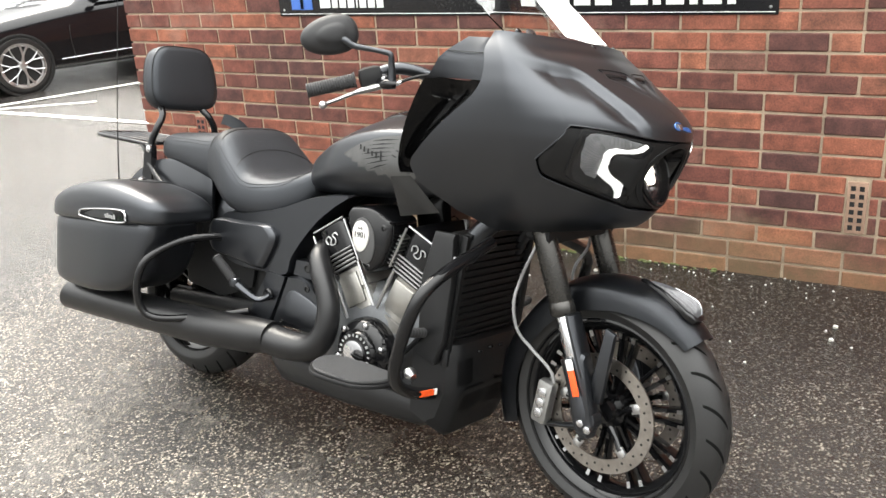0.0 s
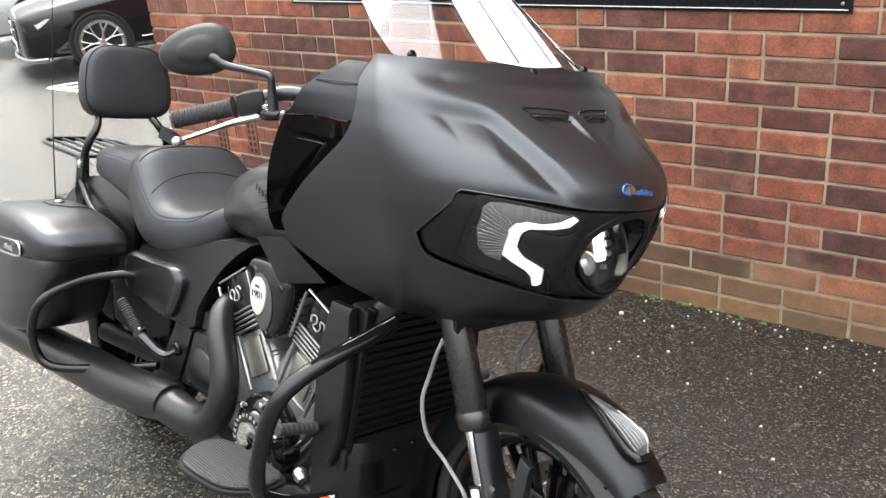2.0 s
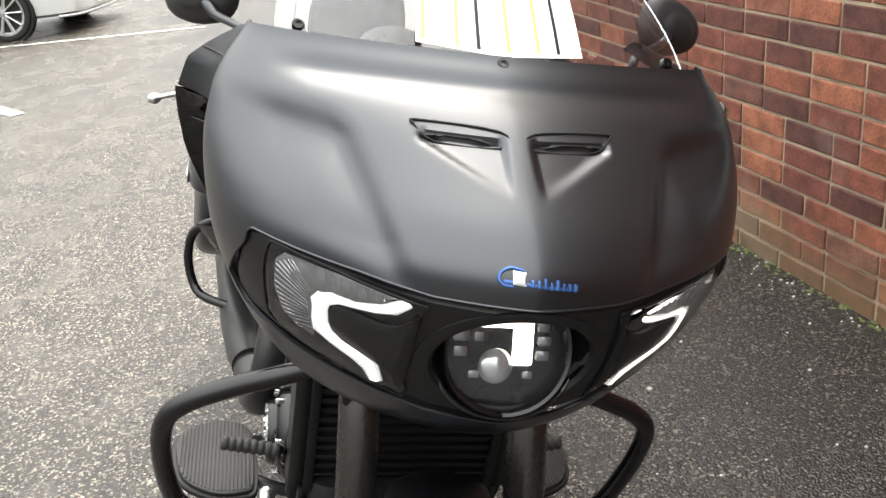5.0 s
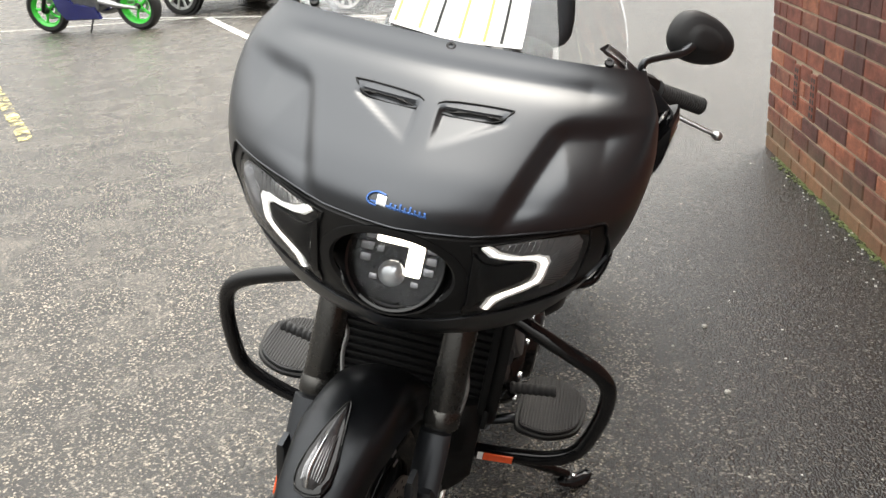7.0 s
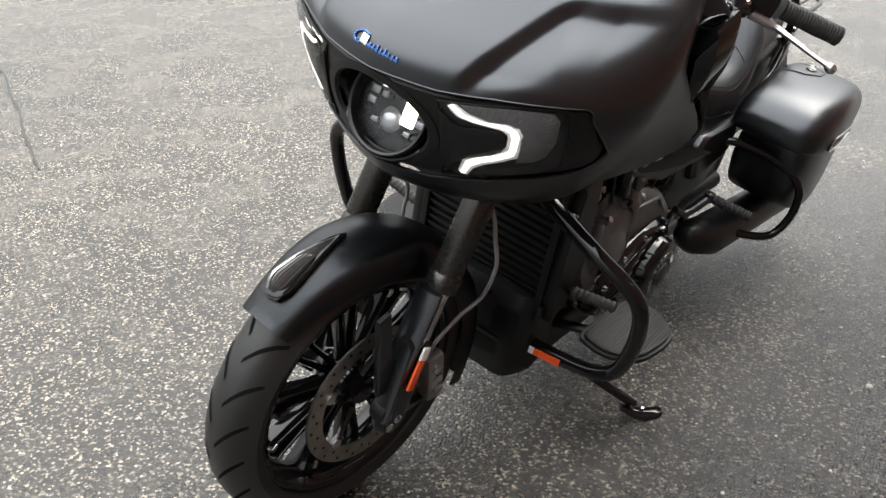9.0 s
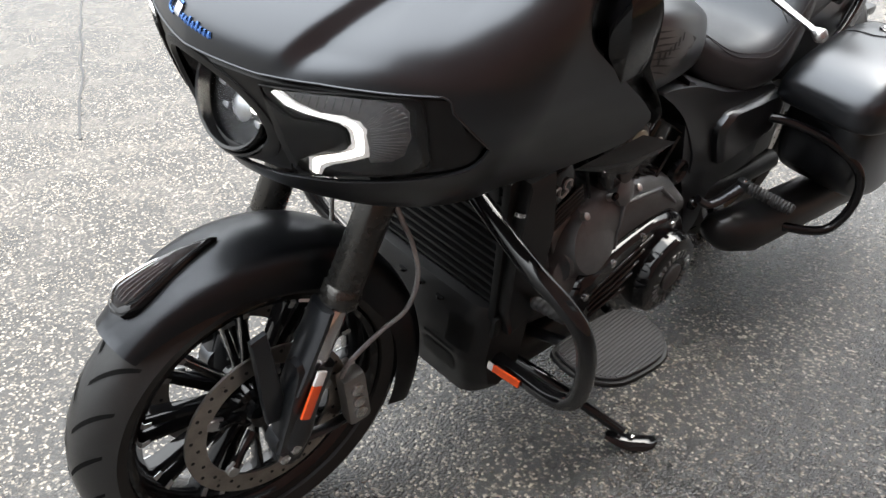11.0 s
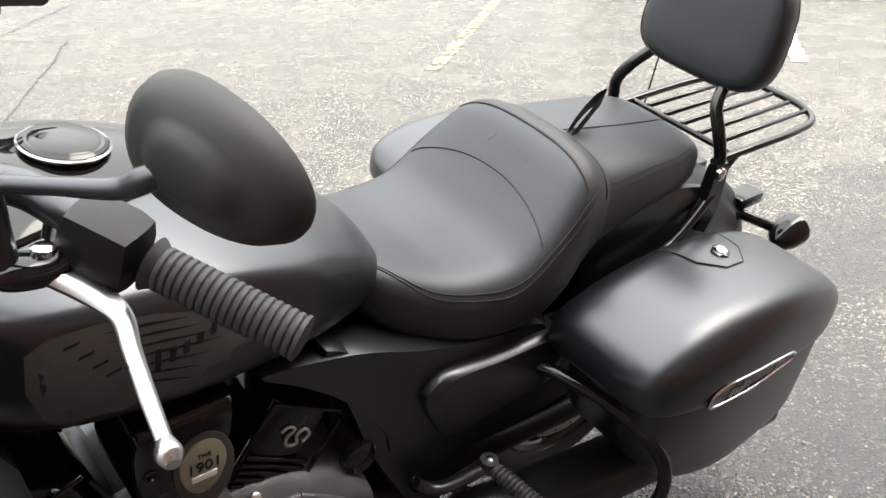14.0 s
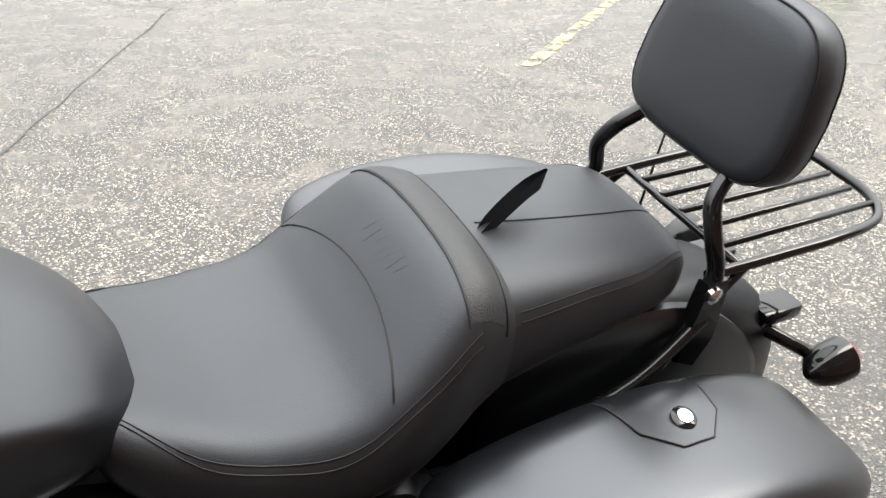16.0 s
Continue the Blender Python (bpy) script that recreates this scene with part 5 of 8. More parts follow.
    loft(bm, [[tuple(mid + (q - mid) * f + V(-0.004, 0, -0.006) * w + out * h) for q in pts] for f, w, h in ((0.99, 0.0, -0.004), (1.0, 0.0, 0.003), (1.05, 0.6, 0.006), (1.11, 1.2, 0.003), (1.13, 1.4, -0.010), (1.05, 1.0, -0.05), (0.7, 0.0, -0.07))], cap=False)
    part("speaker_rim", bm, M_GLOSS, spk, "gloss black rim")
    # the panel's tail turns in below the speaker
    bm = bmesh.new()
    rows = []
    for z in np.linspace(0.905, 1.01, 9):
        e = fair(s * 0.995, z)
        x, y = (rear_edge(z), e[1] + s * (vane(z) - 0.004)) if s > 0 else (rear_edge_right(z), e[1] + s * (vane_right(z) - 0.004))
        rows.append([(x, y, z), (x - 0.004, y - s * 0.012, z - 0.001), (x - 0.006, y - s * 0.06, z - 0.012), (x + 0.01, y - s * 0.13, z - 0.03)])
    loft(bm, rows, cap=False, closed=False)
    bmesh.ops.solidify(bm, geom=bm.faces[:], thickness=0.003)
    part("panel_return", bm, M_TRIM, cowl, "black inner edge of the panel")
    # smoked knee deflector under the panel
    bm = bmesh.new()
    q0, q1, q2, q3 = V(-0.412, 0.270, 0.797), V(-0.452, 0.352, 0.892), V(-0.486, 0.391, 0.888), V(-0.508, 0.312, 0.777)
    rows = []
    for k in np.linspace(0, 1, 9):
        a, b = q0.lerp(q1, k), q3.lerp(q2, k)
        rows.append([(c.x, s * (c.y + 0.012 * np.sin(np.pi * e) * np.sin(np.pi * k)), c.z) for e in np.linspace(0, 1, 7) for c in (a.lerp(b, e),)])
    loft(bm, rows, cap=False, closed=False)
    bmesh.ops.solidify(bm, geom=bm.faces[:], thickness=0.004)
    part("deflector", bm, mat("smoked_plastic", (0.055, 0.055, 0.055), 0.22, coat=0.4, rvar=0.05), bike, "smoked air deflector")

# -- front wheel --
WHEEL_C = V(0.024, 0, 0.322)


def wheel(front):
    r = 0.324 if front else 0.311
    w = 0.068 if front else 0.088
    rr = 0.243 if front else 0.208
    C = STEER @ Matrix.Translation(WHEEL_C) if front else Matrix.Translation((-1.655, 0, 0.311))
    M = C @ Matrix.Rotation(radians(90), 4, "X")
    bm = bmesh.new()
    prof = [(rr - 0.01, -w * 0.72), (rr, -w * 0.8), (rr + 0.012, -w * 0.74), (rr + 0.006, -w * 0.62), (rr - 0.02, -w * 0.45), (rr - 0.024, 0),
            (rr - 0.02, w * 0.45), (rr + 0.006, w * 0.62), (rr + 0.012, w * 0.74), (rr, w * 0.8), (rr - 0.01, w * 0.72), (rr - 0.03, w * 0.4), (rr - 0.034, 0), (rr - 0.03, -w * 0.4)]
    lathe(bm, prof, M, 72, closed=True)
    rim = part("front_wheel" if front else "rear_wheel", bm, M_GLOSS, bike, "black cast wheel")
    bm = bmesh.new()
    t = []
    for a in np.linspace(-1, 1, 19):
        x = a * w
        t.append((r - (r - rr) * 0.62 * abs(a) ** 2.6 - 0.002, x))
    t += [(rr + 0.03, w * 0.99), (rr + 0.008, w * 0.86), (rr + 0.004, w * 0.7), (rr + 0.004, -w * 0.7), (rr + 0.008, -w * 0.86), (rr + 0.03, -w * 0.99)]
    lathe(bm, t, M, 96, closed=True)
    tyre = part("tyre", bm, M_RUBBER, rim, "black treaded tyre")
    # tread grooves: dark strips on the rubber, their colour standing for shade
    bm = bmesh.new()
    n = 22 if front else 24
    for k in range(n):
        for s in (-1, 1):
            a0 = 2 * np.pi * (k + (0.5 if s > 0 else 0)) / n
            line = []
            for j in range(7):
                q = j / 6
                a = s * (0.12 + 0.72 * q)
                ang = a0 + 0.26 * q - 0.05 * q * q
                rad = r - (r - rr) * 0.62 * abs(a) ** 2.6 - 0.0006
                line.append((rad, ang, a * w, 0.0062 * (1 - abs(2 * q - 0.8) ** 2 * 0.3)))
            rows = []
            for rad, ang, h, g_ in line:
                rows.append([tuple(M @ Vector((rad * np.cos(ang + e), rad * np.sin(ang + e), h))) for e in (-g_ / rad, g_ / rad)])
            loft(bm, rows, cap=False, closed=False)
    part("tread_groove", bm, M_GROOVE_SHADE, tyre)
    # spokes: straight forked pairs, their machined ends bright
    n = 10
    for k in range(n):
        a = 2 * np.pi * k / n + 0.16
        for s in (-1, 1):
            u = np.array([np.cos(a), np.sin(a)])
            t_ = np.array([-np.sin(a), np.cos(a)])
            q0, q1 = u * 0.040 + t_ * s * 0.006, u * (rr - 0.022) + t_ * s * 0.021
            bm = bmesh.new()
            rings = []
            for f, hw, hd in ((0.0, 0.0075, 0.020), (0.35, 0.0062, 0.016), (0.85, 0.0062, 0.020), (1.0, 0.0085, 0.026)):
                c_ = q0 + (q1 - q0) * f
                rings.append([tuple(M @ Vector((*(c_ + t_ * e * hw), d * hd))) for e, d in ((-1, -0.7), (-0.6, -1), (0.6, -1), (1, -0.7), (1, 0.7), (0.6, 1), (-0.6, 1), (-1, 0.7))])
            loft(bm, rings)
            sp = part("spoke", bm, M_GLOSS, rim)
            if front:
                for d in (-1, 1):
                    bm = bmesh.new()
                    prism(bm, [(0.86, -0.0045), (0.97, -0.0055), (0.97, 0.0055), (0.86, 0.0045)], 0.0, 0.0012, place=lambda f, e, h: tuple(M @ Vector((*(q0 + (q1 - q0) * f + t_ * e), d * (np.interp(f, [0.85, 1.0], [0.020, 0.026]) + h)))))
                    part("machined_end", bm, M_ALU, sp, "bright machined spoke end")
    bm = bmesh.new()
    lathe(bm, [(0.012, -0.062), (0.03, -0.06), (0.034, -0.04), (0.048, -0.034), (0.05, 0.034), (0.034, 0.04), (0.03, 0.06), (0.012, 0.062)], M, 32)
    part("hub", bm, M_GLOSS, rim, "black hub")
    # discs
    for s in ((-1, 1) if front else (-1,)):
        D = M @ Matrix.Translation((0, 0, s * (0.072 if front else 0.08)))
        bm = bmesh.new()
        lathe(bm, [(0.122, -0.0025), (0.16, -0.0025), (0.16, 0.0025), (0.122, 0.0025)], D, 72, closed=True)
        disc = part("brake_disc", bm, M_STEEL, rim, "drilled steel brake disc with rust-brown tint")
        bm = bmesh.new()
        for k in range(40):
            a = 2 * np.pi * k / 40
            q = 0.150 if k % 2 else 0.137
            lathe(bm, [(0.0036, -0.0031), (0.0036, 0.0031)], D @ Matrix.Translation((q * np.cos(a), q * np.sin(a), 0)), 8)
        part("drilling", bm, M_DARK, disc)
        for k in range(5):
            a = 2 * np.pi * k / 5 + 0.4
            bm = bmesh.new()
            q = D @ Matrix.Rotation(a, 4, "Z")
            box(bm, (0.112, 0, 0), (0.026, 0.026, 0.006), 0.002, q)
            lathe(bm, [(0.011, -0.006), (0.011, 0.006), (0.006, 0.0075)], q @ Matrix.Translation((0.116, 0, 0)), 14)
            part("disc_bobbin", bm, M_ALU, disc)
            bm = bmesh.new()
            tube(bm, [tuple(q @ Vector(p)) for p in ((0.045, -0.008, -s * 0.02), (0.078, 0.0, -s * 0.008), (0.108, 0, 0))], [0.012, 0.008, 0.009], 8, 4)
            part("disc_carrier", bm, M_GLOSS, disc)
    # valve-side balance label
    if front:
        bm = bmesh.new()
        box(bm, (rr - 0.012, 0, w * 0.86 * -1 + 0.012), (0.012, 0.022, 0.002), 0.0005, M @ Matrix.Rotation(radians(112), 4, "Z"))
        part("balance_weight", bm, M_WHITE, rim)
    return rim


wheel(True)
wheel(False)

# -- front mudguard --
def arc_pt(a, r, y):
    return (WHEEL_C.x + r * np.cos(a), y, WHEEL_C.z + r * np.sin(a))


bm = bmesh.new()
rows = []
for a in np.linspace(radians(46), radians(201.5), 46):
    f = (np.degrees(a) - 46) / 155.5
    tail = max(0.0, (f - 0.6) / 0.4)
    r = 0.347 + 0.012 * np.sin(np.pi * min(f * 1.6, 1)) - 0.004 * f + 0.013 * tail
    half = 0.085 * (0.72 + 0.28 * min(f * 5, 1)) * (1 - 0.06 * f)
    drop = 0.066 * min(1, 0.30 + f * 2.2) if f < 0.75 else 0.066
    ring = []
    for t in np.linspace(-1, 1, 17):
        if abs(t) < 0.62:
            q = t / 0.62
            ring.append((q * half * 0.80, -(0.016 - 0.007 * tail) * q * q))
        else:
            q = (abs(t) - 0.62) / 0.38
            ring.append((np.sign(t) * half * (0.80 + 0.22 * np.sqrt(q)), -0.016 - drop * q ** 1.15))
    rows.append([arc_pt(a, r + dr, y) for y, dr in ring])
loft(bm, rows, cap=False, closed=False)
bmesh.ops.solidify(bm, geom=bm.faces[:], thickness=-0.003)
shift(bm, STEER)
guard = part("front_mudguard", bm, M_SATIN, bike, "matte black front mudguard", sharp=50)
# its lamp
bm = bmesh.new()
def on_guard(a, y, h):
    return Vector(arc_pt(radians(a + 7), 0.3585 + h - 0.016 * (y / 0.07) ** 2, y))
out = [(76, 0.0), (66, -0.017), (56, -0.029), (50, -0.031), (46.5, -0.022), (45.5, 0.0), (46.5, 0.022), (50, 0.031), (56, 0.029), (66, 0.017)]
for ang, nm, mt, f, h0, h1 in ((0, "lamp_base", M_GLOSS, 1.0, -0.006, 0.005),):
    rings = []
    for k, h in ((1.0, h0), (1.0, h1), (0.86, h1 + 0.004)):
        rings.append([tuple(on_guard(59 + (a - 59) * k, y * k, h)) for a, y in out])
    loft(bm, rings)
shift(bm, STEER)
fl = part("mudguard_lamp", bm, M_GLOSS, guard, "gloss black mudguard lamp")
def crest(f):
    """Angle, half width and height of the crest lamp along its length."""
    return 47.5 + 25 * f, 0.021 * (1 - f) ** 0.75 * min(1, 0.45 + 5 * f) + 0.001, 0.008 + 0.030 * min(1, 0.25 + 6 * f) * (1 - f) ** 0.8


bm = bmesh.new()
rings = []
for f in (0, 0.03, 0.08, 0.16, 0.28, 0.42, 0.58, 0.75, 0.9, 1.0):
    a, w, h = crest(f)
    rings.append([tuple(on_guard(a, w * q, 0.006 + (h - 0.006) * r)) for q, r in ((-1, 0), (-0.86, 0.35), (-0.62, 0.66), (-0.3, 0.9), (-0.08, 1), (0.08, 1), (0.3, 0.9), (0.62, 0.66), (0.86, 0.35), (1, 0))])
loft(bm, rings)
shift(bm, STEER)
part("lamp_lens", bm, mat("ribbed_clear_lens", (0.05, 0.05, 0.053), 0.08, coat=0.3, var=0.4, vscale=120), fl, "ribbed crest-shaped lens")
for s in (-1, 1):
    for q, r, f1 in ((0.93, 0.2, 0.62), (0.80, 0.46, 0.60), (0.65, 0.63, 0.57), (0.47, 0.79, 0.54), (0.28, 0.92, 0.50)):
        line = []
        for f in np.linspace(0.07, f1, 6):
            a, w, h = crest(f)
            line.append(tuple(STEER @ on_guard(a, s * w * q, 0.0065 + (h - 0.006) * r)))
        bm = bmesh.new()
        tube(bm, line, 0.0010, 6, 2)
        part("lens_rib", bm, M_RIB, fl)
bm = bmesh.new()
line = []
for f in (0.0, 0.03, 0.08, 0.16, 0.28, 0.42, 0.55):
    a, w, h = crest(f)
    line.append(tuple(STEER @ on_guard(a, 0, h + 0.0005)))
tube(bm, line, [0.0028, 0.0028, 0.0028, 0.0026, 0.0022, 0.0018, 0.001], 8, 4)
part("crest_trim", bm, M_CHROME, fl, "bright crest edge")
bm = bmesh.new()
tube(bm, [tuple(STEER @ on_guard(59 + (a - 59) * 0.95, y * 0.95, 0.0065)) for a, y in out], 0.0014, 6, 4, closed=True)
part("base_edge", bm, M_GLOSS, fl)

# -- fork --
def fork_pt(z, y, fwd=0.0):
    return (0.028 + fwd - 0.40 * (z - 0.32), y, z)


for s in (-1, 1):
    y = s * 0.125
    bm = bmesh.new()
    rod(bm, fork_pt(0.585, y), fork_pt(0.90, y), 0.031)
    rod(bm, fork_pt(0.575, y), fork_pt(0.61, y), 0.034)
    shift(bm, STEER)
    leg = part("fork_leg", bm, mat("dark_bronze_fork", (0.055, 0.053, 0.05), 0.27, metal=0.8, rvar=0.06), bike, "dark fork tube")
    bm = bmesh.new()
    rod(bm, fork_pt(0.43, y), fork_pt(0.60, y), 0.0225)
    shift(bm, STEER)
    part("slider", bm, M_CHROME, leg, "polished fork slider")
    bm = bmesh.new()
    tube(bm, [fork_pt(0.47, y, -0.012), fork_pt(0.40, y, -0.006), fork_pt(0.33, y, -0.012), fork_pt(0.275, y, -0.02)], [0.027, 0.031, 0.034, 0.022], 16, 5)
    lathe(bm, [(0.03, -0.018), (0.03, 0.018), (0.02, 0.022), (0.008, 0.024)], Matrix.Translation((WHEEL_C.x, y, WHEEL_C.z)) @ Matrix.Rotation(radians(-90 * s), 4, "X"), 22)
    shift(bm, STEER)
    low = part("fork_lower", bm, M_SATIN, leg, "matte black fork foot")
    bm = bmesh.new()
    prism(bm, [(-0.012, 0.50), (0.020, 0.49), (0.042, 0.385), (0.062, 0.31), (0.048, 0.278), (0.018, 0.275), (-0.002, 0.31), (-0.016, 0.40)], -0.020, 0.020, 0.10, place=lambda u, w_, d: (u - 0.008, y + s * 0.006 + d, w_))
    shift(bm, STEER)
    part("fork_carrier", bm, M_SATIN, leg, "flat black axle carrier")
    for dx, dz in ((0.0, 0.0), (0.022, -0.012)):
        bm = bmesh.new()
        lathe(bm, [(0.011, 0.0), (0.011, 0.006), (0.007, 0.008), (0.001, 0.008)], Matrix.Translation((WHEEL_C.x - 0.004 + dx, y + s * 0.026, WHEEL_C.z - 0.006 + dz)) @ Matrix.Rotation(radians(-90 * s), 4, "X"), 6)
        shift(bm, STEER)
        part("axle_bolt", bm, M_CHROME, leg)
    bm = bmesh.new()
    prism(bm, [(0.048, 0.59), (0.02, 0.60), (-0.01, 0.45), (0.0, 0.40), (0.022, 0.40), (0.03, 0.45)], -0.008, 0.008, 0.1, place=lambda u, w, d: (u + 0.035, y - s * 0.004 + d, w - 0.03))
    shift(bm, STEER)
    part("mudguard_bracket", bm, M_SATIN, leg)
    bm = bmesh.new()
    prism(bm, [(-0.030, -0.004), (-0.030, 0.004), (-0.018, 0.012), (0.018, 0.012), (0.030, 0.004), (0.030, -0.004)], 0.0, 0.15, 0.04, place=lambda u, w, d: tuple(Vector(fork_pt(0.435 + d, y, 0.030 + w)) + Vector((0, u, 0))))
    shift(bm, STEER)
    part("slider_guard", bm, M_SATIN, leg, "flat black guard before the slider")
    # reflector
    a, b = Vector(fork_pt(0.475, y + s * 0.033, 0.006)), Vector(fork_pt(0.385, y + s * 0.035, 0.004))
    for t0, t1, mt, nm in ((0.0, 0.3, M_WHITE, "reflector_tab"), (0.3, 1.0, M_ORANGE, "reflector")):
        bm = bmesh.new()
        p, q = a.lerp(b, t0), a.lerp(b, t1)
        X = (q - p)
        box(bm, (X.length / 2, 0, 0), (X.length, 0.019, 0.006), 0.002, axes(p, X, (1, 0, 0.3)))
        shift(bm, STEER)
        part(nm, bm, mt, leg, "orange side reflector" if mt is M_ORANGE else "")
    # caliper
    bm = bmesh.new()
    m_ = Matrix.Translation((-0.135, s * 0.078, 0.315)) @ Matrix.Rotation(radians(10), 4, "Y")
    box(bm, (0, s * 0.02, 0), (0.05, 0.035, 0.125), 0.012, m_)
    box(bm, (0, -s * 0.016, 0), (0.045, 0.02, 0.11), 0.008, m_)
    shift(bm, STEER)
    cal = part("brake_caliper", bm, M_CALIPER, leg, "silver brake caliper")
    for dz in (-0.03, 0.0, 0.03):
        bm = bmesh.new()
        lathe(bm, [(0.013, 0), (0.013, 0.006), (0.009, 0.008)], m_ @ Matrix.Translation((0, s * 0.037, dz)) @ Matrix.Rotation(radians(-90 * s), 4, "X"), 16)
        shift(bm, STEER)
        part("piston_cap", bm, M_CHROME, cal)
    bm = bmesh.new()
    tube(bm, [(-0.13, s * 0.085, 0.25), (-0.07, s * 0.105, 0.27), (-0.01, s * 0.115, 0.29)], [0.012, 0.012, 0.016], 10, 4, flat=0.6)
    shift(bm, STEER)
    part("caliper_bracket", bm, M_SATIN, leg)
    # brake hose
    bm = bmesh.new()
    tube(bm, [(-0.105, s * 0.10, 0.375), (-0.12, s * 0.105, 0.41), (-0.185, s * 0.105, 0.452), (-0.222, s * 0.125, 0.50), (-0.232, s * 0.135, 0.575), (-0.222, s * 0.125, 0.64), (-0.19, s * 0.135, 0.70), (-0.17, s * 0.12, 0.76)], 0.0045, 8, 6)
    shift(bm, STEER)
    part("brake_hose", bm, M_CABLE, leg, "braided brake hose")
bm = bmesh.new()
prism(bm, [(-0.12, -0.15), (-0.20, -0.14), (-0.20, 0.14), (-0.12, 0.15)], 0.755, 0.80, 0.05, place=lambda u, w, d: (u, w, d))
shift(bm, STEER)
part("fork_clamp", bm, M_TRIM, bike, "black fork yoke")

# -- radiator and frame front --
RT = Matrix.Translation((-0.425, 0, 0.565)) @ Matrix.Rotation(radians(6), 4, "Y")
bm = bmesh.new()
box(bm, (-0.01, 0, 0), (0.045, 0.35, 0.34), 0.01, RT)
rad = part("radiator", bm, M_DARK, bike, "black radiator behind slatted guard")
for c_, d_ in (((0.020, 0.172, 0.0), (0.024, 0.018, 0.34)), ((0.020, -0.172, 0.0), (0.024, 0.018, 0.34)), ((0.020, 0.0, 0.165), (0.024, 0.326, 0.016))):
    bm = bmesh.new()
    box(bm, c_, d_, 0.004, RT)
    part("guard_frame", bm, M_TRIM, rad)
for k in range(15):
    bm = bmesh.new()
    box(bm, (0.018, 0, -0.150 + 0.0212 * k), (0.014, 0.326, 0.006), 0.002, RT)
    part("slat", bm, M_TRIM, rad)
# chin cover across the radiator's foot
def chin(y, off=0.0):
    """Its section at y: top edge, ridge, keel, back."""
    q = abs(y) / 0.178
    back = 0.030 * max(0.0, (q - 0.72) / 0.28) ** 1.6
    keel = 0.128 + 0.05 * max(0.0, (q - 0.6) / 0.4) ** 1.5
    return [(x - back + off, y, z) for x, z in ((-0.418, 0.424), (-0.398, 0.416), (-0.391, 0.396), (-0.388, 0.340), (-0.385, 0.284), (-0.390, 0.266), (-0.412, 0.200), (-0.432, keel + 0.012), (-0.446, keel), (-0.500, keel + 0.02), (-0.505, 0.40))]
bm = bmesh.new()
loft(bm, [chin(y) for y in np.linspace(-0.178, 0.178, 25)])
ch = part("chin_cover", bm, M_SHROUD, bike, "grained black cover under the radiator", sharp=25)
for s in (-1, 1):
    for ya, yb, za, zb in ((0.088, 0.150, 0.300, 0.372), (0.030, 0.120, 0.285, 0.292), (0.020, 0.110, 0.210, 0.262)):
        bm = bmesh.new()
        rows = []
        for y in np.linspace(ya, yb, 6):
            sec = chin(s * y, 0.003)
            zs = [p[2] for p in sec[7:0:-1]]
            rows.append([(float(np.interp(z, zs, [p[0] for p in sec[7:0:-1]])), s * y, z) for z in np.linspace(za, zb, 5)])
        loft(bm, rows, cap=False, closed=False)
        bmesh.ops.solidify(bm, geom=bm.faces[:], thickness=0.004)
        part("chin_facet", bm, M_SHROUD, ch)
    bm = bmesh.new()
    box(bm, (-0.415, s * 0.184, 0.385), (0.020, 0.012, 0.050), 0.004)
    part("end_tab", bm, M_SHROUD, ch)
    for y, z in ((0.055, 0.388), (-0.0, 0.392)) if s > 0 else ((-0.055, 0.388),):
        bm = bmesh.new()
        lathe(bm, [(0.010, -0.002), (0.010, 0.004), (0.007, 0.0065), (0.003, 0.005), (0.001, 0.004)], axes((-0.390, y, z), (0, 1, 0), (1, 0, 0.1)), 14)
        part("bolt", bm, M_GLOSS, ch)
    # side shrouds beside the radiator
    bm = bmesh.new()
    prism(bm, [(-0.402, 0.735), (-0.398, 0.60), (-0.412, 0.43), (-0.440, 0.36), (-0.500, 0.38), (-0.505, 0.60), (-0.47, 0.735)], 0.180, 0.208, 0.07, place=lambda u, w, d: (u, s * d, w))
    sh = part("radiator_shroud", bm, M_SHROUD, bike, "black radiator side shroud")
    bm = bmesh.new()
    lathe(bm, [(0.011, 0), (0.011, 0.008), (0.007, 0.011)], axes((-0.400, s * 0.195, 0.675), (0, 1, 0), (1, 0, 0.1)), 14)
    part("bolt", bm, M_CHROME, sh)
for s in (-1, 1):
    bm = bmesh.new()
    tube(bm, [(-0.30, s * 0.10, 0.82), (-0.40, s * 0.13, 0.70), (-0.46, s * 0.14, 0.52), (-0.47, s * 0.13, 0.27), (-0.55, s * 0.12, 0.19), (-0.95, s * 0.12, 0.19)], [0.03, 0.028, 0.022, 0.022, 0.022, 0.022], 12, 6)
    part("frame_tube", bm, M_SATIN, bike, "black frame tube")

# added block: stands for dark frame parts and shade below the floorboards
bm = bmesh.new()
rings = [sect(x, w, zb, zt, 4.0) for x, w, zb, zt in ((-0.46, 0.13, 0.17, 0.24), (-0.52, 0.165, 0.135, 0.26), (-0.80, 0.17, 0.125, 0.26), (-1.08, 0.165, 0.13, 0.26), (-1.16, 0.13, 0.17, 0.24))]
loft(bm, rings)
part("collector_box", bm, M_EXH, bike, "added black block that darkens the space under the engine")

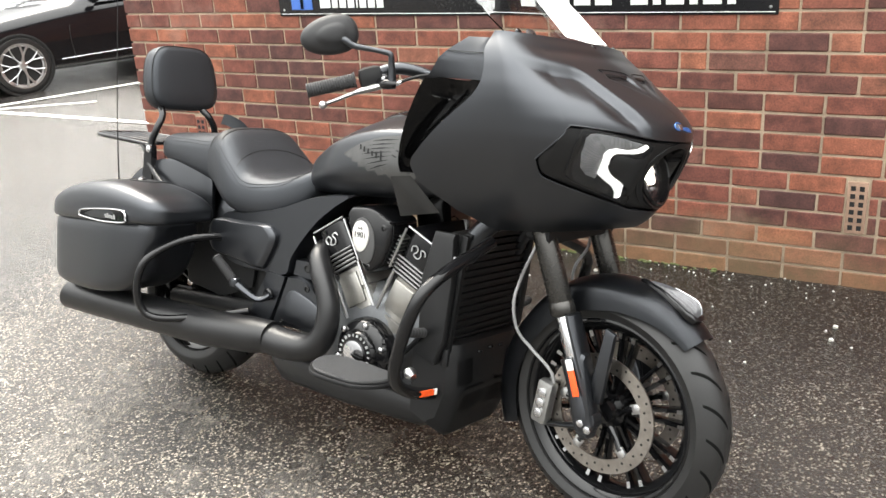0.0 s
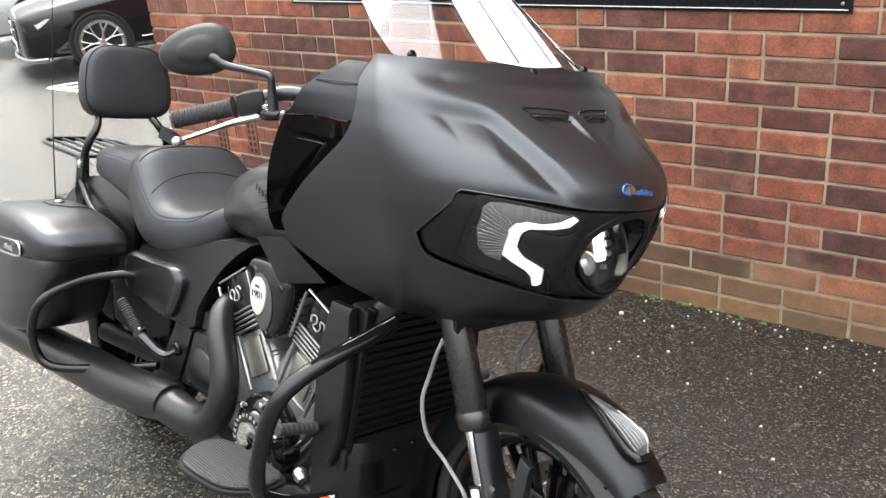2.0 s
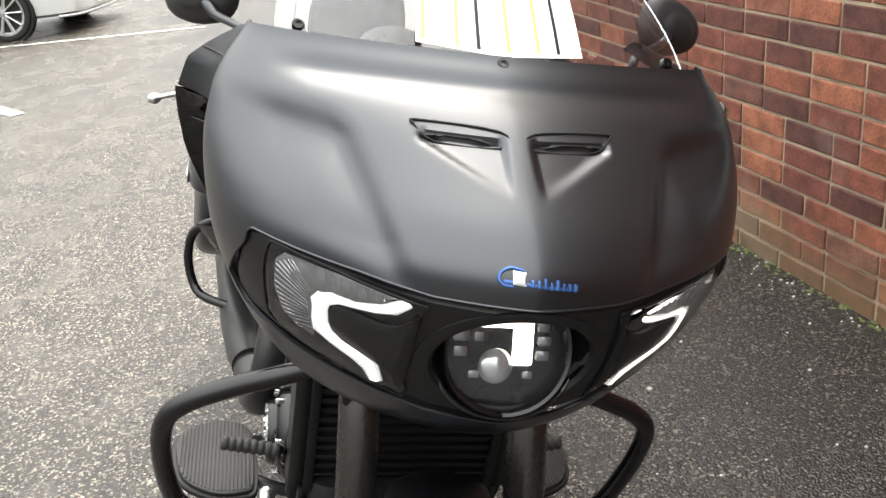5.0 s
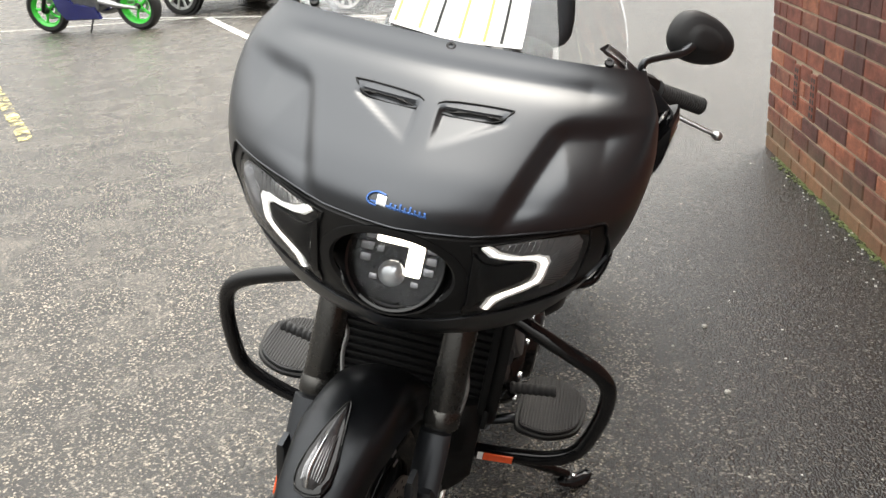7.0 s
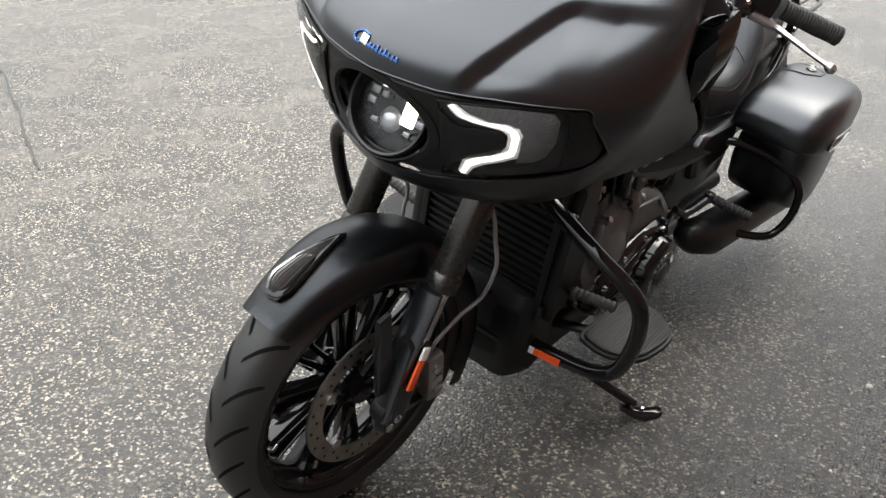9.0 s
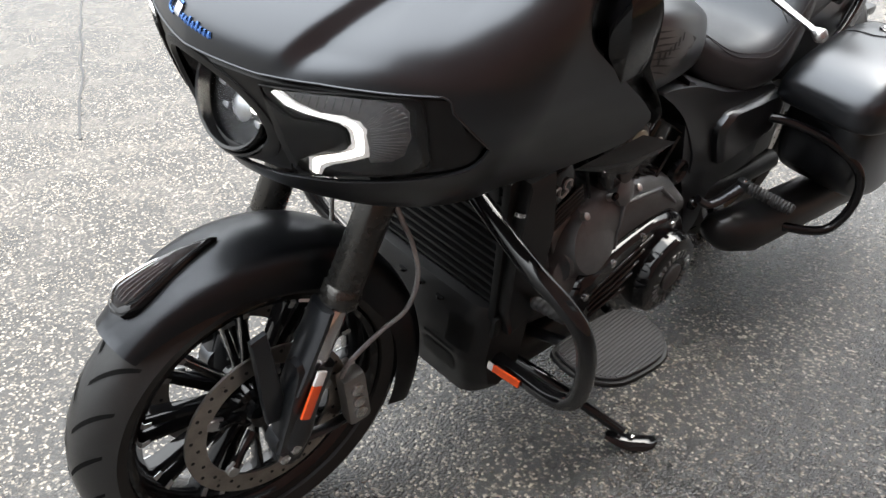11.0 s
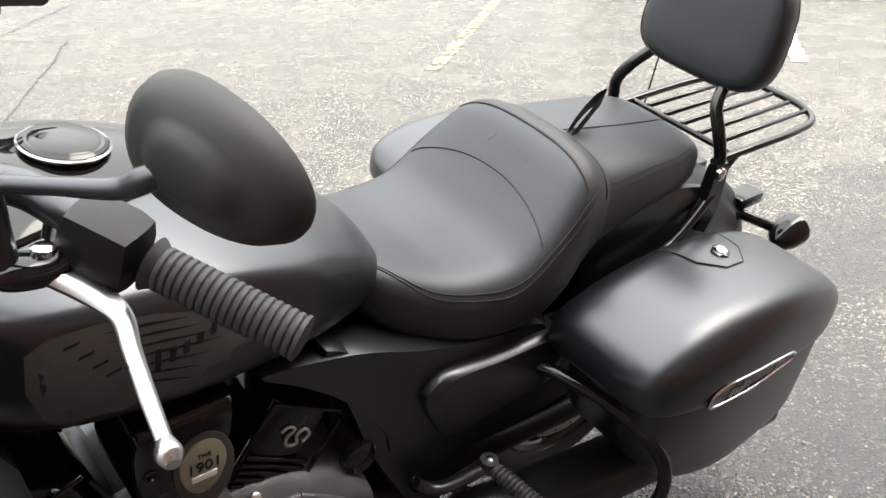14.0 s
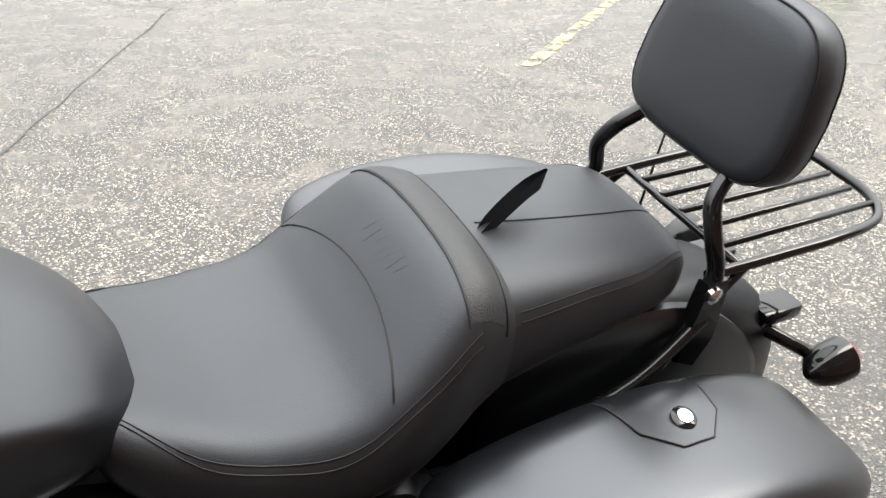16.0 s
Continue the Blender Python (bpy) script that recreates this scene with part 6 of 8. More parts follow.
# -- highway bars --
for s in (-1, 1):
    bm = bmesh.new()
    f_ = 0.028 if s > 0 else 0.0
    tube(bm, [(-0.31, s * 0.165, 0.725), (f_ * 0.5 - 0.315, s * 0.24, 0.698), (f_ - 0.322, s * 0.313, 0.672), (f_ - 0.331, s * 0.382, 0.639), (f_ - 0.345, s * 0.420, 0.597), (f_ - 0.37, s * 0.429, 0.527), (f_ - 0.40, s * 0.420, 0.439), (f_ - 0.42, s * 0.400, 0.374), (f_ - 0.434, s * 0.355, 0.332), (f_ * 0.5 - 0.449, s * 0.27, 0.293), (-0.459, s * 0.15, 0.262)], 0.0175, 16, 7)
    bar = part("highway_bar", bm, M_GLOSS, bike, "gloss black engine guard bar")
    bm = bmesh.new()
    prism(bm, [(0.20, 0.283), (0.20, 0.300), (0.268, 0.308), (0.268, 0.291)], 0.0, 0.0045, place=lambda u, w, d: (-0.4375 + (0.02 if s > 0 else 0.0) + d, s * u, w - 0.008))
    part("bar_reflector", bm, M_ORANGE, bar, "orange reflector strip")
    bm = bmesh.new()
    prism(bm, [(0.186, 0.282), (0.186, 0.299), (0.199, 0.300), (0.199, 0.283)], 0.0, 0.0045, place=lambda u, w, d: (-0.4375 + (0.02 if s > 0 else 0.0) + d, s * u, w - 0.008))
    part("reflector_end", bm, M_WHITE, bar)

# -- floorboards, foot controls --
for s in (-1, 1):
    bm = bmesh.new()
    tilt = lambda u: 0.326 - 0.05 * (u + 0.70)
    oc = [(-0.505, 0.285), (-0.53, 0.255), (-0.66, 0.258), (-0.735, 0.275), (-0.757, 0.32), (-0.745, 0.375), (-0.69, 0.425), (-0.59, 0.418), (-0.54, 0.395), (-0.505, 0.340)]
    oc = [tuple(q) for q in smooth(oc, 4, closed=True)]
    prism(bm, oc, -0.012, 0.0, 0.02, place=lambda u, w, d: (u, s * w, tilt(u) + d))
    fb = part("floorboard", bm, M_TRIM, bike, "black rider floorboard")
    bm = bmesh.new()
    sm = [(-0.63 + (u + 0.63) * 0.93, 0.337 + (w - 0.337) * 0.9) for u, w in oc]
    prism(bm, sm, 0.0005, 0.008, 0.02, place=lambda u, w, d: (u, s * w, tilt(u) + d))
    pad = part("rubber_pad", bm, M_GRIP, fb, "grey ribbed rubber pad")
    bm = bmesh.new()
    for k in range(20):
        w = 0.266 + 0.0075 * k
        us = [q for a, b in zip(sm, sm[1:] + sm[:1]) if (a[1] - w) * (b[1] - w) < 0 for q in [a[0] + (b[0] - a[0]) * (w - a[1]) / (b[1] - a[1])]]
        if len(us) >= 2:
            a, b = min(us) + 0.004, max(us) - 0.004
            tube(bm, [(a, s * w, tilt(a) + 0.0085), (b, s * w, tilt(b) + 0.0085)], 0.0021, 6, raw=True)
    part("rib", bm, M_GRIP, pad)
    bm = bmesh.new()
    tube(bm, [(-0.60, s * 0.13, 0.24), (-0.60, s * 0.23, 0.275), (-0.64, s * 0.31, 0.290)], 0.013, 10, 5)
    tube(bm, [(-0.80, s * 0.13, 0.24), (-0.76, s * 0.23, 0.28), (-0.72, s * 0.31, 0.294)], 0.011, 10, 5)
    part("bracket", bm, M_SATIN, fb)
    # toe lever
    bm = bmesh.new()
    tube(bm, [(-0.64, s * 0.195, 0.31), (-0.56, s * 0.205, 0.36), (-0.49, s * 0.212, 0.43), (-0.47, s * 0.22, 0.45)], 0.008, 8, 4)
    fl_ = part("foot_lever", bm, M_GLOSS, bike, "black foot lever with rubber peg")
    bm = bmesh.new()
    pr, rr_ = [], []
    for q in range(8):
        for f, r in ((0.0, 0.0115), (0.35, 0.0140), (0.65, 0.0140), (0.95, 0.0115)):
            pr.append((-0.465, s * (0.225 + 0.105 * (q + f) / 8), 0.452 + 0.018 * (q + f) / 8))
            rr_.append(r)
    tube(bm, pr, rr_, 12, raw=True)
    part("peg_rubber", bm, M_GRIP, fl_, "ribbed rubber toe peg")

# -- engine --
bm = bmesh.new()
rings = [sect(x, w, zb, zt, 3.2) for x, w, zb, zt in ((-0.46, 0.09, 0.24, 0.44), (-0.52, 0.135, 0.20, 0.50), (-0.70, 0.155, 0.18, 0.52), (-0.86, 0.155, 0.18, 0.54), (-1.0, 0.14, 0.20, 0.52), (-1.06, 0.10, 0.24, 0.46))]
loft(bm, rings)
engine = part("engine", bm, M_ENGINE, bike, "black and bronze V-twin engine")
for ang, foot_x in ((-31, -0.745), (24, -0.635)):
    A = Matrix.Translation((foot_x, 0, 0.418)) @ Matrix.Rotation(radians(ang), 4, "Y") @ Matrix.Translation((0, 0, -0.055))
    bm = bmesh.new()
    rings = []
    for h, a, b in ((0.0, 0.058, 0.146), (0.055, 0.058, 0.148), (0.058, 0.054, 0.144), (0.064, 0.054, 0.144), (0.067, 0.060, 0.151), (0.118, 0.060, 0.151), (0.121, 0.056, 0.146), (0.128, 0.056, 0.146), (0.131, 0.063, 0.154), (0.19, 0.063, 0.154)):
        ring = []
        for i in range(32):
            t = 2 * np.pi * i / 32
            c, s_ = np.cos(t), np.sin(t)
            ring.append(tuple(A @ Vector((a * np.sign(c) * abs(c) ** 0.45, b * np.sign(s_) * abs(s_) ** 0.45, h))))
        rings.append(ring)
    loft(bm, rings)
    cyl = part("cylinder", bm, M_CYL, engine, "bronze-grey cylinder")
    bm = bmesh.new()
    rings = []
    for h, a, b in ((0.19, 0.066, 0.158), (0.31, 0.070, 0.165), (0.338, 0.068, 0.162), (0.35, 0.054, 0.14)):
        ring = []
        for i in range(32):
            t = 2 * np.pi * i / 32
            c, s_ = np.cos(t), np.sin(t)
            ring.append(tuple(A @ Vector((a * np.sign(c) * abs(c) ** 0.4, b * np.sign(s_) * abs(s_) ** 0.4, h))))
        rings.append(ring)
    loft(bm, rings)
    hd = part("cylinder_head", bm, M_GLOSS, engine, "gloss black cylinder head with polished fin edges")
    for s in (-1, 1):
        for k in range(5):
            bm = bmesh.new()
            rod(bm, A @ Vector((-0.058, s * 0.163, 0.200 + 0.012 * k)), A @ Vector((0.058, s * 0.163, 0.200 + 0.012 * k)), 0.0038, seg=8)
            part("fin", bm, M_FIN if s < 0 else M_GLOSS, hd)
        # edge fins stand out on the head's other side, and polished strips frame it
        for k in range(8 if s < 0 else 0):
            bm = bmesh.new()
            box(bm, (-0.074, s * 0.150, 0.205 + 0.013 * k), (0.020, 0.030, 0.0055), 0.0015, A)
            part("edge_fin", bm, M_FIN, hd)
        for e in (-0.070, 0.070):
            bm = bmesh.new()
            tube(bm, [tuple(A @ Vector((e, s * 0.166, h))) for h in (0.20, 0.27, 0.33)], 0.0035, 8, raw=True)
            part("head_edge", bm, M_ALU if s < 0 else M_GLOSS, hd, "polished head edge" if s < 0 else "")
        bm = bmesh.new()
        tube(bm, [tuple(A @ Vector((x, s * 0.164, 0.339))) for x in (-0.066, 0.0, 0.066)], 0.003, 8, raw=True)
        part("head_edge", bm, M_ALU if s < 0 else M_GLOSS, hd)
        bm = bmesh.new()
        prism(bm, [(-0.040, 0.085), (0.034, 0.085), (0.034, 0.176), (-0.040, 0.176)], 0.150, 0.1575, 0.06, place=lambda u, w_, d: tuple(A @ Vector((u, s * d, w_))))
        part("cylinder_face", bm, M_CYL, cyl)
        for e in (-0.058, 0.058):
            bm = bmesh.new()
            tube(bm, [tuple(A @ Vector((e, s * 0.157, h))) for h in (0.06, 0.10, 0.16, 0.20)], [0.004, 0.006, 0.006, 0.004], 8, 4)
            part("pushrod_edge", bm, M_ALU if s < 0 else M_ENGINE, cyl, "polished edge strip" if s < 0 else "")
        # round monogram: plain loops
        bm = bmesh.new()
        o = lambda a, b: tuple(A @ Vector((a, s * 0.1675, 0.292 + b)))
        tube(bm, [o(-0.022, -0.008), o(-0.026, 0.006), o(-0.012, 0.014), o(-0.004, 0.002), o(-0.012, -0.012), o(0.004, -0.016), o(0.012, -0.004), o(0.006, 0.012), o(0.02, 0.014), o(0.026, 0.004)], 0.0022, 6, 4)
        part("monogram", bm, M_SILVERDECAL, hd, "silver scroll emblem")

for s in (-1, 1):
    # air cover with its oval plate
    bm = bmesh.new()
    if s < 0:
        oc = [(-0.795, 0.702), (-0.792, 0.725), (-0.772, 0.738), (-0.702, 0.742), (-0.648, 0.722), (-0.626, 0.706), (-0.628, 0.648), (-0.656, 0.580), (-0.697, 0.552), (-0.72, 0.558), (-0.764, 0.618)]
    else:
        oc = [(-0.632, 0.738), (-0.645, 0.763), (-0.752, 0.766), (-0.766, 0.748), (-0.764, 0.705), (-0.745, 0.640), (-0.715, 0.598), (-0.672, 0.585), (-0.640, 0.62), (-0.628, 0.68)]
    oc = [tuple(q) for q in smooth(oc, 4, closed=True)]
    c0 = np.mean(oc, 0)
    rings = []
    for f, d in ((1.0, 0.08), (1.0, 0.165), (0.985, 0.174), (0.94, 0.184), (0.86, 0.1885)):
        rings.append([(c0[0] + (u - c0[0]) * f, s * d, c0[1] + (w - c0[1]) * f) for u, w in oc])
    loft(bm, rings)
    air = part("air_cover", bm, M_GLOSS, engine, "gloss black air cover")
    cc = (-0.731, 0.655) if s < 0 else (-0.716, 0.674)
    bm = bmesh.new()
    tear = [(cc[0] + 0.041 * np.cos(t) * (1 + 0.10 * np.sin(t)) + (0.010 if s < 0 else -0.004) * (1 - np.sin(t)), cc[1] - 0.012 + 0.066 * np.sin(t)) for t in np.linspace(0, 2 * np.pi, 36, endpoint=False)]
    prism(bm, tear, 0.186, 0.192, 0.05, place=lambda u, w, d: (u, s * d, w))
    part("plate_bezel", bm, M_CARBON, air, "dull grey plate surround")
    bm = bmesh.new()
    ov = [(cc[0] + 0.031 * np.cos(t) * (1 + 0.12 * np.sin(t)), cc[1] + 0.045 * np.sin(t)) for t in np.linspace(0, 2 * np.pi, 36, endpoint=False)]
    prism(bm, ov, 0.190, 0.1965, 0.06, place=lambda u, w, d: (u, s * d, w))
    pl = part("year_plate", bm, mat("pale_plate_metal", (0.62, 0.61, 0.58), 0.35, metal=0.3, var=0.1, vscale=40) if s < 0 else mat("dull_gold_plate", (0.30, 0.285, 0.22), 0.4, metal=0.4, var=0.1, vscale=40), air, "oval metal plate with the year")
    writing("plate_word", "THE", 0.010, axes((cc[0], s * 0.197, cc[1] + 0.023), (-s, 0, 0), (0, 0, 1)), M_TRIM, pl)
    writing("year", "1901", 0.024, axes((cc[0], s * 0.197, cc[1] + 0.004), (-s, 0, 0), (0, 0, 1)), M_TRIM, pl)
    bm = bmesh.new()
    box(bm, (cc[0], s * 0.197, cc[1] - 0.014), (0.034, 0.002, 0.010), 0.0008)
    part("plate_bar", bm, M_WHITE, pl)
    for u, w in ((-0.650, 0.690), (-0.700, 0.570)):
        bm = bmesh.new()
        lathe(bm, [(0.009, 0), (0.009, 0.006), (0.006, 0.008), (0.004, 0.004)], Matrix.Translation((u, s * 0.184, w)) @ Matrix.Rotation(radians(-90 * s), 4, "X"), 14)
        part("bolt", bm, M_GLOSS, air)

# right side timing cover
bm = bmesh.new()
m_ = Matrix.Translation((-0.704, -0.135, 0.316)) @ Matrix.Rotation(radians(90), 4, "X")
lathe(bm, [(0.10, 0.0), (0.098, 0.045), (0.088, 0.06), (0.07, 0.066), (0.068, 0.075), (0.062, 0.082), (0.045, 0.084)], m_, 44)
tc = part("timing_cover", bm, M_GLOSS, engine, "gloss black round engine cover")
bm = bmesh.new()
lathe(bm, [(0.039, 0.083), (0.039, 0.0885), (0.03, 0.0905), (0.001, 0.091)], m_, 32)
part("medallion", bm, M_CHROME, tc, "polished medallion")
bm = bmesh.new()
for k in range(22):
    a = 2 * np.pi * k / 22
    box(bm, (0.0545, 0, 0.0835), (0.008, 0.004 + 0.004 * ((k * 7) % 3) / 2, 0.002), 0.0, m_ @ Matrix.Rotation(a, 4, "Z"))
part("ring_lettering", bm, M_SILVERDECAL, tc, "silver ring of lettering")
for k in range(6):
    bm = bmesh.new()
    a = 2 * np.pi * k / 6 + 0.3
    lathe(bm, [(0.009, 0.05), (0.009, 0.068), (0.005, 0.07)], m_ @ Matrix.Translation((0.086 * np.cos(a), 0.086 * np.sin(a), 0)), 12)
    part("bolt", bm, M_CHROME, tc)
# left side primary cover
bm = bmesh.new()
oc = [(-0.60, 0.36), (-0.625, 0.405), (-0.68, 0.435), (-0.82, 0.462), (-0.94, 0.455), (-1.0, 0.40), (-1.03, 0.32), (-1.01, 0.245), (-0.95, 0.20), (-0.86, 0.205), (-0.70, 0.245), (-0.63, 0.275), (-0.60, 0.31)]
oc = [tuple(q) for q in smooth(oc, 4, closed=True)]
rings = []
for f, d in ((1.03, 0.12), (1.0, 0.20), (0.96, 0.215), (0.9, 0.222)):
    rings.append([(-0.79 + (u + 0.79) * f, d, 0.38 + (w - 0.38) * f) for u, w in oc])
loft(bm, rings)
pc = part("primary_cover", bm, M_GLOSS, engine, "gloss black primary cover")
m_ = Matrix.Translation((-0.925, 0.195, 0.305)) @ Matrix.Rotation(radians(-90), 4, "X")
bm = bmesh.new()
lathe(bm, [(0.104, 0.0), (0.102, 0.040), (0.096, 0.054), (0.086, 0.059), (0.05, 0.06)], m_, 48)
dc = part("clutch_cover", bm, M_GLOSS, pc, "round black clutch cover")
bm = bmesh.new()
lathe(bm, [(0.034, 0.058), (0.034, 0.064), (0.028, 0.066), (0.001, 0.0665)], m_, 28)
part("medallion", bm, M_CARBON, dc, "grey medallion")
bm = bmesh.new()
for k in range(24):
    a = 2 * np.pi * k / 24
    if k % 8 != 7:
        box(bm, (0.060, 0, 0.0605), (0.017, 0.005 + 0.006 * ((k * 5) % 4) / 3, 0.002), 0.0, m_ @ Matrix.Rotation(a, 4, "Z"))
part("ring_lettering", bm, M_FIN, dc, "grey ring of lettering")
for a, b in (((-0.645, 0.372), (-0.84, 0.437)), ((-0.645, 0.352), (-0.82, 0.408)), ((-0.65, 0.335), (-0.81, 0.380)), ((-0.655, 0.318), (-0.80, 0.352)), ((-0.66, 0.300), (-0.79, 0.322))):
    bm = bmesh.new()
    rod(bm, (a[0], 0.221, a[1]), (b[0], 0.223, b[1]), 0.0042, seg=10)
    part("rib", bm, M_GLOSS, pc)
for u, w in ((-0.625, 0.372), (-0.63, 0.30), (-0.70, 0.425), (-0.80, 0.447), (-0.92, 0.432), (-0.76, 0.262)):
    bm = bmesh.new()
    lathe(bm, [(0.009, 0.0), (0.009, 0.014), (0.005, 0.016)], Matrix.Translation((u, 0.212, w)) @ Matrix.Rotation(radians(-90), 4, "X"), 12)
    part("bolt", bm, M_CHROME, pc)
# upper gearbox casting
bm = bmesh.new()
rings = [sect(x, 0.07, zb, zt, 2.6, yc=0.13) for x, zb, zt in ((-0.58, 0.40, 0.48), (-0.62, 0.36, 0.56), (-0.72, 0.36, 0.58), (-0.85, 0.36, 0.56), (-0.95, 0.38, 0.52), (-1.0, 0.40, 0.47))]
loft(bm, rings)
part("gearbox_case", bm, M_ENGINE, engine, "grey cast engine case")
for (cx_, cy_, cz_), r_, dep in (((-0.655, 0.165, 0.475), 0.070, 0.055), ((-0.735, 0.160, 0.560), 0.030, 0.05), ((-0.60, 0.15, 0.40), 0.045, 0.06)):
    bm = bmesh.new()
    lathe(bm, [(r_ * 1.12, -0.03), (r_ * 1.05, dep * 0.4), (r_ * 0.98, dep * 0.6), (r_ * 0.92, dep * 0.62), (r_ * 0.6, dep * 0.72), (0.002, dep * 0.75)], Matrix.Translation((cx_, cy_, cz_)) @ Matrix.Rotation(radians(-72), 4, "X"), 36)
    part("case_boss", bm, M_ENGINE, engine)
for a, b in (((-0.735, 0.195, 0.545), (-0.86, 0.20, 0.538)), ((-0.86, 0.20, 0.538), (-0.96, 0.195, 0.46)), ((-0.735, 0.195, 0.545), (-0.72, 0.205, 0.43))):
    bm = bmesh.new()
    rod(bm, a, b, 0.005, seg=8)
    part("case_ridge", bm, M_ENGINE, engine)
for x, z in ((-0.62, 0.565), (-0.70, 0.58), (-0.80, 0.565), (-0.66, 0.50)):
    bm = bmesh.new()
    lathe(bm, [(0.008, 0), (0.008, 0.012), (0.005, 0.014)], Matrix.Translation((x, 0.175, z - 0.02)) @ Matrix.Rotation(radians(-50), 4, "X"), 10)
    part("bolt", bm, M_ALU, engine)

# -- exhaust --
bm = bmesh.new()
tube(bm, [(-0.925, -0.14, 0.585), (-0.905, -0.18, 0.560), (-0.868, -0.205, 0.522), (-0.832, -0.215, 0.470), (-0.815, -0.222, 0.410), (-0.826, -0.228, 0.345), (-0.870, -0.233, 0.303), (-0.95, -0.238, 0.290), (-1.05, -0.245, 0.296)],
     [0.031, 0.032, 0.033, 0.033, 0.034, 0.037, 0.041, 0.045, 0.048], 20, 8)
exh = part("exhaust", bm, M_EXH, bike, "matte black exhaust header and silencer")
bm = bmesh.new()
rings = []
for x, y, z, r in ((-1.02, -0.245, 0.302, 0.048), (-1.10, -0.25, 0.292, 0.055), (-1.3, -0.265, 0.275, 0.058), (-1.9, -0.30, 0.262, 0.058), (-2.0, -0.305, 0.26, 0.057), (-2.005, -0.305, 0.26, 0.045), (-1.96, -0.305, 0.26, 0.04)):
    rings.append([(x + 0.25 * r * np.sin(t) * (1 if x < -1.95 else 0), y + r * np.cos(t), z + 1.02 * r * np.sin(t)) for t in np.linspace(0, 2 * np.pi, 28, endpoint=False)])
loft(bm, rings)
part("silencer", bm, M_EXH, exh)
bm = bmesh.new()
tube(bm, [(-0.54, -0.08, 0.60), (-0.50, -0.10, 0.56), (-0.50, -0.12, 0.46), (-0.55, -0.12, 0.34), (-0.62, -0.12, 0.26)], 0.03, 16, 6)
part("front_header", bm, M_EXH, exh)
bm = bmesh.new()
rings = []
for x, y, z, r in ((-1.15, 0.225, 0.315, 0.012), (-1.16, 0.23, 0.315, 0.034), (-1.19, 0.24, 0.31, 0.052), (-1.27, 0.255, 0.295, 0.06), (-1.9, 0.30, 0.262, 0.058), (-2.0, 0.305, 0.26, 0.055), (-1.96, 0.305, 0.26, 0.042)):
    rings.append([(x, y + r * np.cos(t), z + r * np.sin(t)) for t in np.linspace(0, 2 * np.pi, 26, endpoint=False)])
loft(bm, rings)
part("left_silencer", bm, M_EXH, exh)

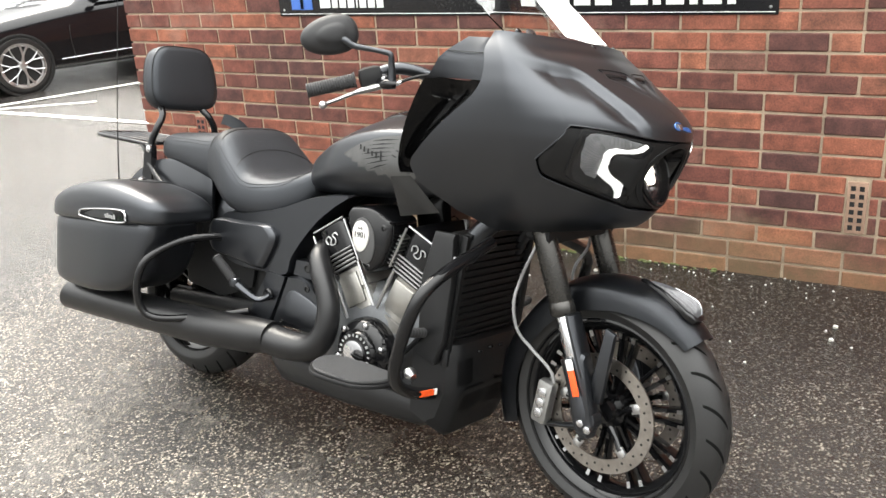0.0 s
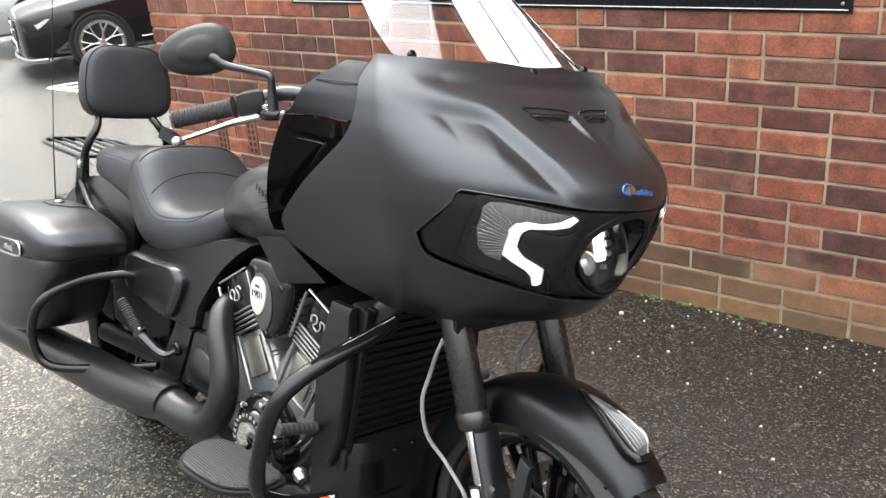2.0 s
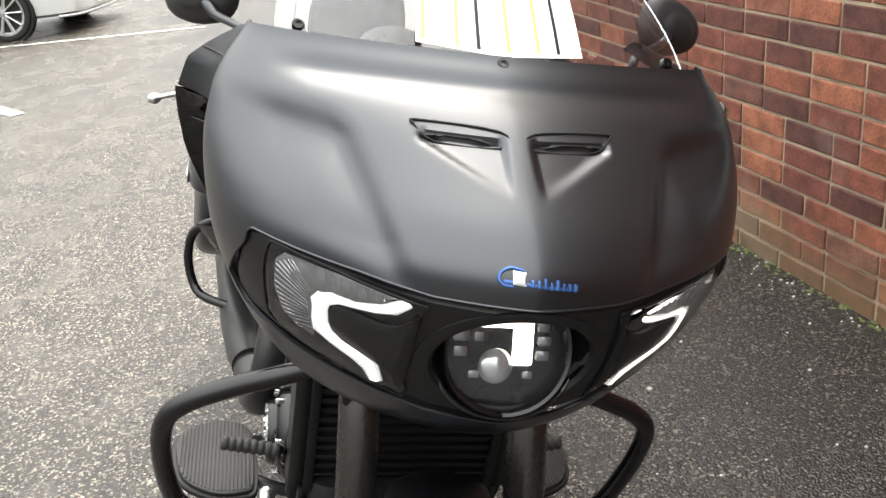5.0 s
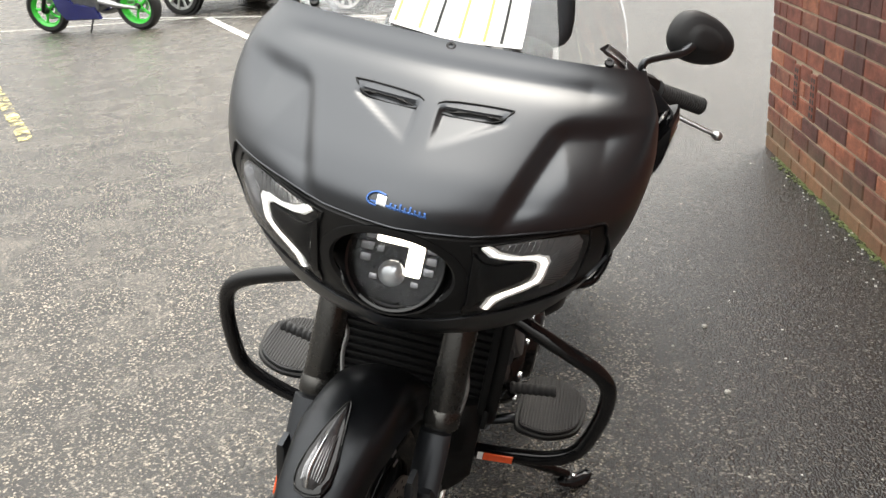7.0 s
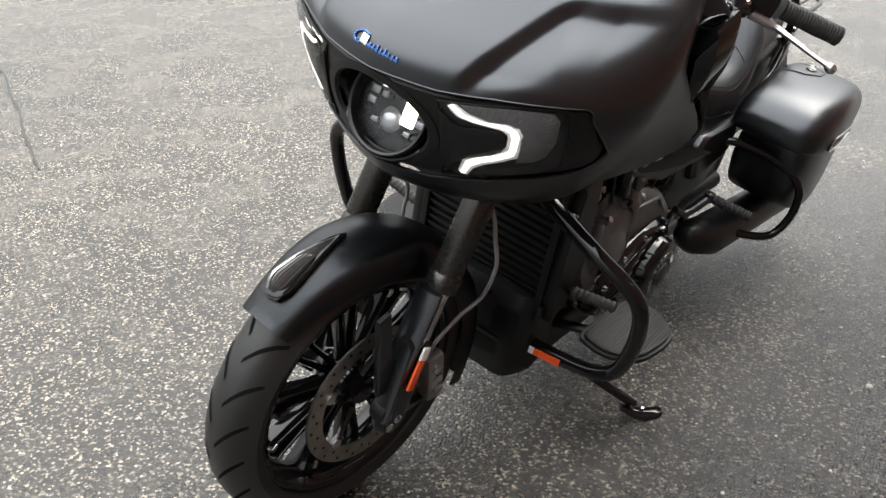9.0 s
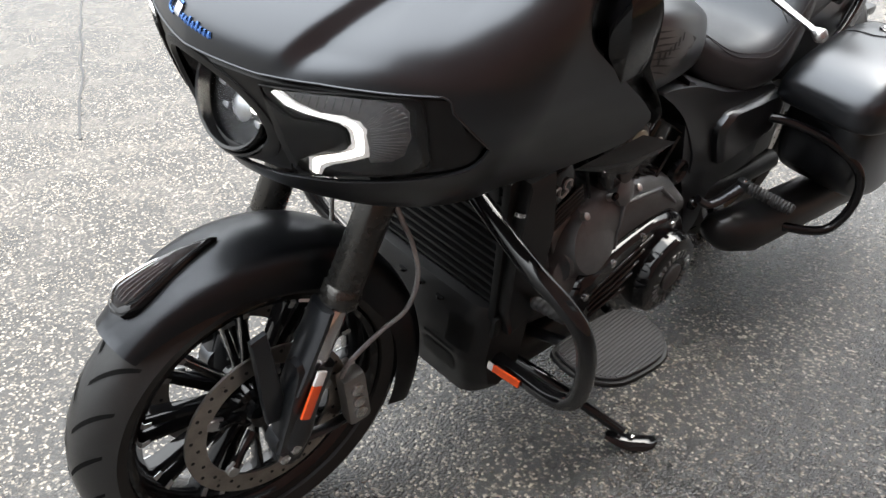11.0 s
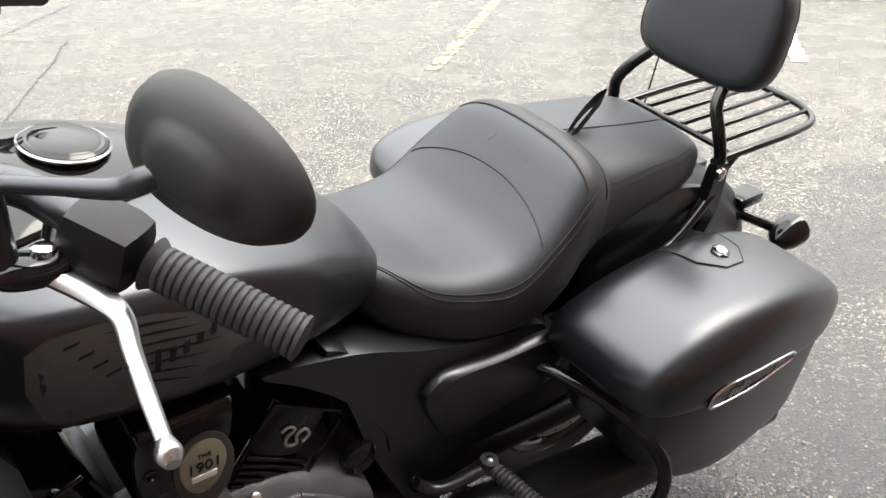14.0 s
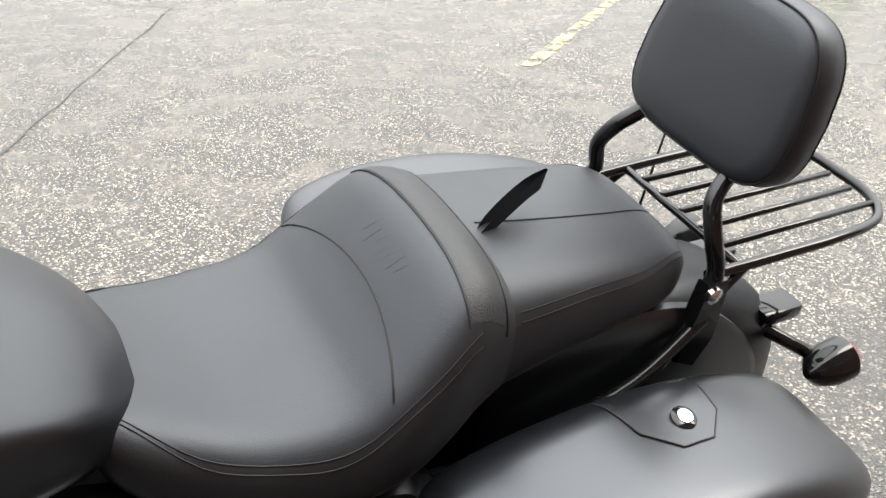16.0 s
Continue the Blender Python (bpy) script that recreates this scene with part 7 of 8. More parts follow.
# -- side covers, swing arm, frame rear --
for s in (-1, 1):
    bm = bmesh.new()
    oc = [(-0.80, 0.79), (-0.95, 0.765), (-1.10, 0.71), (-1.25, 0.675), (-1.36, 0.66), (-1.38, 0.60), (-1.34, 0.50), (-1.15, 0.49), (-1.055, 0.50), (-1.03, 0.565), (-0.94, 0.678), (-0.86, 0.745)]
    oc = [tuple(q) for q in smooth(oc, 4, closed=True)]
    prism(bm, oc, 0.10, 0.186, 0.04, place=lambda u, w, d: (u, s * d, w))
    sc = part("side_cover", bm, M_SATIN, bike, "matte black side cover")
    bm = bmesh.new()
    oc = [(-1.40, 0.632), (-1.25, 0.645), (-1.145, 0.652), (-1.108, 0.638), (-1.095, 0.605), (-1.14, 0.52), (-1.17, 0.505), (-1.28, 0.518), (-1.40, 0.535)]
    oc = [tuple(q) for q in smooth(oc, 4, closed=True)]
    rings = []
    for f, d in ((1.0, 0.15), (1.0, 0.190), (0.985, 0.200), (0.90, 0.209), (0.82, 0.210)):
        rings.append([(-1.25 + (u + 1.25) * f, s * d, 0.583 + (w - 0.583) * f) for u, w in oc])
    loft(bm, rings)
    part("cover_panel", bm, M_SATIN, sc, "raised matte black panel")
    if s < 0:
        bm = bmesh.new()
        oc = [(-1.135, 0.503), (-1.052, 0.498), (-1.08, 0.42), (-1.116, 0.336), (-1.215, 0.336), (-1.18, 0.42)]
        prism(bm, oc, 0.13, 0.190, 0.04, place=lambda u, w, d: (u, s * d, w))
        pv = part("pivot_cover", bm, M_SATIN, bike, "matte black pivot cover plates")
        bm = bmesh.new()
        oc = [(-1.046, 0.499), (-1.0, 0.505), (-0.954, 0.493), (-0.90, 0.455), (-0.857, 0.405), (-0.868, 0.36), (-0.906, 0.335), (-1.108, 0.334), (-1.075, 0.42)]
        prism(bm, oc, 0.12, 0.188, 0.05, place=lambda u, w, d: (u, s * d, w))
        part("front_plate", bm, M_SATIN, pv)
        bm = bmesh.new()
        oc = [(-1.03, 0.455), (-0.96, 0.450), (-0.90, 0.425), (-0.872, 0.395), (-0.90, 0.36), (-1.07, 0.36)]
        oc = [tuple(q) for q in smooth(oc, 3, closed=True)]
        prism(bm, oc, 0.18, 0.196, 0.12, place=lambda u, w, d: (u, s * d, w))
        part("raised_plate", bm, M_SATIN, pv)
        bm = bmesh.new()
        prism(bm, [(-1.03, 0.555), (-0.95, 0.56), (-0.93, 0.52), (-0.96, 0.50), (-1.04, 0.505)], 0.10, 0.170, 0.06, place=lambda u, w, d: (u, s * d, w))
        part("bracket", bm, M_SATIN, pv)
        for q, r in (((-0.974, 0.535), 0.013), ((-0.955, 0.475), 0.010), ((-1.06, 0.352), 0.007)):
            bm = bmesh.new()
            lathe(bm, [(r, 0), (r, 0.004), (r * 0.8, 0.005), (r * 0.7, 0.002), (0.001, 0.001)], Matrix.Translation((q[0], s * (0.170 if q[1] > 0.5 else 0.188), q[1])) @ Matrix.Rotation(radians(-90 * s), 4, "X"), 18)
            part("bolt_hole", bm, M_DARK, pv)
        bm = bmesh.new()
        lathe(bm, [(0.020, 0), (0.020, 0.012), (0.015, 0.016), (0.008, 0.012)], Matrix.Translation((-1.12, s * 0.188, 0.428)) @ Matrix.Rotation(radians(-90 * s), 4, "X"), 20)
        part("pivot_boss", bm, M_GLOSS, pv)
    else:
        bm = bmesh.new()
        oc = [(-0.905, 0.79), (-0.94, 0.695), (-0.975, 0.61), (-1.015, 0.515), (-1.08, 0.40), (-1.135, 0.30), (-1.17, 0.285), (-1.195, 0.32), (-1.21, 0.41), (-1.38, 0.42), (-1.41, 0.52), (-1.40, 0.63), (-1.15, 0.685), (-1.0, 0.735)]
        oc = [tuple(q) for q in smooth(oc, 3, closed=True)]
        prism(bm, oc, 0.10, 0.182, 0.03, place=lambda u, w, d: (u, s * d, w))
        lc = part("lower_cover", bm, M_SATIN, sc, "matte black lower side cover")
        for q, r in (((-0.985, 0.54), 0.030), ((-1.12, 0.40), 0.016)):
            bm = bmesh.new()
            lathe(bm, [(r, 0), (r, 0.014), (r * 0.85, 0.018), (r * 0.7, 0.010), (r * 0.3, 0.008)], Matrix.Translation((q[0], 0.178, q[1])) @ Matrix.Rotation(radians(-90), 4, "X"), 24)
            part("boss", bm, M_GLOSS, lc)
    bm = bmesh.new()
    tube(bm, [(-1.0, s * 0.14, 0.36), (-1.3, s * 0.14, 0.34), (-1.66, s * 0.135, 0.311)], [0.035, 0.03, 0.03], 12, 5)
    part("swing_arm", bm, M_TRIM, bike, "black swing arm")
    # passenger peg
    bm = bmesh.new()
    k = (-1.212, s * 0.255, 0.457)
    tube(bm, [(-1.10, s * 0.205, 0.43), (-1.14, s * 0.225, 0.412), k], [0.012, 0.013, 0.016], 10, 4, flat=0.8)
    lathe(bm, [(0.016, -0.012), (0.018, 0), (0.016, 0.012)], Matrix.Translation(k), 16)
    pg = part("passenger_peg", bm, M_SATIN, bike, "black folding passenger peg")
    e = (-1.235, s * 0.382, 0.445) if s > 0 else (-1.287, s * 0.275, 0.532)
    bm = bmesh.new()
    d = (Vector(e) - Vector(k))
    pr, rr_ = [tuple(Vector(k) + d * 0.1)], [0.0125]
    for q in range(13):
        for f, r in ((0.0, 0.0130), (0.3, 0.0158), (0.6, 0.0158), (0.95, 0.0130)):
            pr.append(tuple(Vector(k) + d * (0.14 + 0.84 * (q + f) / 13)))
            rr_.append(r)
    tube(bm, pr + [e], rr_ + [0.011], 14, raw=True)
    part("peg_rubber", bm, M_GRIP, pg, "ribbed rubber")
    bm = bmesh.new()
    lathe(bm, [(0.007, 0), (0.006, 0.003), (0.001, 0.004)], Matrix.Translation((k[0], k[1], k[2] + 0.012)), 12)
    part("bolt", bm, M_CHROME, pg)
    # bag guard bar
    bm = bmesh.new()
    tube(bm, [(-1.34, s * 0.19, 0.575), (-1.36, s * 0.24, 0.582), (-1.40, s * 0.34, 0.565), (-1.44, s * 0.425, 0.51), (-1.46, s * 0.445, 0.43), (-1.455, s * 0.432, 0.352), (-1.42, s * 0.40, 0.318), (-1.33, s * 0.31, 0.325), (-1.19, s * 0.21, 0.36)], 0.0125, 14, 7)
    part("bag_guard", bm, M_GLOSS, bike, "gloss black saddlebag guard bar")

# dark block added to keep light out of the gap behind the engine
bm = bmesh.new()
rings = [sect(x, w, zb, zt, 4.0) for x, w, zb, zt in ((-0.98, 0.11, 0.34, 0.66), (-1.10, 0.13, 0.33, 0.66), (-1.30, 0.135, 0.36, 0.66), (-1.42, 0.135, 0.45, 0.66))]
loft(bm, rings)
part("inner_guard", bm, M_DARK, bike, "added dark block closing the gap between frame and bags")

# -- tank --
bm = bmesh.new()
rows = [(-0.38, 0.06, 0.90, 0.99), (-0.44, 0.155, 0.84, 1.03), (-0.54, 0.222, 0.815, 1.05), (-0.66, 0.234, 0.80, 1.050), (-0.77, 0.224, 0.79, 1.028), (-0.88, 0.198, 0.782, 0.985), (-0.96, 0.164, 0.776, 0.935), (-1.015, 0.134, 0.772, 0.896), (-1.05, 0.098, 0.775, 0.862), (-1.07, 0.055, 0.785, 0.835)]
rows = smooth(rows, 5)
rings = []
def tank_half(w, zb, zt):
    """Half a section from the ridge down: gentle top, soft crease, steep flank, tucked foot."""
    h = zt - zb
    out = [(0.88 * w * t, zt - 0.22 * h * t ** 1.7) for t in np.linspace(0, 1, 14)]
    out += [(0.915 * w, zt - 0.245 * h), (0.94 * w, zt - 0.285 * h), (0.958 * w, zt - 0.34 * h)]
    out += [(w * (0.962 + 0.038 * np.sin(np.pi / 2 * k)), zt - (0.36 + 0.26 * k) * h) for k in np.linspace(0.1, 1, 6)]
    out += [(w * (1 - 0.26 * k ** 2.2), zt - (0.62 + 0.38 * k) * h) for k in np.linspace(0.15, 1, 7)]
    return out


for x, w, zb, zt in rows:
    half = tank_half(w, zb, zt)
    rings.append([(x, y, z) for y, z in half] + [(x, -y, z) for y, z in half[:0:-1]])
loft(bm, rings)
TANK_ROWS = rows
tank = part("fuel_tank", bm, M_SATIN, bike, "matte black fuel tank with grey decal")


def tank_y(x, z):
    w = np.interp(-x, -TANK_ROWS[:, 0], TANK_ROWS[:, 1])
    zb = np.interp(-x, -TANK_ROWS[:, 0], TANK_ROWS[:, 2])
    zt = np.interp(-x, -TANK_ROWS[:, 0], TANK_ROWS[:, 3])
    half = tank_half(w, zb, zt)
    return float(np.interp(-z, [-q[1] for q in half], [q[0] for q in half]))


def decal(outline, s, off=0.0016):
    """A thin sheet on the tank's flank."""
    bm = bmesh.new()
    line = [q for a, b in zip(outline, outline[1:] + outline[:1]) for q in [(a[0] + (b[0] - a[0]) * k / 3, a[1] + (b[1] - a[1]) * k / 3) for k in range(3)]]
    c = np.mean(line, 0)
    loft(bm, [[(c[0] + (u - c[0]) * f, s * (tank_y(c[0] + (u - c[0]) * f, c[1] + (w - c[1]) * f) + off), c[1] + (w - c[1]) * f) for u, w in line] for f in (1.0, 0.7, 0.4, 0.1)])
    return bm


FIELD = [(-0.525, 0.918), (-0.530, 0.962), (-0.552, 0.978), (-0.598, 0.982), (-0.66, 0.974), (-0.74, 0.950), (-0.815, 0.912), (-0.79, 0.902), (-0.775, 0.907), (-0.77, 0.893), (-0.745, 0.893), (-0.742, 0.880), (-0.712, 0.884), (-0.705, 0.872), (-0.675, 0.878), (-0.665, 0.864), (-0.635, 0.872), (-0.62, 0.857), (-0.59, 0.868), (-0.565, 0.853), (-0.54, 0.872)]
for s in (-1, 1):
    fd = part("decal_field", decal(FIELD, s), M_GREYDECAL, tank, "grey feather-shaped decal")
    for k in range(7):
        x0, z0 = -0.600 - 0.004 * k, 0.970 - 0.0115 * k
        x1, z1 = -0.700 - 0.012 * (3 - abs(k - 3)), 0.958 - 0.0135 * k
        part("decal_slit", decal([(x0, z0 + 0.0012), ((x0 + x1) / 2, (z0 + z1) / 2 + 0.004), (x1, z1), ((x0 + x1) / 2, (z0 + z1) / 2)], s, 0.0022), M_TRIM, fd)
    for k in range(4):
        x0, z0 = -0.565 - 0.012 * k, 0.966 - 0.014 * k
        part("decal_slit", decal([(x0, z0), (x0 - 0.016, z0 + 0.004), (x0 - 0.015, z0 + 0.0005), (x0 + 0.001, z0 - 0.0035)], s, 0.0022), M_TRIM, fd)
    for k in range(6):
        x0, z0 = -0.650 - 0.017 * k, 0.908 + 0.0045 * k
        tall = 0.026 if k == 0 else 0.014
        part("script_bar", decal([(x0, z0), (x0 - 0.007, z0), (x0 - 0.010, z0 + tall), (x0 - 0.003, z0 + tall)], s, 0.0028), M_TRIM, fd, "dark script across the decal" if k == 0 else "")
# console and filler
bm = bmesh.new()
con = [(-0.41, 0.145), (-0.48, 0.140), (-0.56, 0.128), (-0.64, 0.110), (-0.72, 0.085), (-0.79, 0.054), (-0.835, 0.025)]
rings = []
for x, w in smooth(con, 3):
    tw, zb, zt = (float(np.interp(-x, -TANK_ROWS[:, 0], TANK_ROWS[:, k])) for k in (1, 2, 3))
    half = tank_half(tw, zb, zt)
    ring = []
    for f, up_ in ((-1, -0.03), (-0.985, 0.003), (-0.93, 0.007), (-0.7, 0.010), (-0.35, 0.013), (0, 0.014), (0.35, 0.013), (0.7, 0.010), (0.93, 0.007), (0.985, 0.003), (1, -0.03)):
        y = f * min(w, tw * 0.86)
        ring.append((x, y, float(np.interp(abs(y), [q[0] for q in half[:14]], [q[1] for q in half[:14]])) + up_))
    rings.append(ring)
loft(bm, rings)
cons = part("tank_console", bm, M_GLOSS, tank, "gloss black tank console")
bm = bmesh.new()
m_ = Matrix.Translation((-0.655, 0, 1.058)) @ Matrix.Rotation(radians(-6), 4, "Y")
lathe(bm, [(0.047, 0.0), (0.047, 0.010), (0.043, 0.013), (0.039, 0.012), (0.036, 0.014), (0.01, 0.016)], m_, 40)
part("filler_cap", bm, M_GLOSS, cons, "gloss black filler cap")
bm = bmesh.new()
lathe(bm, [(0.049, 0.004), (0.0515, 0.008), (0.049, 0.010), (0.047, 0.008)], m_, 40, closed=True)
part("cap_ring", bm, M_RIB, cons)

# -- seat --
def seat_ring(x, w, zb, zt, dish=0.0, k=36, edge=0.35):
    out = []
    for i in range(k):
        a = 2 * np.pi * i / k
        c, s_ = np.cos(a), np.sin(a)
        y = w * np.sign(c) * abs(c) ** 0.55
        if s_ >= 0:
            z = zb + (zt - zb) * (0.45 + 0.55 * s_ ** 0.6) - dish * max(0, 1 - (y / (w * 0.8)) ** 2)
        else:
            z = zb + (zt - zb) * 0.45 * (1 - abs(s_) ** 0.6)
        out.append((x, y, z))
    return out


bm = bmesh.new()
rows = smooth([(-1.015, 0.115, 0.755, 0.845, 0.0), (-1.045, 0.137, 0.715, 0.838, 0.004), (-1.11, 0.163, 0.675, 0.816, 0.008), (-1.18, 0.186, 0.655, 0.802, 0.012), (-1.27, 0.199, 0.650, 0.808, 0.012), (-1.323, 0.203, 0.655, 0.845, 0.010),
               (-1.365, 0.198, 0.665, 0.887, 0.006), (-1.405, 0.188, 0.685, 0.924, 0.002), (-1.44, 0.176, 0.71, 0.934, 0.0), (-1.48, 0.163, 0.73, 0.920, 0.0)], 5)
loft(bm, [seat_ring(x, w, zb, zt, d) for x, w, zb, zt, d in rows])
seat = part("rider_seat", bm, M_VINYL, bike, "black vinyl rider seat with raised back", sharp=60)
bm = bmesh.new()
rows2 = smooth([(-1.455, 0.166, 0.73, 0.918, 0.0), (-1.51, 0.160, 0.74, 0.912, 0.0), (-1.60, 0.152, 0.76, 0.905, 0.002), (-1.70, 0.142, 0.775, 0.896, 0.002), (-1.765, 0.128, 0.785, 0.888, 0.0), (-1.80, 0.10, 0.80, 0.866, 0.0), (-1.81, 0.06, 0.81, 0.848, 0.0)], 5)
loft(bm, [seat_ring(x, w, zb, zt, d) for x, w, zb, zt, d in rows2])
pil = part("passenger_seat", bm, M_VINYL, bike, "black vinyl passenger seat", sharp=60)


def seat_top(x, y, r):
    q = [np.interp(-x, -r[:, 0], r[:, k]) for k in range(1, 5)]
    w, zb, zt, d = q
    c = min(abs(y) / w, 0.995) ** (1 / 0.55)
    s_ = np.sqrt(1 - c * c)
    return zb + (zt - zb) * (0.45 + 0.55 * s_ ** 0.6) - d * max(0, 1 - (y / (w * 0.8)) ** 2)


# stitched seams: thin cords on the vinyl
def seam(xy, r, parent, rad=0.0013):
    bm = bmesh.new()
    tube(bm, [(x, y, seat_top(x, y, r) + 0.0004) for x, y in smooth(xy, 5)], rad, 6, raw=True)
    part("seam", bm, M_TRIM, parent)


seam([(-1.352 + 1.1 * y * y, y) for y in np.linspace(-0.175, 0.175, 12)], rows, seat)
for x0 in (-1.424, -1.478):
    seam([(x0 + 0.5 * y * y, y) for y in np.linspace(-0.165, 0.165, 14)], rows, seat)
seam([(-1.50, 0.012), (-1.60, 0.02), (-1.70, 0.026), (-1.78, 0.03)], rows2, pil, 0.0010)
for s in (-1, 1):
    for off in (0.0, 0.006):
        seam([(-1.04, s * (0.100 + off)), (-1.11, s * (0.150 + off)), (-1.21, s * (0.180 + off)), (-1.29, s * (0.189 + off)), (-1.37, s * (0.184 + off)), (-1.425, s * (0.170 + off))], rows, seat, 0.0009)
        seam([(-1.49, s * (0.150 + off)), (-1.60, s * (0.140 + off)), (-1.70, s * (0.130 + off)), (-1.775, s * (0.108 + off))], rows2, pil, 0.0009)
# woven band between the two back seams
bm = bmesh.new()
loft(bm, [[(x0 + 0.5 * y * y, y, seat_top(x0 + 0.5 * y * y, y, rows) + 0.0012) for y in np.linspace(-0.163, 0.163, 33)] for x0 in np.linspace(-1.426, -1.476, 6)], cap=False, closed=False)
part("woven_band", bm, M_WEAVE, seat, "textured vinyl band")
# strap: a wide band that rises from the joint, folds at its tip and comes back
bm = bmesh.new()
ln = smooth([(-1.497, 0.024, 0.885), (-1.510, 0.024, 0.912), (-1.540, 0.018, 0.934), (-1.575, 0.008, 0.948), (-1.604, 0.0, 0.952)], 6)
n_ = len(ln)
bands = []
for side in (1, -1):
    for i in (range(n_) if side > 0 else range(n_ - 1, -1, -1)):
        f = i / (n_ - 1)
        w_ = np.interp(f, [0, 0.3, 1], [0.009, 0.014, 0.019])
        across = np.array([0.55 - 0.45 * f, 0.25, 0.55 + 0.4 * f])
        across /= np.linalg.norm(across)
        q = np.array(ln[i]) + np.array([0.0, 0.9, 0.1]) * side * (0.002 + 0.007 * np.sin(np.pi * f) ** 0.8)
        bands.append([tuple(q + across * w_ * e) for e in (-1, -0.88, 0, 0.88, 1)])
loft(bm, bands, cap=False, closed=False)
bmesh.ops.solidify(bm, geom=bm.faces[:], thickness=0.0022)
part("seat_strap", bm, M_VINYL, bike, "black vinyl grab strap folded over the seat")
# embossed mark on the back: plain shallow bars
bm = bmesh.new()
for k, y in enumerate(np.linspace(-0.045, 0.045, 7)):
    x = -1.374
    tube(bm, [(x + 0.006 * (k % 2), y, seat_top(x + 0.006 * (k % 2), y, rows) - 0.0006), (x - 0.014, y + 0.008, seat_top(x - 0.014, y + 0.008, rows) - 0.0006)], 0.0006, 6, raw=True)
part("embossed_mark", bm, M_VINYL, seat)

# -- rear mudguard, lamps, rack, backrest --
bm = bmesh.new()
rows4 = []
prof = smooth([(-1.36, 0.66), (-1.45, 0.725), (-1.60, 0.762), (-1.80, 0.765), (-1.96, 0.735), (-2.07, 0.678), (-2.135, 0.60), (-2.16, 0.50), (-2.165, 0.40)], 5)
for k in range(len(prof)):
    t = prof[min(k + 1, len(prof) - 1)] - prof[max(k - 1, 0)]
    t /= np.linalg.norm(t)
    nx, nz = -t[1], t[0]
    if k < len(prof) and nz > 0 and nx > 0.9:
        nx, nz = -nx, -nz
    ring = []
    for q in np.linspace(-1, 1, 17):
        a = abs(q)
        drop = 0.10 * a ** 3.0
        ring.append((prof[k][0] + nx * drop, 0.128 * np.sign(q) * a ** 0.8, prof[k][1] + nz * drop))
    rows4.append(ring)
loft(bm, rows4, cap=False, closed=False)
bmesh.ops.solidify(bm, geom=bm.faces[:], thickness=-0.004)
rm = part("rear_mudguard", bm, M_SATIN, bike, "matte black rear mudguard", sharp=50)
bm = bmesh.new()
box(bm, (-2.165, 0, 0.50), (0.05, 0.10, 0.12), 0.015)
part("tail_housing", bm, M_TRIM, rm)
for s in (-1, 1):
    bm = bmesh.new()
    prism(bm, [tuple(q) for q in smooth([(-1.50, 0.79), (-1.70, 0.80), (-1.83, 0.775), (-1.94, 0.70), (-2.01, 0.60), (-2.02, 0.50), (-1.80, 0.48), (-1.50, 0.52)], 4, closed=True)], 0.128, 0.150, 0.08, place=lambda u, w, d: (u, s * (d - 0.10 * max(w - 0.68, 0)), w))
    part("side_skirt", bm, M_SATIN, rm, "matte black mudguard side")
    bm = bmesh.new()
    prism(bm, [(-1.22, 0.62), (-1.52, 0.62), (-1.60, 0.50), (-1.58, 0.38), (-1.40, 0.36), (-1.25, 0.42)], 0.135, 0.150, 0.08, place=lambda u, w, d: (u, s * d, w))
    part("inner_guard", bm, M_TRIM, rm, "black guard inside the bag")
for s in (-1, 1):
    bm = bmesh.new()
    rod(bm, (-2.03, s * 0.05, 0.64), (-2.12, s * 0.155, 0.61), 0.012)
    box(bm, (-2.09, s * 0.08, 0.655), (0.09, 0.05, 0.03), 0.008)
    ind = part("indicator", bm, M_GLOSS, bike, "gloss black rear indicator with red lens")
    m_ = Matrix.Translation((-2.15, s * 0.185, 0.605)) @ Matrix.Rotation(radians(-82), 4, "Y")
    bm = bmesh.new()
    lathe(bm, [(0.008, -0.06), (0.026, -0.045), (0.037, -0.015), (0.038, 0.02), (0.034, 0.024)], m_, 28)
    part("indicator_body", bm, M_GLOSS, ind)
    bm = bmesh.new()
    lathe(bm, [(0.034, 0.022), (0.028, 0.032), (0.012, 0.038), (0.001, 0.039)], m_, 24)
    part("indicator_lens", bm, M_REDLENS, ind, "red lens")

for s in (-1, 1):
    bm = bmesh.new()
    tube(bm, [(-1.77, s * 0.142, 0.69), (-1.80, s * 0.142, 0.75), (-1.822, s * 0.142, 0.805), (-1.822, s * 0.140, 0.85), (-1.806, s * 0.130, 0.90), (-1.81, s * 0.105, 0.945), (-1.845, s * 0.088, 0.985), (-1.85, s * 0.086, 1.05)], 0.0125, 14, 7)
    up = part("backrest_upright", bm, M_GLOSS, bike, "gloss black bent backrest upright")
    bm = bmesh.new()
    prism(bm, [(-1.80, 0.84), (-1.838, 0.84), (-1.85, 0.73), (-1.83, 0.68), (-1.79, 0.70)], 0.134, 0.158, 0.05, place=lambda u, w, d: (u, s * d, w))
    part("mount_plate", bm, M_GLOSS, up)
    bm = bmesh.new()
    lathe(bm, [(0.013, 0), (0.013, 0.008), (0.007, 0.011)], Matrix.Translation((-1.81, s * 0.156, 0.825)) @ Matrix.Rotation(radians(-90 * s), 4, "X"), 16)
    part("bolt", bm, M_CHROME, up)
    bm = bmesh.new()
    tube(bm, [(-1.82, s * 0.15, 0.77), (-1.70, s * 0.17, 0.705), (-1.55, s * 0.175, 0.665)], 0.010, 10, 5)
    part("stay", bm, M_GLOSS, up)
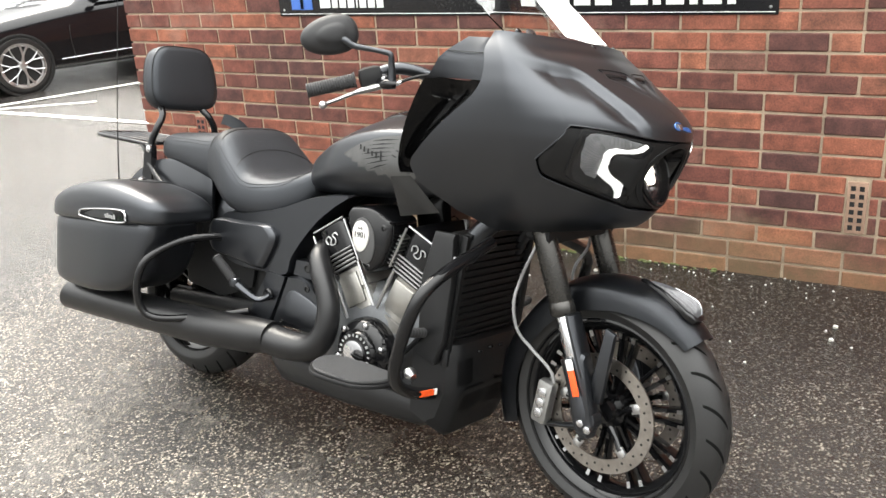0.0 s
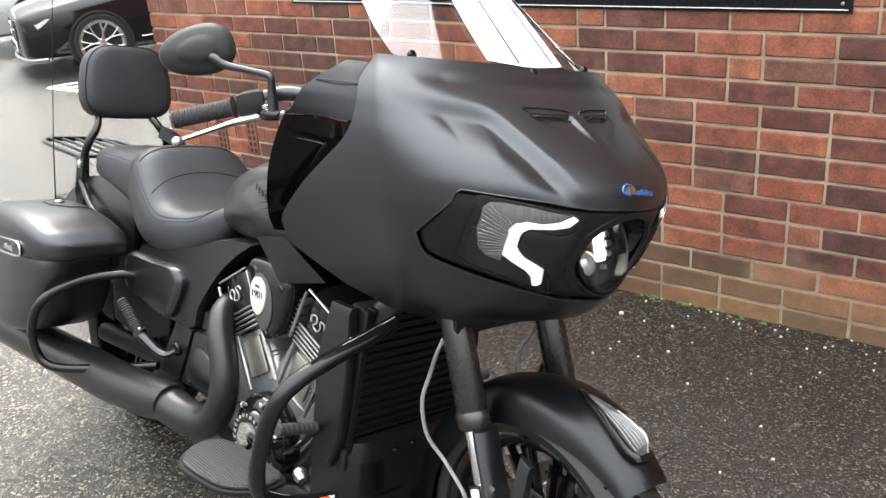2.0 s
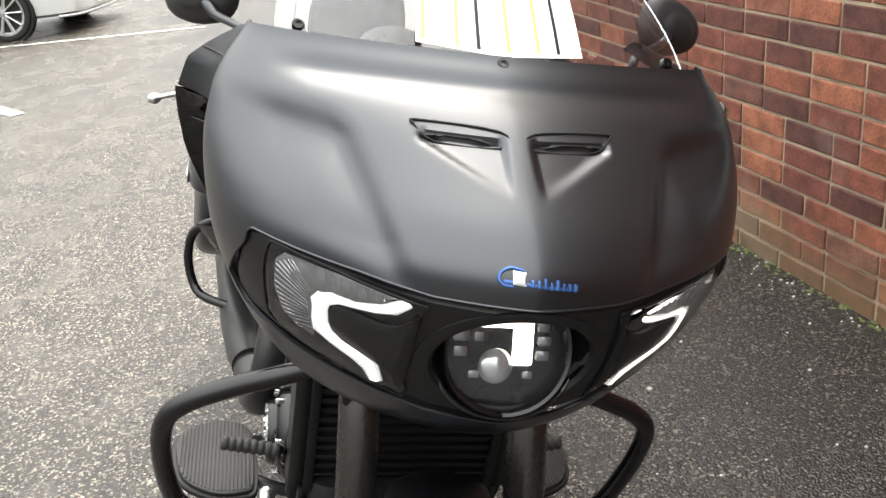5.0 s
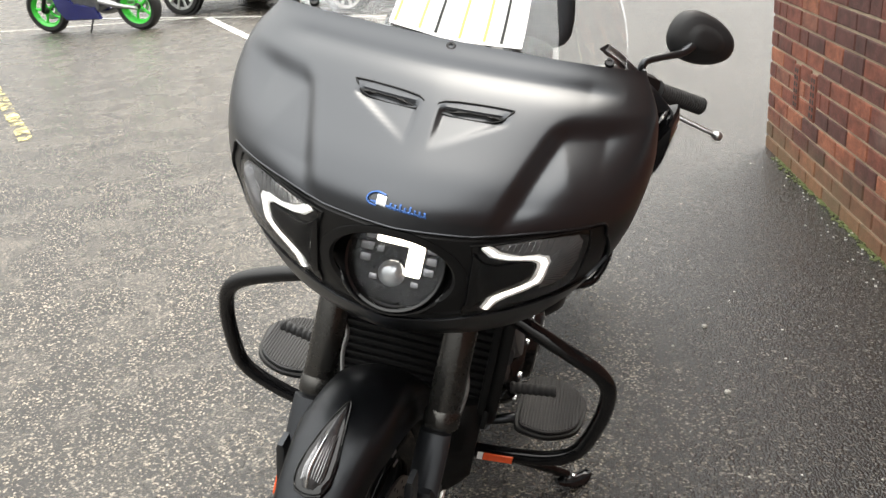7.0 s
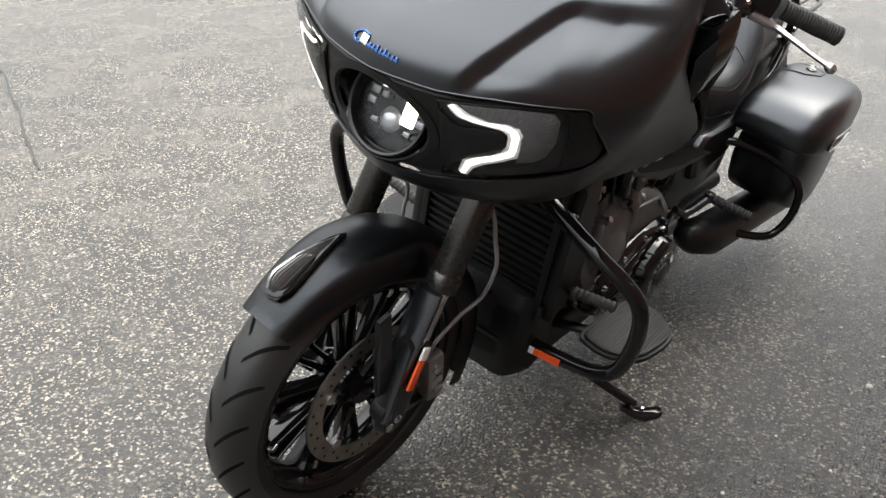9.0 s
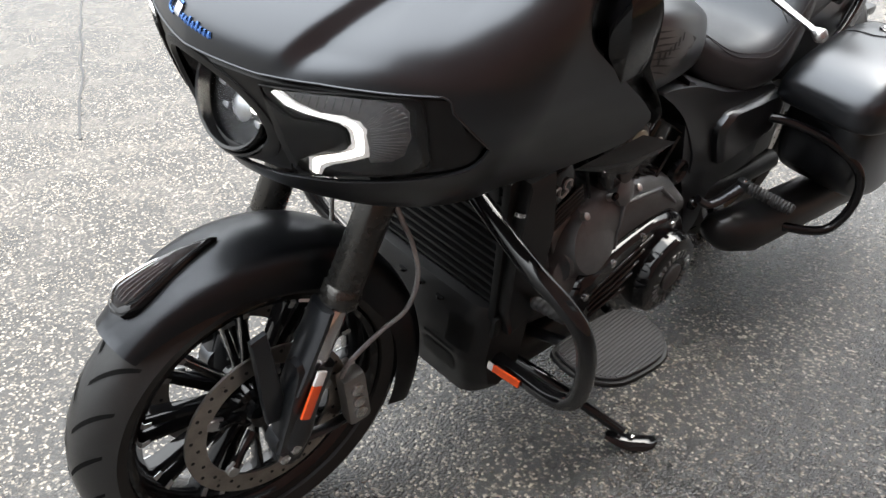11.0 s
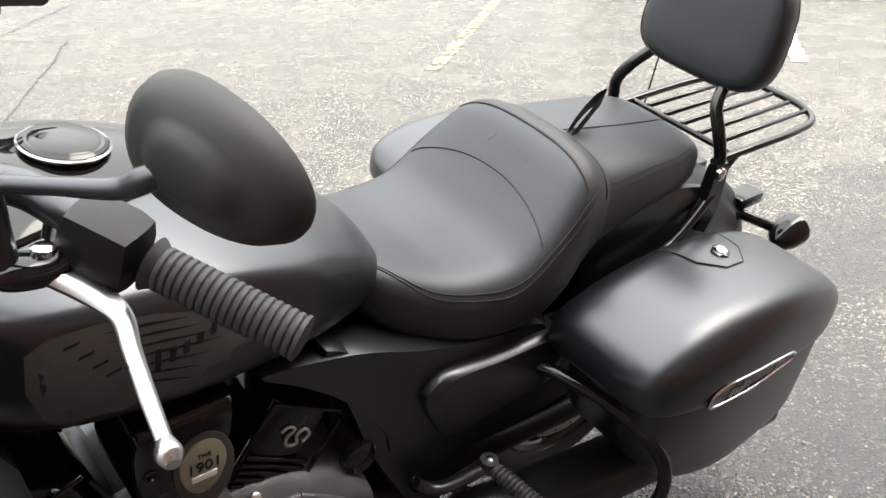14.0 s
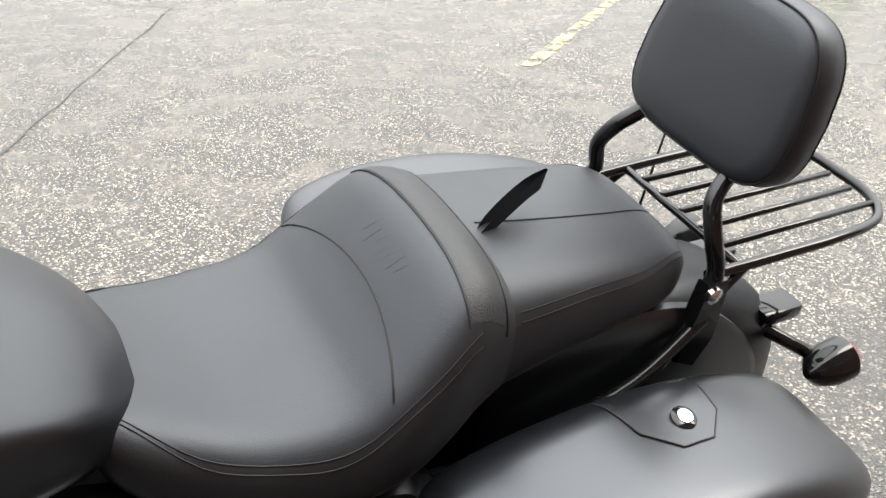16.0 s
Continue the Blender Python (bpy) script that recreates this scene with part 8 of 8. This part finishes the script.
PADM = Matrix.Translation((-1.868, 0.015, 1.080)) @ Matrix.Rotation(radians(-9), 4, "Y")
bm = bmesh.new()
rings = []
for d, f in ((-0.034, 0.82), (-0.032, 0.92), (-0.022, 0.985), (0.0, 1.0), (0.018, 0.985), (0.030, 0.93), (0.036, 0.80), (0.038, 0.5), (0.039, 0.2)):
    ring = []
    for i in range(44):
        a = 2 * np.pi * i / 44
        c, s_ = np.cos(a), np.sin(a)
        z = 0.118 * np.sign(s_) * abs(s_) ** 0.44 * f
        half = (0.150 - 0.019 * (z / 0.118 + 0.15) ** 2 - 0.006 * z / 0.118) * f
        ring.append(tuple(PADM @ Vector((d, half * np.sign(c) * abs(c) ** 0.44, z))))
    rings.append(ring)
loft(bm, rings)
bk = part("backrest_pad", bm, M_VINYL, bike, "padded black vinyl passenger backrest", sharp=60)
for d in (-0.026, 0.024):
    bm = bmesh.new()
    ln = []
    for i in range(60):
        a = 2 * np.pi * i / 60
        c, s_ = np.cos(a), np.sin(a)
        z = 0.1185 * np.sign(s_) * abs(s_) ** 0.44 * 0.968
        ln.append(tuple(PADM @ Vector((d, (0.1505 - 0.019 * (z / 0.118 + 0.15) ** 2 - 0.006 * z / 0.118) * 0.968 * np.sign(c) * abs(c) ** 0.44, z))))
    tube(bm, ln, 0.0016, 6, closed=True, raw=True)
    part("piping", bm, M_TRIM, bk)
# rack
bm = bmesh.new()
tube(bm, [(-1.82, 0.132, 0.835), (-1.93, 0.135, 0.840), (-2.08, 0.136, 0.845), (-2.18, 0.122, 0.847), (-2.225, 0.07, 0.848), (-2.232, 0.0, 0.848), (-2.225, -0.07, 0.848), (-2.18, -0.122, 0.847), (-2.08, -0.136, 0.845), (-1.93, -0.135, 0.840), (-1.82, -0.132, 0.835)], 0.0085, 12, 6)
rack = part("luggage_rack", bm, M_GLOSS, bike, "gloss black tubular luggage rack")
for y in (-0.09, -0.045, 0.0, 0.045, 0.09):
    bm = bmesh.new()
    rod(bm, (-1.88, y, 0.842), (-2.205, y, 0.851), 0.0055)
    part("rack_bar", bm, M_GLOSS, rack)
bm = bmesh.new()
rod(bm, (-1.88, -0.134, 0.838), (-1.88, 0.134, 0.838), 0.0065)
rod(bm, (-1.89, -0.135, 0.838), (-1.83, -0.142, 0.79), 0.0075)
rod(bm, (-1.89, 0.135, 0.838), (-1.83, 0.142, 0.79), 0.0075)
part("cross_bar", bm, M_GLOSS, rack)
bm = bmesh.new()
tube(bm, [(-1.97, -0.165, 0.60), (-1.985, -0.17, 0.85), (-1.995, -0.17, 1.1), (-2.0, -0.17, 1.36)], [0.0035, 0.002, 0.0016, 0.0012], 8, 5)
part("antenna", bm, M_TRIM, bike, "thin black whip antenna")

# -- saddlebags --
def bag(s):
    def ring(x, yi, yo, zb, zt, n=0.42, k=36):
        out = []
        yc, w = (yi + yo) / 2, (yo - yi) / 2
        zc, h = (zb + zt) / 2, (zt - zb) / 2
        for i in range(k):
            a = 2 * np.pi * i / k
            c, s_ = np.cos(a), np.sin(a)
            out.append((x, s * (yc + w * np.sign(c) * abs(c) ** n), zc + h * np.sign(s_) * abs(s_) ** n))
        return out
    bm = bmesh.new()
    x0, k0 = (-1.40, 0.885) if s > 0 else (-1.445, 0.88)
    short = lambda rw: [(x0 + (r[0] + 1.40) * k0,) + tuple(r[1:]) for r in rw]
    back = 0.0 if s > 0 else -0.03
    rows = smooth([(-1.40, 0.235, 0.35, 0.44, 0.605), (-1.408, 0.22, 0.40, 0.40, 0.628), (-1.45, 0.215, 0.425, 0.37, 0.636), (-1.58, 0.21, 0.440, 0.352, 0.628), (-1.75, 0.21, 0.436, 0.342, 0.612), (-1.92, 0.21, 0.424, 0.338, 0.595), (-2.01, 0.215, 0.41, 0.348, 0.584), (-2.035, 0.225, 0.385, 0.38, 0.57)], 4)
    rows = np.array(short(rows))
    loft(bm, [ring(*r, n=0.3) for r in rows])
    for v in bm.verts:
        low = max(0.0, (0.60 - v.co.z) / 0.25)
        v.co.x -= 0.16 * low ** 2.4 * max(0.0, 1 - (x0 - v.co.x) / 0.40)
    b = part("saddlebag", bm, M_SATIN, bike, "matte black hard saddlebag")
    bm = bmesh.new()
    rows = smooth([(-1.345, 0.21, 0.35, 0.635, 0.668), (-1.355, 0.195, 0.40, 0.622, 0.690), (-1.39, 0.19, 0.435, 0.618, 0.722), (-1.48, 0.188, 0.452, 0.612, 0.752), (-1.62, 0.186, 0.456, 0.602, 0.766), (-1.78, 0.187, 0.448, 0.588, 0.756), (-1.93, 0.19, 0.434, 0.576, 0.718), (-2.02, 0.20, 0.415, 0.572, 0.672), (-2.045, 0.215, 0.39, 0.575, 0.640)], 4)
    rows = np.array(short(rows))
    if s < 0:
        rows[:, 4] = rows[:, 3] + (rows[:, 4] - rows[:, 3]) * 0.80
    rings = []
    for x, yi, yo, zb, zt in rows:
        out = []
        for i in range(40):
            a = 2 * np.pi * i / 40
            c, s_ = np.cos(a), np.sin(a)
            yc, w = (yi + yo) / 2, (yo - yi) / 2
            if s_ >= 0:
                z = zb + 0.03 + (zt - zb - 0.03) * s_ ** 0.54
                y = yc + w * np.sign(c) * abs(c) ** 0.40
            else:
                z = zb + 0.03 - 0.03 * abs(s_) ** 0.4
                y = yc + w * np.sign(c) * abs(c) ** 0.3
            out.append((x, s * y, z))
        rings.append(out)
    loft(bm, rings)
    lid = part("bag_lid", bm, M_SATIN, b, "domed matte black lid")
    # latch
    bm = bmesh.new()
    oc = [(-1.488, 0.650), (-1.482, 0.634), (-1.495, 0.618), (-1.62, 0.606), (-1.735, 0.606), (-1.752, 0.612), (-1.735, 0.628), (-1.62, 0.646), (-1.52, 0.656)]
    oc = [tuple(q) for q in smooth(oc, 4, closed=True)]
    on_bag = lambda u, w, d: (u + back, s * (0.437 + d - 0.05 * max(-u - 1.6, 0)), w)
    prism(bm, oc, 0.0, 0.020, 0.03, place=on_bag)
    lt = part("latch", bm, M_GLOSS, b, "gloss black latch with polished edge")
    bm = bmesh.new()
    tube(bm, [on_bag(u, w, 0.020) for u, w in oc], 0.0032, 8, closed=True, raw=True)
    part("latch_edge", bm, M_CHROME, lt, "polished latch rim")
    for k in range(5):
        bm = bmesh.new()
        prism(bm, [(-1.535 - 0.012 * k, 0.622), (-1.541 - 0.012 * k, 0.622), (-1.545 - 0.012 * k, 0.633 + 0.004 * (k % 3 == 0)), (-1.539 - 0.012 * k, 0.633 + 0.004 * (k % 3 == 0))], 0.019, 0.022, place=on_bag)
        part("latch_mark", bm, M_SILVERDECAL, lt)
    # lock plate on the lid
    def top(x, y):
        yi, yo, zb, zt = (np.interp(-x, -rows[:, 0], rows[:, k]) for k in range(1, 5))
        yc, w = (yi + yo) / 2, (yo - yi) / 2
        c = min(abs((y - yc) / w), 0.99) ** (1 / 0.40)
        return zb + 0.03 + (zt - zb - 0.03) * np.sqrt(1 - c * c) ** 0.54
    bm = bmesh.new()
    oc = [(-1.585, 0.215), (-1.60, 0.285), (-1.64, 0.322), (-1.69, 0.322), (-1.73, 0.285), (-1.745, 0.215)]
    line = [q for a, c in zip(oc, oc[1:] + oc[:1]) for q in [(a[0] + (c[0] - a[0]) * k / 4, a[1] + (c[1] - a[1]) * k / 4) for k in range(4)]]
    cx = np.mean(line, 0)
    loft(bm, [[(cx[0] + (u - cx[0]) * f, s * (cx[1] + (w - cx[1]) * f), top(cx[0] + (u - cx[0]) * f, cx[1] + (w - cx[1]) * f) + 0.0015) for u, w in line] for f in (1.0, 0.75, 0.5, 0.2)])
    lp = part("lock_plate", bm, M_SATIN, lid, "matte black lock plate")
    bm = bmesh.new()
    tube(bm, [(u, s * w, top(u, w) + 0.0012) for u, w in line[:21]], 0.0014, 6, raw=True)
    part("plate_joint", bm, M_DARK, lp)
    z0 = top(-1.67, 0.285)
    m_ = Matrix.Translation((-1.67, s * 0.285, z0)) @ Matrix.Rotation(radians(-8 * s), 4, "X")
    bm = bmesh.new()
    lathe(bm, [(0.017, 0.0), (0.017, 0.005), (0.012, 0.007)], m_, 24)
    part("lock_ring", bm, M_GLOSS, lp)
    bm = bmesh.new()
    lathe(bm, [(0.011, 0.005), (0.010, 0.009), (0.001, 0.0095)], m_, 20)
    part("lock_button", bm, M_CHROME, lp, "polished round lock button")


bag(1)
bag(-1)

# -- handlebars and controls (turned with the fork) --
UNSTEER = STEER.inverted()
M_MIRROR = mat("mirror_glass", (0.85, 0.86, 0.87), 0.02, metal=1)
for s in (-1, 1):
    def P(x, y, z):
        q = UNSTEER @ V(x, y, z)
        return V(q.x, s * q.y, q.z)
    def T(*pts):
        return [tuple(P(*q)) for q in pts]
    g0, g1 = P(-0.594, 0.380, 1.160), P(-0.668, 0.487, 1.131)
    d = g1 - g0
    bm = bmesh.new()
    tube(bm, T((-0.415, 0.05, 1.02), (-0.428, 0.09, 1.075), (-0.458, 0.15, 1.132), (-0.498, 0.22, 1.174), (-0.533, 0.28, 1.190), (-0.558, 0.325, 1.180), (-0.585, 0.365, 1.164)), 0.0165, 14, 7)
    shift(bm, STEER)
    hb = part("handlebar", bm, M_SATIN, bike, "black handlebar")
    # grip: one turned tube with close ribs
    bm = bmesh.new()
    pr, rad_ = [tuple(g0)], [0.023]
    for k in range(18):
        for f, r in ((0.0, 0.0175), (0.25, 0.0190), (0.7, 0.0190), (0.95, 0.0175)):
            pr.append(tuple(g0 + d * (0.06 + 0.90 * (k + f) / 18)))
            rad_.append(r)
    pr += [tuple(g0 + d * 0.965), tuple(g0 + d * 0.99), tuple(g1)]
    rad_ += [0.0195, 0.0195, 0.015]
    tube(bm, pr, rad_, 20, raw=True)
    shift(bm, STEER)
    part("grip", bm, M_GRIP, hb, "ribbed grey-black grip")
    m_ = axes(P(-0.572, 0.345, 1.165), g1 - g0, (0, 0, 1))
    bm = bmesh.new()
    box(bm, (0, 0, 0), (0.066, 0.062, 0.056), 0.02, m_)
    shift(bm, STEER)
    sw = part("switch_box", bm, M_TRIM, hb, "black switch housing")
    for q in ((0.008, 0.010), (-0.015, -0.012), (0.018, -0.014)):
        bm = bmesh.new()
        box(bm, (q[0], q[1], 0.030 if s < 0 else -0.030), (0.016, 0.012, 0.008), 0.002, m_)
        shift(bm, STEER)
        part("switch", bm, M_GLOSS, sw)
    # perch with clamp and pivot bolt
    bm = bmesh.new()
    tube(bm, T((-0.492, 0.322, 1.150), (-0.505, 0.333, 1.152), (-0.535, 0.335, 1.152), (-0.553, 0.318, 1.168)), [0.014, 0.019, 0.018, 0.022], 14, 4, flat=0.75)
    shift(bm, STEER)
    pc_ = part("lever_perch", bm, M_GLOSS, hb, "gloss black lever perch")
    bm = bmesh.new()
    lathe(bm, [(0.010, 0.0), (0.010, 0.006), (0.007, 0.008), (0.001, 0.008)], Matrix.Translation(P(-0.529, 0.334, 1.163)), 18)
    shift(bm, STEER)
    part("pivot_bolt", bm, M_CHROME, pc_, "polished pivot bolt")
    bm = bmesh.new()
    tube(bm, T((-0.520, 0.330, 1.150), (-0.540, 0.352, 1.143), (-0.556, 0.378, 1.136), (-0.561, 0.400, 1.131), (-0.555, 0.430, 1.125), (-0.548, 0.475, 1.115), (-0.543, 0.512, 1.107)),
         [0.012, 0.013, 0.012, 0.0095, 0.008, 0.0072, 0.0065], 12, 6, flat=0.7)
    tube(bm, T((-0.544, 0.508, 1.108), (-0.542, 0.519, 1.105), (-0.541, 0.528, 1.103)), [0.006, 0.0105, 0.006], 12, 4)
    shift(bm, STEER)
    part("lever", bm, M_ALU, hb, "polished silver lever")
    # mirror
    c = P(-0.612, 0.442, 1.277)
    bm = bmesh.new()
    tube(bm, T((-0.499, 0.331, 1.158), (-0.499, 0.331, 1.176), (-0.499, 0.332, 1.205), (-0.4985, 0.334, 1.226), (-0.505, 0.341, 1.233), (-0.53, 0.370, 1.241), (-0.562, 0.405, 1.250), (-0.576, 0.42, 1.262), (-0.592, 0.432, 1.271)), [0.0125, 0.011, 0.009, 0.008, 0.0075, 0.007, 0.0085, 0.010, 0.010], 12, 5)
    shift(bm, STEER)
    st = part("mirror_stem", bm, M_SATIN, bike, "matte black mirror with curved stem")
    X, Y = P(-0.649, 0.532, 1.257) - c, P(-0.622, 0.442, 1.377) - c
    m_ = axes(c, X, Y)
    ahead = 1 if (m_.to_3x3() @ Vector((0, 0, 1))).x > 0 else -1
    bm = bmesh.new()
    rings = []
    for h, f in ((0.030, 0.10), (0.029, 0.30), (0.026, 0.44), (0.021, 0.52), (0.0185, 0.60), (0.015, 0.78), (0.006, 0.94), (-0.006, 1.0), (-0.012, 0.99), (-0.013, 0.93)):
        ring = []
        for i in range(44):
            a = 2 * np.pi * i / 44
            cc, ss = np.cos(a), np.sin(a)
            ring.append(tuple(m_ @ Vector(((0.078 + 0.004 * cc) * f * np.sign(cc) * abs(cc) ** 0.9, (0.051 - 0.007 * cc) * f * np.sign(ss) * abs(ss) ** 0.9, h * ahead))))
        rings.append(ring)
    loft(bm, rings)
    shift(bm, STEER)
    part("mirror_shell", bm, M_SHELL, st, "domed black mirror shell")
    bm = bmesh.new()
    loft(bm, [[tuple(m_ @ Vector(((0.078 + 0.004 * np.cos(a)) * f * np.cos(a), (0.051 - 0.007 * np.cos(a)) * f * np.sin(a), -ahead * 0.0136))) for a in np.linspace(0, 2 * np.pi, 36, endpoint=False)] for f in (0.92, 0.5, 0.1)])
    shift(bm, STEER)
    part("mirror_glass", bm, M_MIRROR, st, "mirror glass")
    # control cable
    bm = bmesh.new()
    tube(bm, T((-0.492, 0.318, 1.153), (-0.462, 0.295, 1.168), (-0.43, 0.25, 1.175), (-0.40, 0.18, 1.15), (-0.39, 0.10, 1.08)), 0.0042, 8, 6)
    shift(bm, STEER)
    part("cable", bm, M_TRIM, hb, "black control cable")
    bm = bmesh.new()
    tube(bm, T((-0.497, 0.322, 1.152), (-0.488, 0.315, 1.156), (-0.482, 0.311, 1.159)), [0.007, 0.006, 0.005], 8, 3)
    shift(bm, STEER)
    part("cable_end", bm, M_CHROME, hb)

# -- side stand --
bm = bmesh.new()
tube(bm, [(-0.53, 0.13, 0.21), (-0.555, 0.23, 0.20), (-0.59, 0.34, 0.17), (-0.62, 0.42, 0.142)], [0.016, 0.013, 0.012, 0.012], 12, 5)
stand = part("side_stand", bm, M_GLOSS, bike, "gloss black side stand, folded out")
bm = bmesh.new()
tube(bm, [(-0.595, 0.395, 0.132), (-0.62, 0.435, 0.124), (-0.655, 0.465, 0.124), (-0.668, 0.475, 0.135)], [0.014, 0.022, 0.020, 0.010], 12, 4, flat=0.45)
part("stand_foot", bm, M_GLOSS, stand)
for q in ((-0.612, 0.418, 0.138), (-0.63, 0.438, 0.136)):
    bm = bmesh.new()
    lathe(bm, [(0.006, 0), (0.006, 0.004), (0.003, 0.005)], Matrix.Translation(q), 10)
    part("bolt", bm, M_CHROME, stand)
bm = bmesh.new()
tube(bm, [(-0.50, -0.235, 0.335), (-0.49, -0.24, 0.33), (-0.475, -0.245, 0.325)], [0.016, 0.018, 0.010], 10, 3)
part("horn_cap", bm, M_ALU, bike)

# the engine and mid-section stand a little wider and higher
for ob in list(bike.children):
    base = ob.name.split(".")[0]
    if base == "engine":
        ob.matrix_basis = Matrix.Translation((0, 0, 0.018)) @ Matrix.Diagonal((1, 1.09, 1.01, 1))
    elif base == "exhaust":
        ob.matrix_basis = Matrix.Translation((0, 0, 0.012)) @ Matrix.Diagonal((1, 1.07, 1.02, 1))


# ---- bricks of the wall: nearest pieces one by one, the rest joined ----
def brick_mesh(name, lx, seed):
    rg = random.Random(seed)
    bm = bmesh.new()
    t = box(bm, (0, 0, 0), (lx, 0.022, 0.0695), 0.0035, seg=1)
    for v in bm.verts:
        v.co += Vector((rg.uniform(-1, 1), rg.uniform(-0.6, 0.6), rg.uniform(-1, 1))) * 0.0013
    bmesh.ops.recalc_face_normals(bm, faces=bm.faces[:])
    me = bpy.data.meshes.new(name)
    bm.to_mesh(me)
    bm.free()
    me.materials.append(M_BRICK)
    return me


FULL = [brick_mesh("brick", 0.214, k) for k in range(5)]
rg = random.Random(21)
rest, near = [], 0
for row in range(37):
    z = 0.040 + 0.0805 * row - 0.012
    x = WALL_X + 0.001
    first = True
    while x < 6.85:
        if first:
            lx = 0.105 if row % 2 else 0.220
            first = False
        else:
            lx = 0.220 if rg.random() > 0.06 else 0.105
        cx = x + lx / 2
        x += lx + 0.0105
        pieces = [(cx - lx / 2, cx + lx / 2)]
        for ax, az in AIR:
            if abs(z - az) < 0.13:
                # cut round the vent
                lo, hi = ax - 0.047, ax + 0.047
                pieces = [q for a, b in pieces for q in ((a, min(b, lo)), (max(a, hi), b)) if q[1] - q[0] > 0.02]
        for a, b in pieces:
            y = WALL_Y - 0.003 + rg.uniform(-0.0015, 0.0015)
            turn = rg.uniform(-0.25, 0.25)
            px, plx = (a + b) / 2, b - a
            if row < 15 and -2.3 < px < 2.6 and near < 300:
                ob = new("brick", FULL[rg.randrange(5)])
                ob.matrix_world = pose(px, y, z, rg.uniform(-0.3, 0.3), turn * 1.2, turn) @ Matrix.Diagonal((plx / 0.215, 1, 1, 1))
                ob.parent = wall
                near += 1
            else:
                rest.append((px, y, z, plx))
vs, fs = [], []
for cx, y, z, lx in rest:
    b = len(vs)
    h, d = 0.0347, 0.011
    e = 0.003
    for dx, dy, dz in ((-1, 1, -1), (1, 1, -1), (1, 1, 1), (-1, 1, 1)):
        vs.append((cx + dx * lx / 2, y + dy * d, z + dz * h))
    for dx, dz in ((-1, -1), (1, -1), (1, 1), (-1, 1)):
        vs.append((cx + dx * lx / 2, y - d + e, z + dz * h))
    for dx, dz in ((-1, -1), (1, -1), (1, 1), (-1, 1)):
        vs.append((cx + dx * (lx / 2 - e), y - d, z + dz * (h - e)))
    for q in range(4):
        r = (q + 1) % 4
        fs.append((b + q, b + r, b + 4 + r, b + 4 + q))
        fs.append((b + 4 + q, b + 4 + r, b + 8 + r, b + 8 + q))
    fs.append((b + 8, b + 9, b + 10, b + 11))
me = bpy.data.meshes.new("far_bricks")
me.from_pydata(vs, [], fs)
me.materials.append(M_BRICK)
ob = new("far_bricks", me)
ob.parent = wall
ob["kind"] = "stuff"
# corner end faces
for row in range(37):
    z = 0.040 + 0.0805 * row - 0.012
    ob = new("brick", FULL[row % 5])
    ob.matrix_world = pose(WALL_X + 0.006, WALL_Y + (0.06 if row % 2 else 0.11) + 0.02, z, 0, 0, 90) @ Matrix.Diagonal(((0.1 if row % 2 else 0.2) / 0.215, 1, 1, 1))
    ob.parent = side_wall
vs, fs = [], []
for row in range(37):
    z = 0.040 + 0.0805 * row - 0.012
    y = WALL_Y + (0.13 if row % 2 else 0.24)
    while y < WALL_Y + 6.0:
        b = len(vs)
        for x in (WALL_X + 0.02, WALL_X + 0.0035):
            for dy, dz in ((0, -0.0347), (0.22, -0.0347), (0.22, 0.0347), (0, 0.0347)):
                vs.append((x, y + dy, z + dz))
        for q in range(4):
            r = (q + 1) % 4
            fs.append((b + q, b + r, b + 4 + r, b + 4 + q))
        fs.append((b + 4, b + 5, b + 6, b + 7))
        y += 0.2305
me = bpy.data.meshes.new("side_bricks")
me.from_pydata(vs, [], fs)
me.materials.append(M_BRICK)
ob = new("side_bricks", me)
ob.parent = side_wall
ob["kind"] = "stuff"
